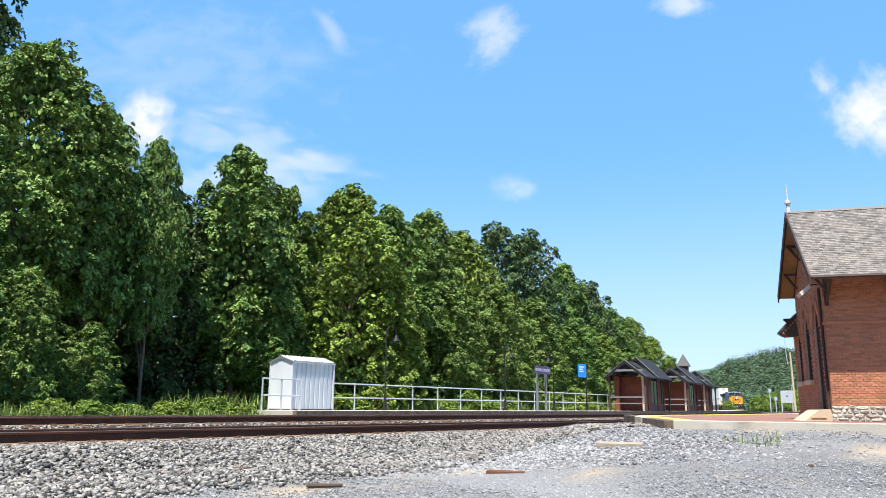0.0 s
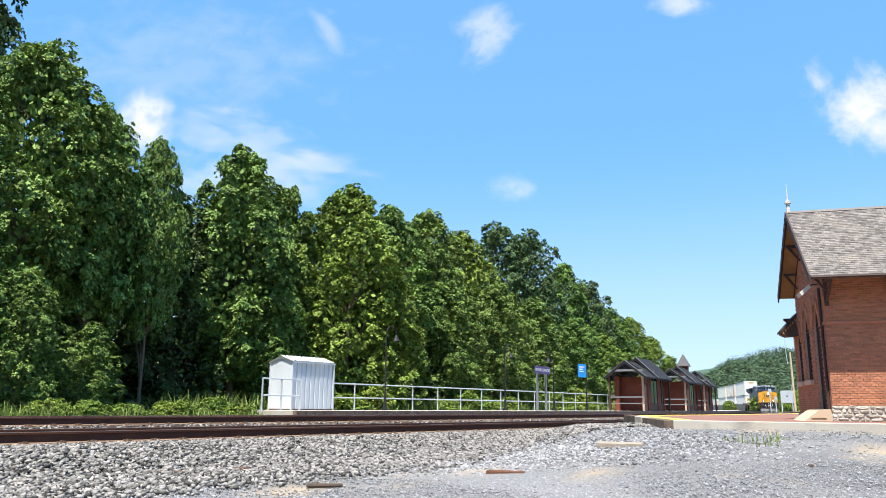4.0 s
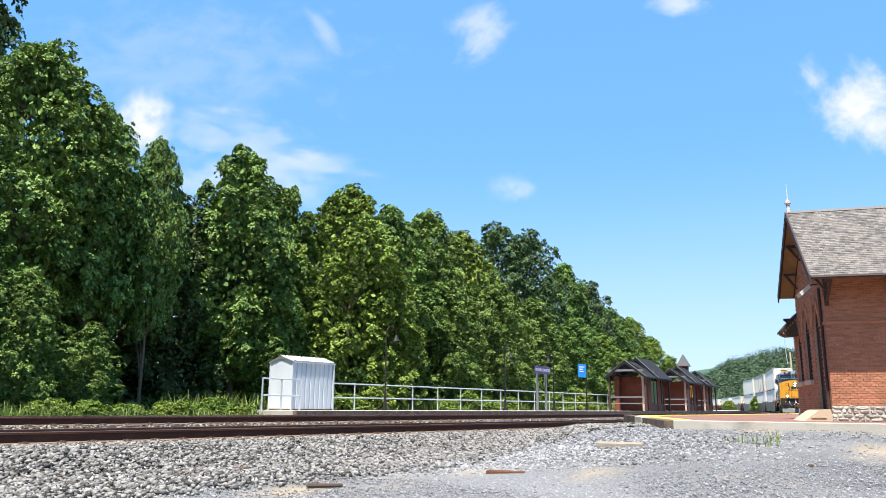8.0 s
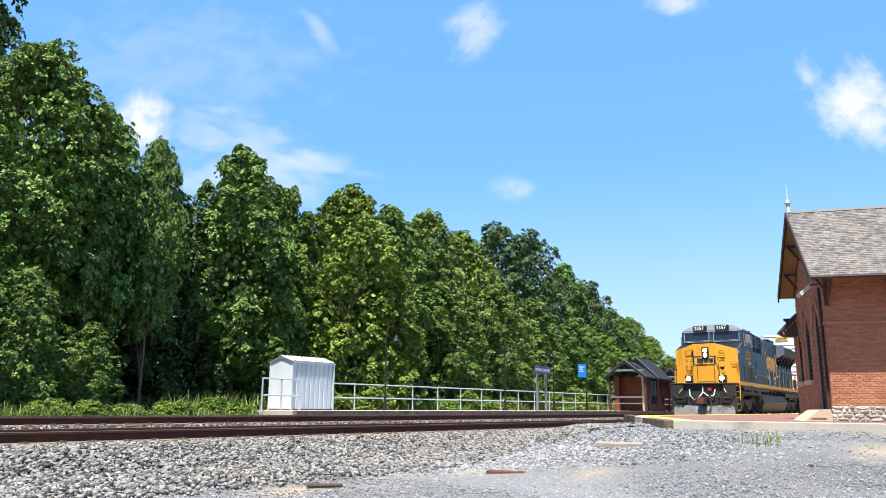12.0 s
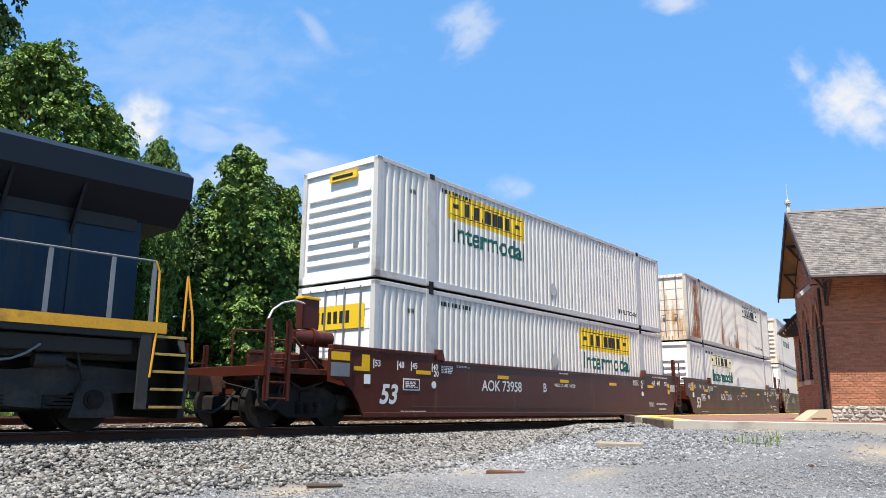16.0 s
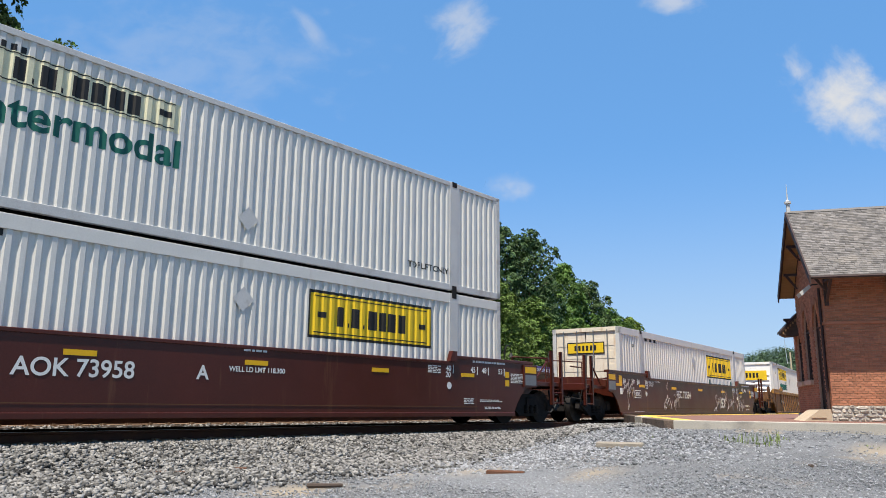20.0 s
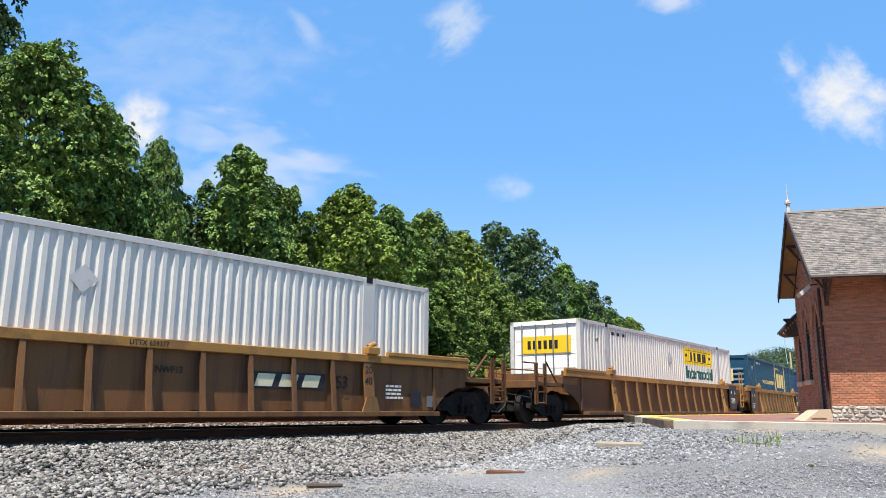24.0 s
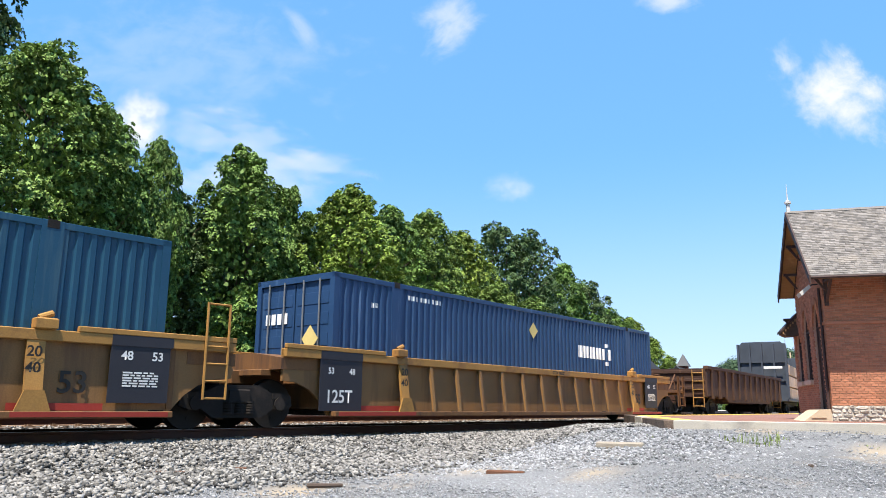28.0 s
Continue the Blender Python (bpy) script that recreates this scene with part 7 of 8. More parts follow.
# ---- the station ----
# Local space: x along the ridge, y along the gable that faces the track, z over the platform.
ST = pose(8.23, 16.16, NP, 0, 0, -15.9)
station = thing("station_building", "old red brick station with a steep slate roof and lancet windows", "station", ST)
station.scale = (0.527, 0.527, 0.527)       # the numbers below count in units of about half a metre
W, LEN, EZ, RZ, RY, OV = 7.7, 13.0, 5.62, 9.27, 2.70, 0.65
EY0, EY1, WING, WZ = -1.5, 6.90, 6.3, 4.95
EZF = 5.98               # the far eave sits a little higher
SLOPE = (RZ - EZ) / (RY - EY0)


def roof_z(y):
    return RZ - abs(y - RY) * SLOPE if y <= WING else WZ + 0.12


T = 0.30
near_wall = part("wall", Shape().box(0.02, LEN, 0.02, T, 0.0, roof_z(0.02) - 0.12), M_MORTAR, station, "red brick wall")
part("wall", Shape().box(0.3, LEN, W - T, W, 0.0, roof_z(W) - 0.12), M_BRICKI, station)
part("wall", Shape().prism([(0, 0), (WING, 0), (WING, roof_z(WING) - 0.12), (RY, RZ - 0.12), (0, roof_z(0) - 0.12)], "x", LEN - T, LEN), M_BRICKI, station)
OPEN = ((1.15, 2.45, 0.30, 3.95, 4.9), (3.55, 4.85, 1.75, 3.95, 4.95), (5.75, 6.95, 1.75, 3.55, 4.5))


def arch_pts(y0, y1, zs, zt, n=7):
    """A pointed arch from y0 up to the tip and down to y1."""
    m = (y0 + y1) / 2
    left = [(y0 + (m - y0) * (k / (n - 1)) ** 1.35, zs + (zt - zs) * math.sin(math.pi / 2 * k / (n - 1)) ** 0.9) for k in range(n)]
    return left + [(y0 + y1 - y, z) for y, z in left[-2::-1]]


def in_opening(y, z, pad=0.0):
    for y0, y1, zb, zs, zt in OPEN:
        if y0 - pad < y < y1 + pad and zb - pad < z:
            if z < zs:
                return True
            m, h = (y0 + y1) / 2, (y1 - y0) / 2 + pad
            u = 1 - abs(y - m) / h
            if u > 0 and z < zs + (zt - zs + pad) * math.sin(math.pi / 2 * u ** (1 / 1.35)) ** 0.9:
                return True
    return False


gable = Shape()
ys = [0.02] + [v for o in OPEN for v in o[:2]] + [W]
for a, b in zip(ys[::2], ys[1::2]):
    gable.prism([(a, 0), (b, 0), (b, roof_z(b) - 0.12)] + ([(RY, RZ - 0.12)] if a < RY < b else []) + [(a, roof_z(a) - 0.12)], "x", 0.02, T)
for y0, y1, zb, zs, zt in OPEN:
    gable.box(0.02, T, y0, y1, 0, zb)
    top = [(y1, roof_z(y1) - 0.12)] + ([(RY, RZ - 0.12)] if y0 < RY < y1 else []) + [(y0, roof_z(y0) - 0.12)]
    if y0 < WING < y1:
        top = [(y1, WZ), (y0, WZ)]
    gable.prism(arch_pts(y0, y1, zs, zt) + top, "x", 0.02, T)
gable.prism([(OPEN[2][0], WZ), (WING, WZ), (WING, roof_z(WING) - 0.12), (OPEN[2][0], roof_z(OPEN[2][0]) - 0.12)], "x", 0.02, T)
gable_wall = part("gable_wall", gable, M_MORTAR, station, "red brick gable wall with pointed openings")

# windows and the door of the gable
for i, (y0, y1, zb, zs, zt) in enumerate(OPEN):
    win = part("door" if i == 0 else "window", Shape().prism([(y0, zb), (y1, zb)] + arch_pts(y0, y1, zs, zt)[::-1], "x", 0.16, 0.19), M_DARKGLASS if i else M_TRIM, station, "dark boarded lancet opening")
    ring = arch_pts(y0, y1, zs, zt)
    fr = Shape()
    for p, q in zip([(y0, zb)] + ring, ring + [(y1, zb)]):
        fr.tube((0.14, p[0], p[1]), (0.14, q[0], q[1]), 0.05, 6)
    part("frame", fr, M_TRIM, win)
    part("mullion", Shape().box(0.10, 0.16, (y0 + y1) / 2 - 0.03, (y0 + y1) / 2 + 0.03, zb, zt - 0.1).box(0.10, 0.16, y0, y1, zs - 0.03, zs + 0.03), M_TRIM, win)
    if i:
        part("sill", Shape().box(-0.14, 0.14, y0 - 0.15, y1 + 0.15, zb - 0.22, zb, 0.015), M_SILL, win, "pale sandstone sill")
    vs = Shape()
    for p, q in zip(ring[:-1], ring[1:]):
        n = 2
        for k in range(n):
            c = [p[j] + (q[j] - p[j]) * (k + 0.5) / n for j in (0, 1)]
            my, mz = (y0 + y1) / 2, zs - 0.2
            d = Vector((c[0] - my, c[1] - mz)).normalized()
            t = Vector((-d.y, d.x))
            P2 = [(c[0] + d.x * e + t.x * f2, c[1] + d.y * e + t.y * f2) for e, f2 in ((0.02, -0.05), (0.34, -0.06), (0.34, 0.06), (0.02, 0.05))]
            vs.prism(P2, "x", -0.05, 0.03)
    part("brick_arch", vs, M_BRICKI, win, "raised brick arch")

# roof
for y0, ez in ((EY0, EZ), (EY1, EZF)):
    sg = -1 if y0 < RY else 1
    part("roof_deck", Shape().prism([(RY, RZ - 0.03), (RY, RZ - 0.13), (y0, ez - 0.09), (y0, ez + 0.0)], "x", -OV, LEN + OV), M_TRIM, station, "dark roof edge")
    part("soffit", Shape().prism([(RY, RZ - 0.135), (RY, RZ - 0.15), (y0 + 0.06 * -sg, ez - 0.11), (y0 + 0.06 * -sg, ez - 0.095)], "x", -OV + 0.05, -0.002), M_SOFFIT, station, "ochre board soffit")
    part("bargeboard", Shape().prism([(RY, RZ + 0.05), (RY, RZ - 0.32), (y0, ez - 0.30), (y0, ez + 0.04)], "x", -OV - 0.06, -OV - 0.001), M_TRIM, station, "dark bargeboard")
    part("gutter", Shape().tube((-OV, y0, ez - 0.05), (LEN + OV, y0, ez - 0.05), 0.06, 8), M_TRIM, station, smooth=True)
slates = Shape()
rs = random.Random(8)
n_rows = 38
run = math.hypot(RY - EY0, RZ - EZ)
for r in range(n_rows):
    t0, t1 = r / n_rows, (r + 1.35) / n_rows
    x = -OV + (0.0 if r % 2 else -0.11)
    while x < 4.6:
        w = rs.uniform(0.15, 0.23)
        lift = rs.uniform(0.0, 0.012)
        a0, a1 = max(x, -OV) + 0.004, x + w - 0.004
        y0, z0 = EY0 + (RY - EY0) * t0, EZ + (RZ - EZ) * t0
        y1, z1 = EY0 + (RY - EY0) * min(t1, 1), EZ + (RZ - EZ) * min(t1, 1)
        if a1 > a0:
            d0 = rs.uniform(-0.012, 0.012)
            slates.add([(a0, y0 - 0.014 + d0, z0 + 0.028 + lift), (a1, y0 - 0.014 + d0, z0 + 0.028 + lift), (a1, y1, z1 + 0.012), (a0, y1, z1 + 0.012), (a0, y0 - 0.014 + d0, z0 + 0.012), (a1, y0 - 0.014 + d0, z0 + 0.012)], [(0, 1, 2, 3), (4, 5, 1, 0), (0, 3, 4), (1, 5, 2)])
        x += w
tagged(part("roofing", slates, M_SLATE, station, "weathered grey-brown slates in uneven courses"), kind="stuff")
part("slope_far", Shape().prism([(RY, RZ + 0.03), (RY, RZ - 0.02), (EY1, EZF + 0.005), (EY1, EZF + 0.04)], "x", -OV, LEN + OV), M_SLATE, station, "slate roof slope")
part("slope_rest", Shape().prism([(RY, RZ + 0.03), (RY, RZ - 0.02), (EY0, EZ + 0.005), (EY0, EZ + 0.04)], "x", 4.75, LEN + OV), M_SLATE, station)
part("ridge_cap", Shape().prism([(RY - 0.14, RZ - 0.06), (RY, RZ + 0.07), (RY + 0.14, RZ - 0.06)], "x", -OV, LEN), M_SLATE, station)
fin = Shape().tube((-OV + 0.1, RY, RZ), (-OV + 0.1, RY, RZ + 0.45), 0.10, 8, 0.08).tube((-OV + 0.1, RY, RZ + 0.42), (-OV + 0.1, RY, RZ + 0.52), 0.15, 8).tube((-OV + 0.1, RY, RZ + 0.52), (-OV + 0.1, RY, RZ + 0.62), 0.10, 8, 0.03).tube((-OV + 0.1, RY, RZ + 0.62), (-OV + 0.1, RY, RZ + 1.35), 0.035, 6, 0.008)
part("finial", fin, M_RAILGREY, station, "slender grey gable finial", smooth=True)
part("finial", Shape().tube((4.25, RY, RZ), (4.25, RY, RZ + 0.3), 0.09, 8).tube((4.25, RY, RZ + 0.3), (4.25, RY, RZ + 0.55), 0.05, 8, 0.01), M_TRIM, station)
for y in (-0.9, 0.6, 1.7, RY, 3.9, 5.2, 6.4):
    z = roof_z(y) - 0.25
    part("gable_bracket", Shape().box(-OV + 0.05, 0.0, y - 0.06, y + 0.06, z - 0.12, z).prism([(-0.02, z - 0.75), (-0.10, z - 0.75), (-OV + 0.1, z - 0.12), (-OV + 0.24, z - 0.12)], "y", y - 0.05, y + 0.05), M_TRIM, station, "carved dark timber bracket")
for x in (0.12, 2.5, 5.0):
    part("eave_bracket", Shape().box(x - 0.07, x + 0.07, -0.14, 0.015, 4.6, 6.0).prism([(-0.14, 4.75), (-0.02, 4.7), (-1.25, 5.62), (-1.3, 5.55)], "x", x - 0.05, x + 0.05).box(x - 0.06, x + 0.06, -1.35, 0.0, 5.55, 5.66), M_TRIM, station, "dark timber eave bracket")
part("soffit", Shape().prism([(0.0, roof_z(0) - 0.16), (0.0, roof_z(0) - 0.18), (EY0 + 0.05, EZ - 0.12), (EY0 + 0.05, EZ - 0.10)], "x", 0.0, LEN), M_SOFFIT, station)
part("string_course", Shape().box(-0.06, 0.02, 0.0, 1.1, 3.85, 3.97).box(0.02, LEN, -0.05, 0.02, 3.85, 3.97), M_BRICKI, station, "raised brick string course")
part("canopy", Shape().prism([(0.015, 5.10), (-0.80, 4.22), (-0.80, 4.10), (0.015, 4.97)], "y", WING - 0.1, 7.3), M_TRIM, station, "dark boarded canopy on the track side")
part("canopy_soffit", Shape().prism([(0.012, 4.95), (-0.78, 4.09), (-0.50, 3.95), (0.012, 3.98)], "y", WING - 0.02, 7.2), M_TIE, station, "brown boarded soffit")
part("wing_roof", Shape().box(0.9, LEN - 0.31, WING + 0.01, W - 0.31, 4.72, 4.86), M_SLATE, station, "low roof of the side wing")
for k in range(6):
    part("rafter_tail", Shape().box(-0.70 + k * 0.115, -0.64 + k * 0.115, WING - 0.09, WING - 0.022, 4.06 + k * 0.12, 4.16 + k * 0.12), M_SOFFIT, station)
part("downspout", Shape().tube((-0.07, 0.35, 0.1), (-0.07, 0.35, 5.4), 0.055, 8), M_TRIM, station, "dark downspout", smooth=True)
lamp = part("flood_lamp", Shape().prism([(-0.80, 5.24), (-0.42, 5.56), (-0.34, 5.44), (-0.72, 5.10)], "y", 0.30, 1.15), M_RAILGREY, station, "grey flood lamp on an arm")
part("lamp_arm", Shape().pipe([(0.0, 0.7, 5.62), (-0.25, 0.7, 5.60), (-0.42, 0.7, 5.48)], 0.03, 6), M_BLACK, lamp)
# foundation stones and the concrete step
part("rubble_bed", Shape().box(-0.05, 3.62, -0.055, 0.02, 0.0, 0.60), M_CONC, station, "grey mortar behind the rubble stones")
for r, (za, h) in enumerate(((0.0, 0.14), (0.14, 0.16), (0.30, 0.17), (0.47, 0.14))):
    x = -0.08
    while x < 3.6:
        w = rs.uniform(0.16, 0.28) if rs.random() < 0.45 else rs.uniform(0.30, 0.55)
        cx, cz = x + w / 2, za + h / 2 + rs.uniform(-0.02, 0.02)
        rim, rise_ = [], rs.uniform(0.03, 0.07)
        for k in range(9):
            a = 2 * math.pi * (k + rs.uniform(-0.25, 0.25)) / 9
            q = (abs(math.cos(a)) ** 4 + abs(math.sin(a)) ** 4) ** -0.25 * rs.uniform(0.84, 1.02)
            rim.append((cx + q * math.cos(a) * (w / 2 - 0.014), cz + q * math.sin(a) * (h / 2 - 0.012)))
        vs = [(a, -0.058, b) for a, b in rim] + [(cx + (a - cx) * 0.78, -0.058 - rise_ * rs.uniform(0.7, 1.2), cz + (b - cz) * 0.74) for a, b in rim]
        fs = [(k, (k + 1) % 9, 9 + (k + 1) % 9, 9 + k) for k in range(9)] + [tuple(range(9, 18))]
        part("foundation_stone", Shape().add(vs, fs), M_FOUND, station, "rough pale foundation stone")
        x += w
part("foundation", Shape().box(3.6, LEN, -0.08, 0.02, 0, 0.61).box(-0.08, 0.02, 0.0, W, 0, 0.28), M_FOUND, station)
part("door_step", Shape().prism([(-1.12, 0.0), (-0.10, 0.0), (-0.10, 0.46), (-0.52, 0.44)], "y", -0.1, 2.6).box(-0.85, -0.30, -0.13, -0.105, 0.12, 0.18), M_STEP, station, "sloped tan concrete door step")

# bricks: the sunlit foot of the near wall piece by piece, the rest joined
BL, BH = 0.262, 0.094
brick = Shape().box(0.009, BL - 0.009, -0.012, 0.021, 0.009, BH - 0.009).mesh("brick", M_BRICK)
run_bricks = Shape()
row, z = 0, 0.61
while z < roof_z(0) - 0.25:
    x = -0.0 if row % 2 else -BL / 2
    while x < 4.4:
        if x >= 0 and row < 26 and x < 2.9:
            ob = part("brick", brick, None, near_wall)
            ob.location = (x, 0, z)
        elif x + BL > 0:
            a = max(x, 0.0)
            run_bricks.box(a + 0.009, x + BL - 0.009, -0.012, 0.021, z + 0.009, z + BH - 0.009)
        x += BL
    row += 1
    z += BH
tagged(part("brickwork", run_bricks, M_BRICKI, near_wall), kind="stuff")
gb = Shape()
row, z = 0, 0.30
while z < RZ - 0.3:
    y = 0.0 if row % 2 else -BL / 2
    while y < W:
        a, b = max(y, 0.0), min(y + BL, W)
        c = (a + b) / 2
        if b - a > 0.05 and z < roof_z(c) - 0.3 and not in_opening(c, z + 0.04, 0.06):
            gb.box(-0.014, 0.021, a + 0.009, b - 0.009, z + 0.009, z + BH - 0.009)
        y += BL
    row += 1
    z += BH
tagged(part("brickwork", gb, M_BRICKI, gable_wall), kind="stuff")

# ---- pole and board beyond the station ----
pole = thing("utility_pole", "weathered tan wooden utility pole beyond the station", "utility pole", pose(58.79, 128, -0.45))
part("shaft", Shape().tube((0.1, 0, 0), (-0.03, 0, 10.4), 0.20, 10, 0.13), M_POLEWOOD, pole, smooth=True)
part("cap", Shape().tube((-0.03, 0, 10.38), (-0.03, 0, 10.5), 0.14, 10), M_BLACK, pole)
part("mast", Shape().tube((-0.6, 0, 8.5), (-0.85, 0, 13.2), 0.05, 6).tube((-0.6, 0, 8.6), (0.0, 0, 8.6), 0.04, 6), M_GALV, pole, "thin grey mast")
board = thing("notice_board", "white notice board on two posts beyond the platform", "board", pose(57.6, 128, -0.45, 0, 0, -6))
for x in (-0.86, 0.86):
    part("post", Shape().box(x - 0.07, x + 0.07, 0.0, 0.14, 0, 3.9), M_GALV, board)
part("panel", Shape().box(-1.0, 1.0, -0.06, 0.0, 2.0, 4.0, 0.012), M_GALV, board)
part("emblem", Shape().prism([(-0.2, 3.2), (0.2, 3.2), (0.0, 2.9)], "y", -0.068, -0.062), M_BLACK, board)
part("lamp_arm", Shape().pipe([(0.7, 0.02, 3.9), (0.95, -0.1, 4.8), (0.8, -0.3, 4.9)], 0.05, 6), M_GALV, board)
for x, h in ((-2.6, 4.3), (-1.7, 3.0)):
    solo("signal_post", Shape().tube((0, 0, 0), (0, 0, h), 0.08, 8).box(-0.22, 0.22, -0.16, 0.16, h - 0.6, h), M_GALV, "thin grey post beside the notice board", "post", m=pose(57.6 + x, 128.5, -0.45), smooth=True)

# ---- stones ----
def stone_field(name, pos, radius, seed, material, label, faces20=True, flat=0.75):
    """Broken stones at the given places, each a rough polyhedron of its own."""
    g = np.random.default_rng(seed)
    if faces20:
        ph = (1 + 5 ** 0.5) / 2
        base = np.array([(-1, ph, 0), (1, ph, 0), (-1, -ph, 0), (1, -ph, 0), (0, -1, ph), (0, 1, ph), (0, -1, -ph), (0, 1, -ph), (ph, 0, -1), (ph, 0, 1), (-ph, 0, -1), (-ph, 0, 1)]) / 1.9
        tri = np.array([(0, 11, 5), (0, 5, 1), (0, 1, 7), (0, 7, 10), (0, 10, 11), (1, 5, 9), (5, 11, 4), (11, 10, 2), (10, 7, 6), (7, 1, 8), (3, 9, 4), (3, 4, 2), (3, 2, 6), (3, 6, 8), (3, 8, 9), (4, 9, 5), (2, 4, 11), (6, 2, 10), (8, 6, 7), (9, 8, 1)])
    else:
        base = np.array([(1, 0, 0), (-1, 0, 0), (0, 1, 0), (0, -1, 0), (0, 0, 1), (0, 0, -1)], float)
        tri = np.array([(0, 2, 4), (2, 1, 4), (1, 3, 4), (3, 0, 4), (2, 0, 5), (1, 2, 5), (3, 1, 5), (0, 3, 5)])
    n, k = len(pos), len(base)
    v = base[None] * (1 + g.uniform(-0.38, 0.38, (n, k, 1))) * g.uniform(0.65, 1.35, (n, 1, 3))
    q = g.normal(size=(n, 4))
    q /= np.linalg.norm(q, axis=1, keepdims=True)
    w, x, y, z = q.T
    R = np.stack([np.stack([1 - 2 * (y * y + z * z), 2 * (x * y - z * w), 2 * (x * z + y * w)], -1), np.stack([2 * (x * y + z * w), 1 - 2 * (x * x + z * z), 2 * (y * z - x * w)], -1), np.stack([2 * (x * z - y * w), 2 * (y * z + x * w), 1 - 2 * (x * x + y * y)], -1)], 1)
    v = np.einsum("nij,nkj->nki", R, v)
    v[..., 2] *= flat
    v = v * radius[:, None, None] + pos[:, None, :]
    f = tri[None] + (np.arange(n) * k)[:, None, None]
    me = raw_mesh(name, v.reshape(-1, 3), f.reshape(-1, 3), material)
    return tagged(new(name, me), label, "stones", kind="stuff")


g0 = np.random.default_rng(21)


def on_strip(n, s0, s1, o0, o1, near=1.0):
    s = s0 + (s1 - s0) * g0.random(n) ** near
    o = o0 + (o1 - o0) * g0.random(n)
    x, y = along(s, o)
    return x, y, s, o


x, y, s, o = on_strip(66000, -1, 25, -6.6, -0.96, 1.25)
keep = (o > -4.6 - 1.4 * g0.random(len(o))) & ~((s > 22.6) & (o < -1.2))
x, y = x[keep], y[keep]
rad = g0.uniform(0.018, 0.044, len(x))
stone_field("ballast", np.stack([x, y, ground_z(x, y) + rad * 0.7], 1), rad, 3, M_STONE, "coarse pale grey ballast stones beside the near rail", False)
xs, ys_ = [], []
for n, a, b in ((7000, -0.66, 0.66), (9000, 0.85, 3.3), (4000, T2 - 0.66, T2 + 0.66), (2500, T2 + 0.85, 5.9)):
    x, y, s, o = on_strip(n, 1, 42, a, b, 1.2)
    xs.append(x), ys_.append(y)
x, y = np.concatenate(xs), np.concatenate(ys_)
rad = g0.uniform(0.025, 0.05, len(x))
stone_field("ballast", np.stack([x, y, ground_z(x, y) + rad * 0.45], 1), rad, 4, M_STONE, "grey ballast stones between the rails and tracks", False)
n = 68000
d = 5.2 + 14 * g0.random(n) ** 1.35
lat = g0.uniform(-0.62, 0.62, n)
x, y = d * lat, d
s, o = line_coords(x, y)
keep = (o < -4.3 + 0.8 * g0.random(n)) & (sandiness(x, y) < g0.random(n) * 0.9) & ~((x > 4.5) & (y > 15.2 - 0.8 * (x - 4.5)))
x, y = x[keep], y[keep]
rad = g0.uniform(0.007, 0.017, len(x)) * np.where(g0.random(len(x)) < 0.05, 1.7, 1.0)
stone_field("gravel", np.stack([x, y, ground_z(x, y) + rad * 0.3], 1), rad, 5, M_GRAVEL, "fine crushed grey gravel of the lot", False)

n = 11000
x, y = g0.normal(1.2, 1.9, n), g0.normal(12.6, 1.2, n)
s, o = line_coords(x, y)
keep = (o < -2.6) & ~((x > 4.3) & (y > 15.0 - 0.8 * (x - 4.5))) & (y > 10.4)
x, y = x[keep], y[keep]
rad = g0.uniform(0.014, 0.034, len(x))
stone_field("ballast", np.stack([x, y, ground_z(x, y) + rad * 0.4], 1), rad, 8, M_STONEPALE, "pale clean ballast stones spilt by the platform end", False)

# ---- litter on the gravel ----
def lying(name, x0, y0, x1, y1, r, material, label, cat, sq=True):
    z = float(ground_z(np.array([x0]), np.array([y0]))[0])
    L = math.hypot(x1 - x0, y1 - y0)
    sh = Shape()
    if sq:
        sh.box(0, L, -r, r, 0, r * 1.3, r * 0.3)
    else:
        sh.tube((0, 0, r), (L, 0, r), r, 8, r * 0.7)
    solo(name, sh, material, label, cat, m=pose(x0, y0, z, 0, 0, math.degrees(math.atan2(y1 - y0, x1 - x0))))


lying("timber_block", 2.50, 12.5, 3.18, 12.2, 0.085, M_GREYWOOD, "grey weathered timber lying on the ballast", "timber")
lying("broken_board", 0.62, 10.55, 1.10, 10.35, 0.05, M_RUST, "dark rusty plate lying on the gravel", "scrap")
lying("rusty_strip", -3.85, 10.25, -3.35, 10.3, 0.03, M_RUST, "rusty strip of iron on the ballast", "scrap")
lying("wood_scrap", -1.55, 9.05, -1.15, 9.15, 0.03, M_TIE, "small scrap of dark wood on the gravel", "scrap", False)
lying("wood_scrap", 4.75, 10.0, 4.77, 10.14, 0.02, M_TIE, "dark stake end in the gravel", "scrap", False)
lying("spike", -2.9, 10.9, -2.6, 11.0, 0.02, M_RUST, "old rail spike on the ballast", "scrap", False)

# ---- plants ----
def leaf_quads(centres, normals, size, g, aspect=0.62):
    n = len(centres)
    t = np.cross(normals, g.normal(size=(n, 3)))
    t /= np.linalg.norm(t, axis=1, keepdims=True) + 1e-9
    b = np.cross(normals, t)
    t, b = t * size[:, None], b * size[:, None] * aspect
    bend = normals * (size * 0.18)[:, None]
    v = np.stack([centres - t - bend, centres + b, centres + t - bend, centres - b], 1)
    return v.reshape(-1, 3), np.arange(4 * n).reshape(n, 4)


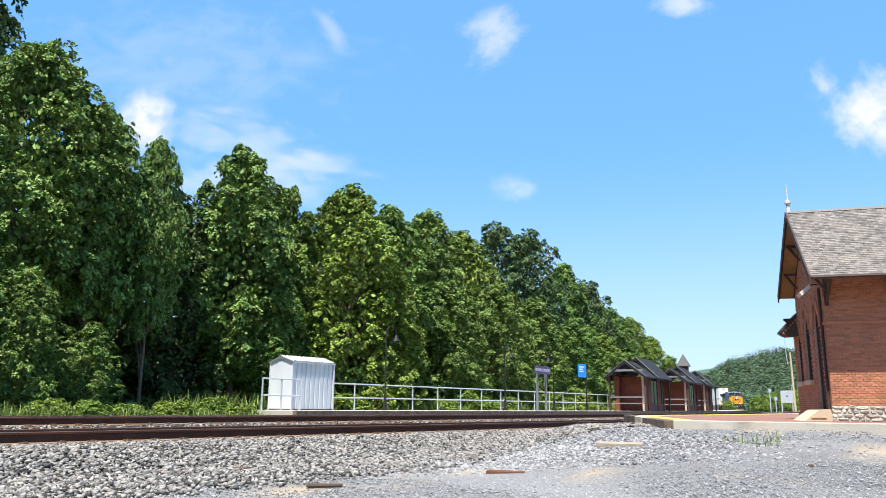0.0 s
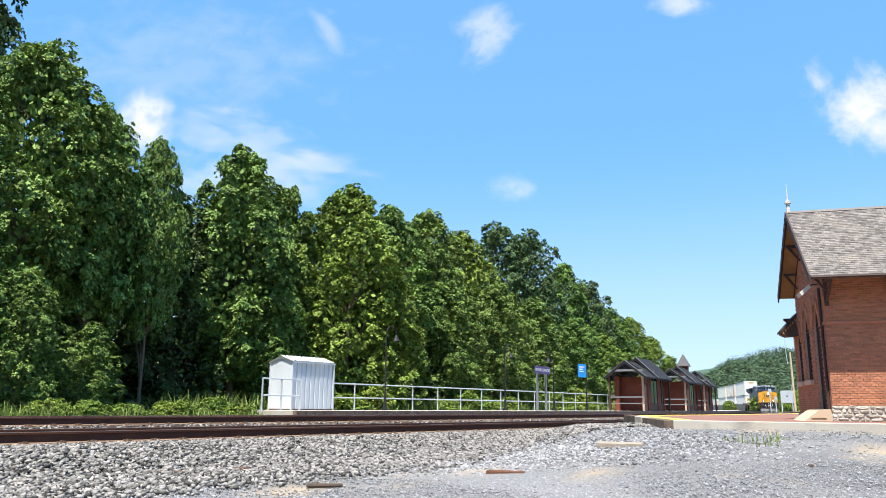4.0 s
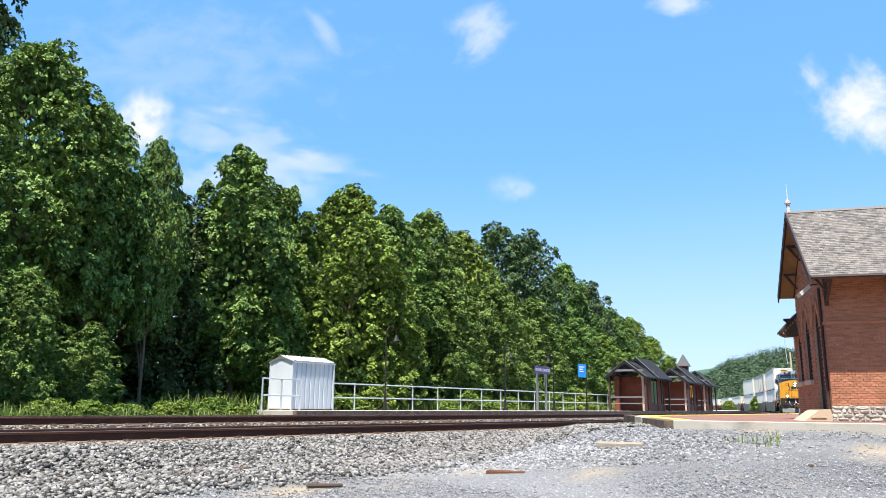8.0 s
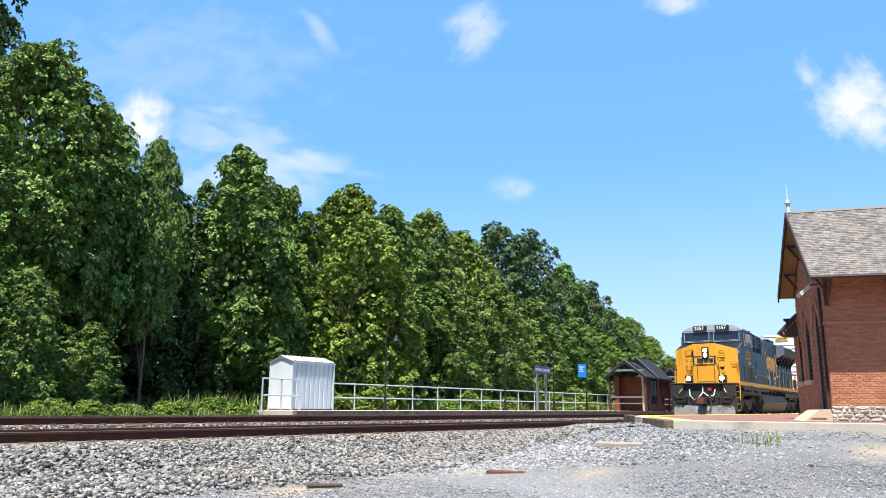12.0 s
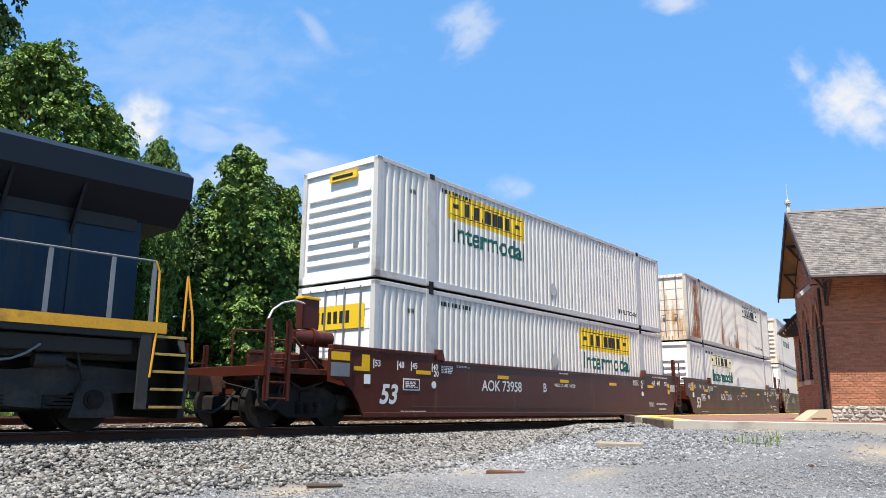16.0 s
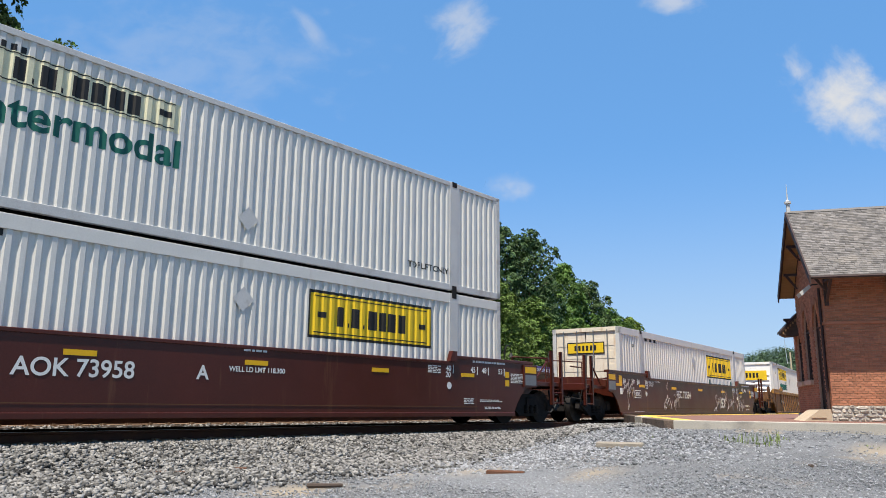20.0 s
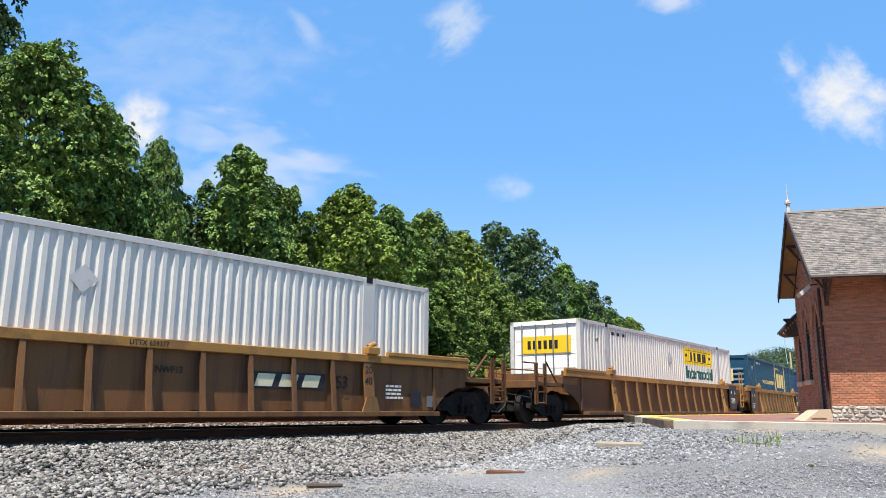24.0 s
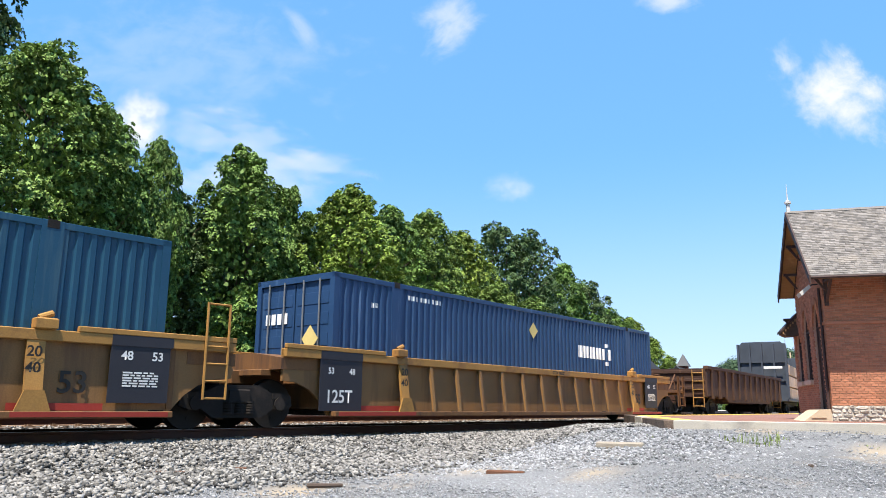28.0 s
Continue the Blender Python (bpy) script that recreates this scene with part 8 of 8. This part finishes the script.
def crown_mesh(name, seed, H, R, base, lobes, sprays, leaves, size, material, shape, core=5200):
    """A crown of leafy lobes on limbs; every lobe carries sprays of leaves, with darker leaves inside. shape: its half width at even heights."""
    g = np.random.default_rng(seed)
    u = (np.arange(lobes) + g.random(lobes)) / lobes
    a = np.arange(lobes) * 2.39996 + g.uniform(-0.5, 0.5, lobes)
    prof = np.interp(u, np.linspace(0, 1, len(shape)), shape)
    rl = R * g.uniform(0.18, 0.36, lobes) * (0.5 + 0.5 * prof)
    rad = np.maximum(R * prof * g.uniform(0.80, 1.14, lobes) - rl, 0.02)
    c = np.stack([rad * np.cos(a), rad * np.sin(a), base + (H - base) * u], 1)
    c[:, 2] = np.minimum(c[:, 2], H - rl * 0.95)
    c[-1, :2], c[-1, 2], rl[-1] = g.uniform(-0.08, 0.08, 2) * R, H - R * 0.26, R * 0.17
    i = np.repeat(np.arange(lobes), sprays)
    d = g.normal(size=(lobes * sprays, 3))
    d /= np.linalg.norm(d, axis=1, keepdims=True)
    axis = c[i] * np.array([1, 1, 0])
    axis /= np.linalg.norm(axis, axis=1, keepdims=True) + 1e-6
    d = d + axis * 0.45 + np.array([0, 0, 0.35])
    d /= np.linalg.norm(d, axis=1, keepdims=True)
    tips = c[i] + d * (rl[i] * g.uniform(0.55, 1.12, len(i)))[:, None]
    up = d * 0.55 + np.array([0, 0, 0.8]) + g.normal(0, 0.18, d.shape)
    up /= np.linalg.norm(up, axis=1, keepdims=True)
    j = np.repeat(np.arange(len(tips)), leaves)
    spread = np.repeat(g.uniform(0.13, 0.30, len(tips)), leaves)
    off = g.normal(size=(len(j), 3))
    off /= np.linalg.norm(off, axis=1, keepdims=True)
    off *= (g.random(len(j)) ** 0.5 * spread)[:, None]
    flat = np.sum(off * up[j], axis=1)
    off -= up[j] * (flat * 0.74)[:, None]
    off[:, 2] -= 0.55 * np.sum(off ** 2, axis=1) / spread                 # the rim of a spray droops
    p = tips[j] + off
    nrm = up[j] + g.normal(0, 0.36, off.shape)
    w = g.random(core)
    t = g.uniform(0, 2 * math.pi, core)
    rr = R * np.interp(w, np.linspace(0, 1, len(shape)), shape) * 0.74 * g.random(core) ** 0.5
    p = np.concatenate([p, np.stack([rr * np.cos(t), rr * np.sin(t), base + (H - base) * w * 0.95], 1)])
    nrm = np.concatenate([nrm, g.normal(size=(core, 3)) + np.array([0, 0, 0.4])])
    nrm /= np.linalg.norm(nrm, axis=1, keepdims=True)
    sz = size * np.concatenate([g.uniform(0.65, 1.2, len(j)), g.uniform(1.1, 1.9, core)])
    v, f = leaf_quads(p, nrm, sz, g, 0.74)
    return raw_mesh(name, v, f, material), c


def trunk_mesh(seed, H, centres, r0):
    rs = random.Random(seed)
    sh = Shape()
    pts = [Vector((rs.uniform(-0.12, 0.12) * k, rs.uniform(-0.12, 0.12) * k, H * 0.9 * k / 6)) for k in range(7)]
    for k in range(6):
        sh.tube(pts[k], pts[k + 1], r0 * (1 - k / 6.6), 9, r0 * (1 - (k + 1) / 6.6), caps=False)
    for c in list(centres)[::2]:
        c = Vector(c)
        k = min(5, max(1, int(c.z / (H * 0.9) * 6 - 0.6)))
        a = pts[k]
        m = a.lerp(c, 0.5) + Vector((0, 0, 0.25))
        sh.tube(a, m, r0 * 0.28, 5, r0 * 0.16, caps=False).tube(m, c, r0 * 0.16, 5, 0.012, caps=False)
    return sh.mesh("trunk", M_BARK, True)


# half widths from foot to tip: broad, slender, rounded, feathery, columnar, high-crowned
KINDS = ((2.9, L_MID, 1.2, 58, 24, 30, 0.068, (0.72, 0.96, 1.0, 0.98, 0.86, 0.62, 0.16)), (2.7, L_MID, 1.0, 46, 22, 28, 0.070, (0.70, 0.95, 1.0, 0.92, 0.76, 0.50, 0.12)),
         (3.1, L_LIGHT, 0.5, 64, 26, 30, 0.068, (0.80, 0.98, 1.0, 0.94, 0.80, 0.56, 0.14)), (2.8, L_DARK, 0.6, 50, 22, 26, 0.068, (0.7, 0.9, 1.0, 1.0, 0.90, 0.70, 0.28)),
         (2.5, L_MID, 1.6, 56, 26, 30, 0.070, (0.50, 0.85, 1.0, 1.0, 0.92, 0.70, 0.18)), (3.2, L_MID, 3.4, 62, 28, 32, 0.068, (0.62, 0.94, 1.0, 0.95, 0.80, 0.56, 0.14)))
TREES = []
for k, (R, lm, base, lobes, sprays, leaves, size, shape) in enumerate(KINDS):
    t = thing("tree", "tall broadleaf tree with dense green foliage", "tree", pose(0, 0, 0), "trees behind the platform")
    me, cs = crown_mesh("crown", 40 + k, 10.0, R, base, lobes, sprays, leaves, size, lm, shape)
    part("trunk", trunk_mesh(60 + k, 10.0, cs, 0.17), None, t, "brown bark trunk with limbs")
    part("crown", me, None, t)
    TREES.append([t, R, False])


def plant_tree(kind, x, y, top, R, turn, label=""):
    src = TREES[kind]
    z = float(ground_z(np.array([x]), np.array([y]))[0])
    k = R / src[1]
    m = pose(x, y, z, 0, 0, turn)
    if src[2]:
        ob = copy_thing(src[0], m)
    else:
        ob, src[2] = src[0], True
        ob.matrix_basis = m
    ob.scale = (k, k, (top - z) / 10.0)
    if label:
        ob["label"] = label
    return ob


ROW = ((3, -20.1, 29.0, 19.6, 3.4), (5, -14.6, 25.5, 13.25, 3.3), (5, -13.0, 27.3, 11.6, 2.3), (5, -11.45, 29.0, 11.0, 1.45), (4, -9.1, 33.0, 12.0, 2.6), (4, -7.6, 35.2, 10.9, 2.0),
       (2, -4.61, 36.0, 11.2, 3.3), (0, -2.9, 41.0, 11.6, 2.9), (0, -1.0, 44.0, 12.2, 3.3), (2, 1.2, 50.0, 12.2, 3.3), (3, 4.32, 61.0, 15.5, 3.7), (3, 7.3, 62.0, 15.1, 3.5),
       (0, 10.5, 65.0, 13.0, 3.1), (3, 13.07, 67.0, 11.6, 3.0), (0, 15.64, 71.0, 9.9, 3.1), (2, 19.18, 77.0, 9.6, 3.1), (2, 23.79, 87.0, 8.6, 3.1), (1, 29.98, 100.0, 7.2, 3.0))
LOW = ((0, -12.2, 21.9, 4.4, 1.35), (1, -13.7, 21.7, 6.2, 1.7), (1, -11.1, 24.0, 3.0, 1.1), (0, -7.4, 33.6, 6.6, 1.8), (2, -2.9, 37.6, 7.2, 2.2), (0, 0.2, 42.2, 7.6, 2.4),
       (0, 3.4, 46.6, 8.2, 2.5), (1, 6.4, 52.0, 8.0, 2.6), (0, 10.2, 58.0, 7.4, 2.5), (2, 13.4, 63.5, 6.6, 2.4), (0, 17.0, 70.0, 5.8, 2.4), (1, 21.0, 78.0, 5.2, 2.2))
BACK = ((3, -24.0, 34.0, 12.5, 3.4), (3, -18.6, 33.6, 12.0, 3.2), (3, -14.6, 33.0, 10.6, 3.0), (3, -10.6, 37.0, 10.4, 3.0), (3, -6.3, 41.0, 11.4, 2.8), (3, -11.6, 32.5, 9.6, 2.6), (3, -2.6, 54.5, 12.2, 3.4),
        (3, 3.5, 72.0, 14.0, 4.0), (3, 9.5, 77.0, 12.5, 4.0), (3, 16.0, 86.0, 10.0, 3.6), (3, -28.0, 30.0, 10.0, 3.0))
rt = random.Random(77)
for kind, x, y, top, R in ROW + LOW + BACK:
    plant_tree(kind, x, y, top, R, rt.uniform(0, 360), "light green broadleaf tree beside the railing" if kind == 2 else ("dark green broadleaf tree in the wood" if kind == 3 else ""))
for t in TREES:
    if not t[2]:
        t[0].matrix_basis = pose(-24, 36, -0.5)

# shrubs behind the railing and by the far track
bush = thing("shrub", "leafy green shrub at the edge of the wood", "shrub", pose(0, 0, 0), "shrubs along the railing")
me, cs = crown_mesh("foliage", 91, 2.0, 1.3, 0.05, 26, 14, 16, 0.062, L_LIGHT, (0.9, 1.0, 0.95, 0.7, 0.25), 400)
part("foliage", me, None, bush)
stems = Shape()
for c in cs[::2]:
    stems.tube((0, 0, 0), c, 0.018, 5, 0.006, caps=False)
part("stems", stems, M_BARK, bush)
spots = [(s, 11.2 + rt.uniform(-0.4, 0.8), rt.uniform(0.5, 1.0)) for s in np.arange(19, 62, 1.7)] + [(s, 7.2 + rt.uniform(0, 2.2), rt.uniform(0.20, 0.46)) for s in np.arange(-6, 15.2, 0.36)]
first = True
for s, o, k in spots:
    x, y = along(s, o)
    m = pose(x, y, float(ground_z(np.array([x]), np.array([y]))[0]), 0, 0, rt.uniform(0, 360))
    ob = bush if first else copy_thing(bush, m)
    ob.matrix_basis = m
    ob.scale = (k * rt.uniform(0.9, 1.5), k, k * rt.uniform(0.6, 1.2))
    first = False
for x, y, k in ((57.5, 139, 1.6), (61.0, 141, 1.9), (64.5, 143, 1.7), (67.5, 146, 2.1), (54.5, 146, 1.2), (71, 150, 2.3)):
    ob = copy_thing(bush, pose(x, y, -0.7, 0, 0, rt.uniform(0, 360)))
    ob.scale = (k, k, k * 1.15)
    ob["label"] = "green bush beyond the station"


def grass_field(name, x, y, h, seed, label, width=0.018):
    g = np.random.default_rng(seed)
    n = len(x)
    z = ground_z(x, y)
    a = g.uniform(0, 2 * math.pi, n)
    lean = g.uniform(0.05, 0.55, n) * h
    d = np.stack([np.cos(a), np.sin(a), np.zeros(n)], 1)
    b = np.stack([-np.sin(a), np.cos(a), np.zeros(n)], 1) * (width * (0.6 + g.random(n)))[:, None]
    p0 = np.stack([x, y, z - 0.02], 1)
    p1 = p0 + d * (lean * 0.35)[:, None] + np.array([0, 0, 1]) * (h * 0.6)[:, None]
    p2 = p0 + d * lean[:, None] + np.array([0, 0, 1]) * (h * (1.0 - 0.25 * g.random(n)))[:, None]
    v = np.stack([p0 - b, p0 + b, p1 + b, p1 - b, p1 - b, p1 + b, p2 + b * 0.15, p2 - b * 0.15], 1).reshape(-1, 3)
    f = np.arange(8 * n).reshape(-1, 4)
    return tagged(new(name, raw_mesh(name, v, f, L_GRASS)), label, "grass", kind="stuff")


x, y, s, o = on_strip(21000, -6, 15.5, 6.5, 11.5)
h = 0.30 + 0.72 * np.clip(np.array([noise.noise((a * 0.7, b * 0.7, 3)) for a, b in zip(x, y)]) + 0.4, 0, 1.1) * g0.uniform(0.6, 1.2, len(x))
grass_field("tall_grass", x, y, h * 0.9, 6, "tall green weeds and grass beside the far track", 0.011)
x, y, s, o = on_strip(12000, 14, 75, 10.5, 13.0)
grass_field("tall_grass", x, y, g0.uniform(0.6, 1.5, len(x)), 7, "tall grass behind the platform railing", 0.022)
cl = [(5.0, 12.4, 0.30), (5.35, 12.6, 0.28), (4.75, 12.7, 0.2), (5.1, 12.1, 0.16), (6.6, 11.9, 0.08), (6.95, 11.7, 0.08), (3.6, 13.2, 0.07), (5.7, 12.9, 0.10)]
wx = np.concatenate([g0.normal(a, 0.09, 26) for a, b, c in cl])
wy = np.concatenate([g0.normal(b, 0.12, 26) for a, b, c in cl])
wh = np.concatenate([g0.uniform(0.2, 1.0, 26) * c for a, b, c in cl])
grass_field("weeds", wx, wy, wh, 9, "sparse green weeds growing through the gravel", 0.005)

# undergrowth that closes the wood behind the front trees
g2 = np.random.default_rng(31)
n, per = 3400, 26
s_, o_ = g2.uniform(-30, 100, n), g2.uniform(16.5, 23.0, n)
x, y = along(s_, o_)
rad = g2.uniform(0.8, 1.5, n)
ctr = np.stack([x, y, ground_z(x, y) + 0.1 + np.interp(o_, [16.5, 19.0], [2.5, 9.5]) * g2.random(n) ** 1.3], 1)
off = g2.normal(size=(n * per, 3))
off /= np.linalg.norm(off, axis=1, keepdims=True)
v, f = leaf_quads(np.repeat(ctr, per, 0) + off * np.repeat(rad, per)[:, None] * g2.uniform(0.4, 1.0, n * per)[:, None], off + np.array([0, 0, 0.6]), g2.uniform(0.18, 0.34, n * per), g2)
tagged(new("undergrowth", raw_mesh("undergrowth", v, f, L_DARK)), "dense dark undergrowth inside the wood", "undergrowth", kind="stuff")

# ---- far hill ----
def hill_z(x, y):
    crest = np.interp(x, [40, 105, 120, 130, 144, 157, 170, 182, 193, 230, 330, 600], [0, 0, 4, 9, 16, 23, 27, 31, 30, 34, 45, 60])
    return crest * np.clip((y - 320) / 90, 0, 1) ** 0.7 - 1.5


hx, hy = np.meshgrid(np.linspace(40, 600, 60), np.linspace(315, 700, 30), indexing="ij")
hv = np.stack([hx.ravel(), hy.ravel(), hill_z(hx.ravel(), hy.ravel()) - 2.0], 1)
i = np.arange(60 * 30).reshape(60, 30)
hill = tagged(new("hill", raw_mesh("hill", hv, np.stack([i[:-1, :-1].ravel(), i[1:, :-1].ravel(), i[1:, 1:].ravel(), i[:-1, 1:].ravel()], 1), L_FAR)), "distant hill under green woods", "hill", kind="structure")
g1 = np.random.default_rng(5)
n = 820
x, y = g1.uniform(95, 225, n), g1.uniform(322, 425, n)
rad = g1.uniform(3.0, 6.0, n)
per = 170
off = g1.normal(size=(n * per, 3))
off /= np.linalg.norm(off, axis=1, keepdims=True)
ctr = np.repeat(np.stack([x, y, hill_z(x, y) + rad * 0.2], 1), per, 0)
v, f = leaf_quads(ctr + off * np.repeat(rad, per)[:, None] * np.array([1, 1, 0.95]) * g1.uniform(0.7, 1.05, n * per)[:, None], off + np.array([0, 0, 0.5]), g1.uniform(0.3, 0.62, n * per), g1)
tagged(new("far_woods", raw_mesh("far_woods", v, f, L_FAR)), "distant green woods covering the hill", "woods", kind="stuff")

# ---- unseen slope, added behind the lot to hold back sky light ----
sx, sv = np.meshgrid(np.linspace(-170, 170, 86), np.linspace(0, 1, 16), indexing="ij")
sy = -30 - 34 * sv - 0.0022 * sx ** 2 + 0.004 * sx ** 2 * (np.abs(sx) > 400)
sz = -1.2 + 24 * sv ** 0.75
lump = np.array([noise.noise((a * 0.18, b * 0.18, c * 0.18)) for a, b, c in zip(sx.ravel(), sy.ravel(), sz.ravel())]).reshape(sx.shape)
i = np.arange(86 * 16).reshape(86, 16)
slope = np.stack([sx.ravel(), (sy + 2.5 * lump).ravel(), (sz + 2.0 * lump * (sv > 0.1)).ravel()], 1)
tagged(new("wooded_slope", raw_mesh("wooded_slope", slope, np.stack([i[:-1, :-1].ravel(), i[1:, :-1].ravel(), i[1:, 1:].ravel(), i[:-1, 1:].ravel()], 1), L_DARK)), "unseen green slope added behind the gravel lot to block sky light", "hill", kind="structure")

# ---- clouds ----
def cloud_mat(name, seed, density, wisp):
    m = bpy.data.materials.new(name)
    m.use_nodes = True
    nt = m.node_tree
    nt.nodes.remove(nt.nodes["Principled BSDF"])
    N, Lk = nt.nodes.new, nt.links.new
    co, mp = N("ShaderNodeTexCoord"), N("ShaderNodeMapping")
    mp.inputs["Location"].default_value = (seed * 3.7, seed * 1.3, 0)
    mp.inputs["Scale"].default_value = (wisp[0], wisp[1], 1)
    Lk(co.outputs["Object"], mp.inputs["Vector"])
    n = N("ShaderNodeTexNoise")
    n.inputs["Scale"].default_value, n.inputs["Detail"].default_value, n.inputs["Roughness"].default_value, n.inputs["Distortion"].default_value = 1.0, 9, 0.58, 0.25
    Lk(mp.outputs[0], n.inputs["Vector"])
    ln = N("ShaderNodeVectorMath")
    ln.operation = "LENGTH"
    Lk(co.outputs["Object"], ln.inputs[0])
    fall = N("ShaderNodeMapRange")
    fall.inputs["From Min"].default_value, fall.inputs["From Max"].default_value = 0.15, 1.0
    fall.inputs["To Min"].default_value, fall.inputs["To Max"].default_value = 0.30, -0.45
    Lk(ln.outputs["Value"], fall.inputs["Value"])
    add = N("ShaderNodeMath")
    add.operation = "ADD"
    Lk(n.outputs["Fac"], add.inputs[0]), Lk(fall.outputs[0], add.inputs[1])
    r = N("ShaderNodeMapRange")
    r.interpolation_type = "SMOOTHSTEP"
    r.inputs["From Min"].default_value, r.inputs["From Max"].default_value = 0.48, 0.95
    r.inputs["To Max"].default_value = density
    Lk(add.outputs[0], r.inputs["Value"])
    tr, em, mx = N("ShaderNodeBsdfTransparent"), N("ShaderNodeEmission"), N("ShaderNodeMixShader")
    em.inputs["Color"].default_value, em.inputs["Strength"].default_value = (1.0, 1.0, 1.0, 1), CLOUD
    Lk(r.outputs[0], mx.inputs[0]), Lk(tr.outputs[0], mx.inputs[1]), Lk(em.outputs[0], mx.inputs[2])
    Lk(mx.outputs[0], nt.nodes["Material Output"].inputs["Surface"])
    return m


CLOUD = 0.50
for k, (x, z, hw, hh, tilt, dens, wisp, dx, dz) in enumerate((
        (1840, 1230, 620, 420, 28, 0.95, 1.0, -150, 90), (1070, 1745, 330, 140, 0, 0.6, 1.2, -60, 20), (200, 1590, 330, 300, -35, 0.50, 1.5, -190, 50), (-500, 1620, 100, 330, -38, 0.36, 0.55, -130, 5),
        (328, 905, 270, 150, 0, 0.45, 1.1, -15, 0), (-1275, 1190, 330, 360, -30, 1.0, 1.0, -30, -10), (-520, 1010, 620, 130, 8, 0.34, 2.6, -20, 0), (-900, 1130, 760, 300, 10, 0.40, 2.2, -30, 0), (-800, 940, 1000, 300, 0, 0.44, 1.8, -20, 0), (-1150, 1500, 1700, 700, 0, 0.17, 1.5, -30, 0))):
    me = bpy.data.meshes.new("cloud")
    me.from_pydata([(-1, -1, 0), (1, -1, 0), (1, 1, 0), (-1, 1, 0)], [], [(0, 1, 2, 3)])
    me.materials.append(cloud_mat("cloud_white", k + 1, dens, (hw / 210, hh / 210 * wisp)))
    ob = tagged(new("cloud", me), "soft white summer cloud drifting in the blue sky", "cloud", "clouds")
    far = 3000 + 12 * len(DRIFTERS)
    ob.matrix_basis = pose(x, far, z + EYE, 90, tilt, 0)
    ob.scale = (hw, hh, 1)
    DRIFTERS.append((ob, Vector((x, far, z + EYE)), Vector((dx, 0, dz))))

# ---- movement ----
def sigma(t):
    """How far the train has run; it slows a little before it passes."""
    if t >= 14.5:
        return 12.5 * (t - 20.0)
    return float(np.interp(t, [-2.0, 12.5, 13.5, 14.5], [-287.8, -94.1, -81.1, -68.75]))


def motions():
    times = [i * 0.5 for i in range(57)]
    for ob, n, half, z in RIDERS:
        rows = []
        for t in times:
            s = n - sigma(t)
            (ax, ay), (bx, by) = along(s - half), along(s + half)
            rows.append((t, pose((ax + bx) / 2, (ay + by) / 2, z, 0, 0, math.degrees(math.atan2(by - ay, bx - ax)))))
        walk(ob, rows)
    # one turn of the wheels serves all of them: they have the same radius and speed
    first = WHEELS[0]
    walk(first, [(f / 30, pose(0, 0, 0, 0, -math.degrees((sigma(f / 30) - sigma(0)) / 0.46), 0)) for f in range(0, 841)])
    for w in WHEELS[1:]:
        w.rotation_mode = "QUATERNION"
        w.animation_data_create()
        w.animation_data.action = first.animation_data.action
        w.animation_data.action_slot = first.animation_data.action_slot
    for ob, p0, drift in DRIFTERS:
        walk(ob, [(0.0, Matrix.Translation(p0) @ ob.matrix_basis.to_3x3().to_4x4()), (28.0, Matrix.Translation(p0 + drift) @ ob.matrix_basis.to_3x3().to_4x4())])


motions()
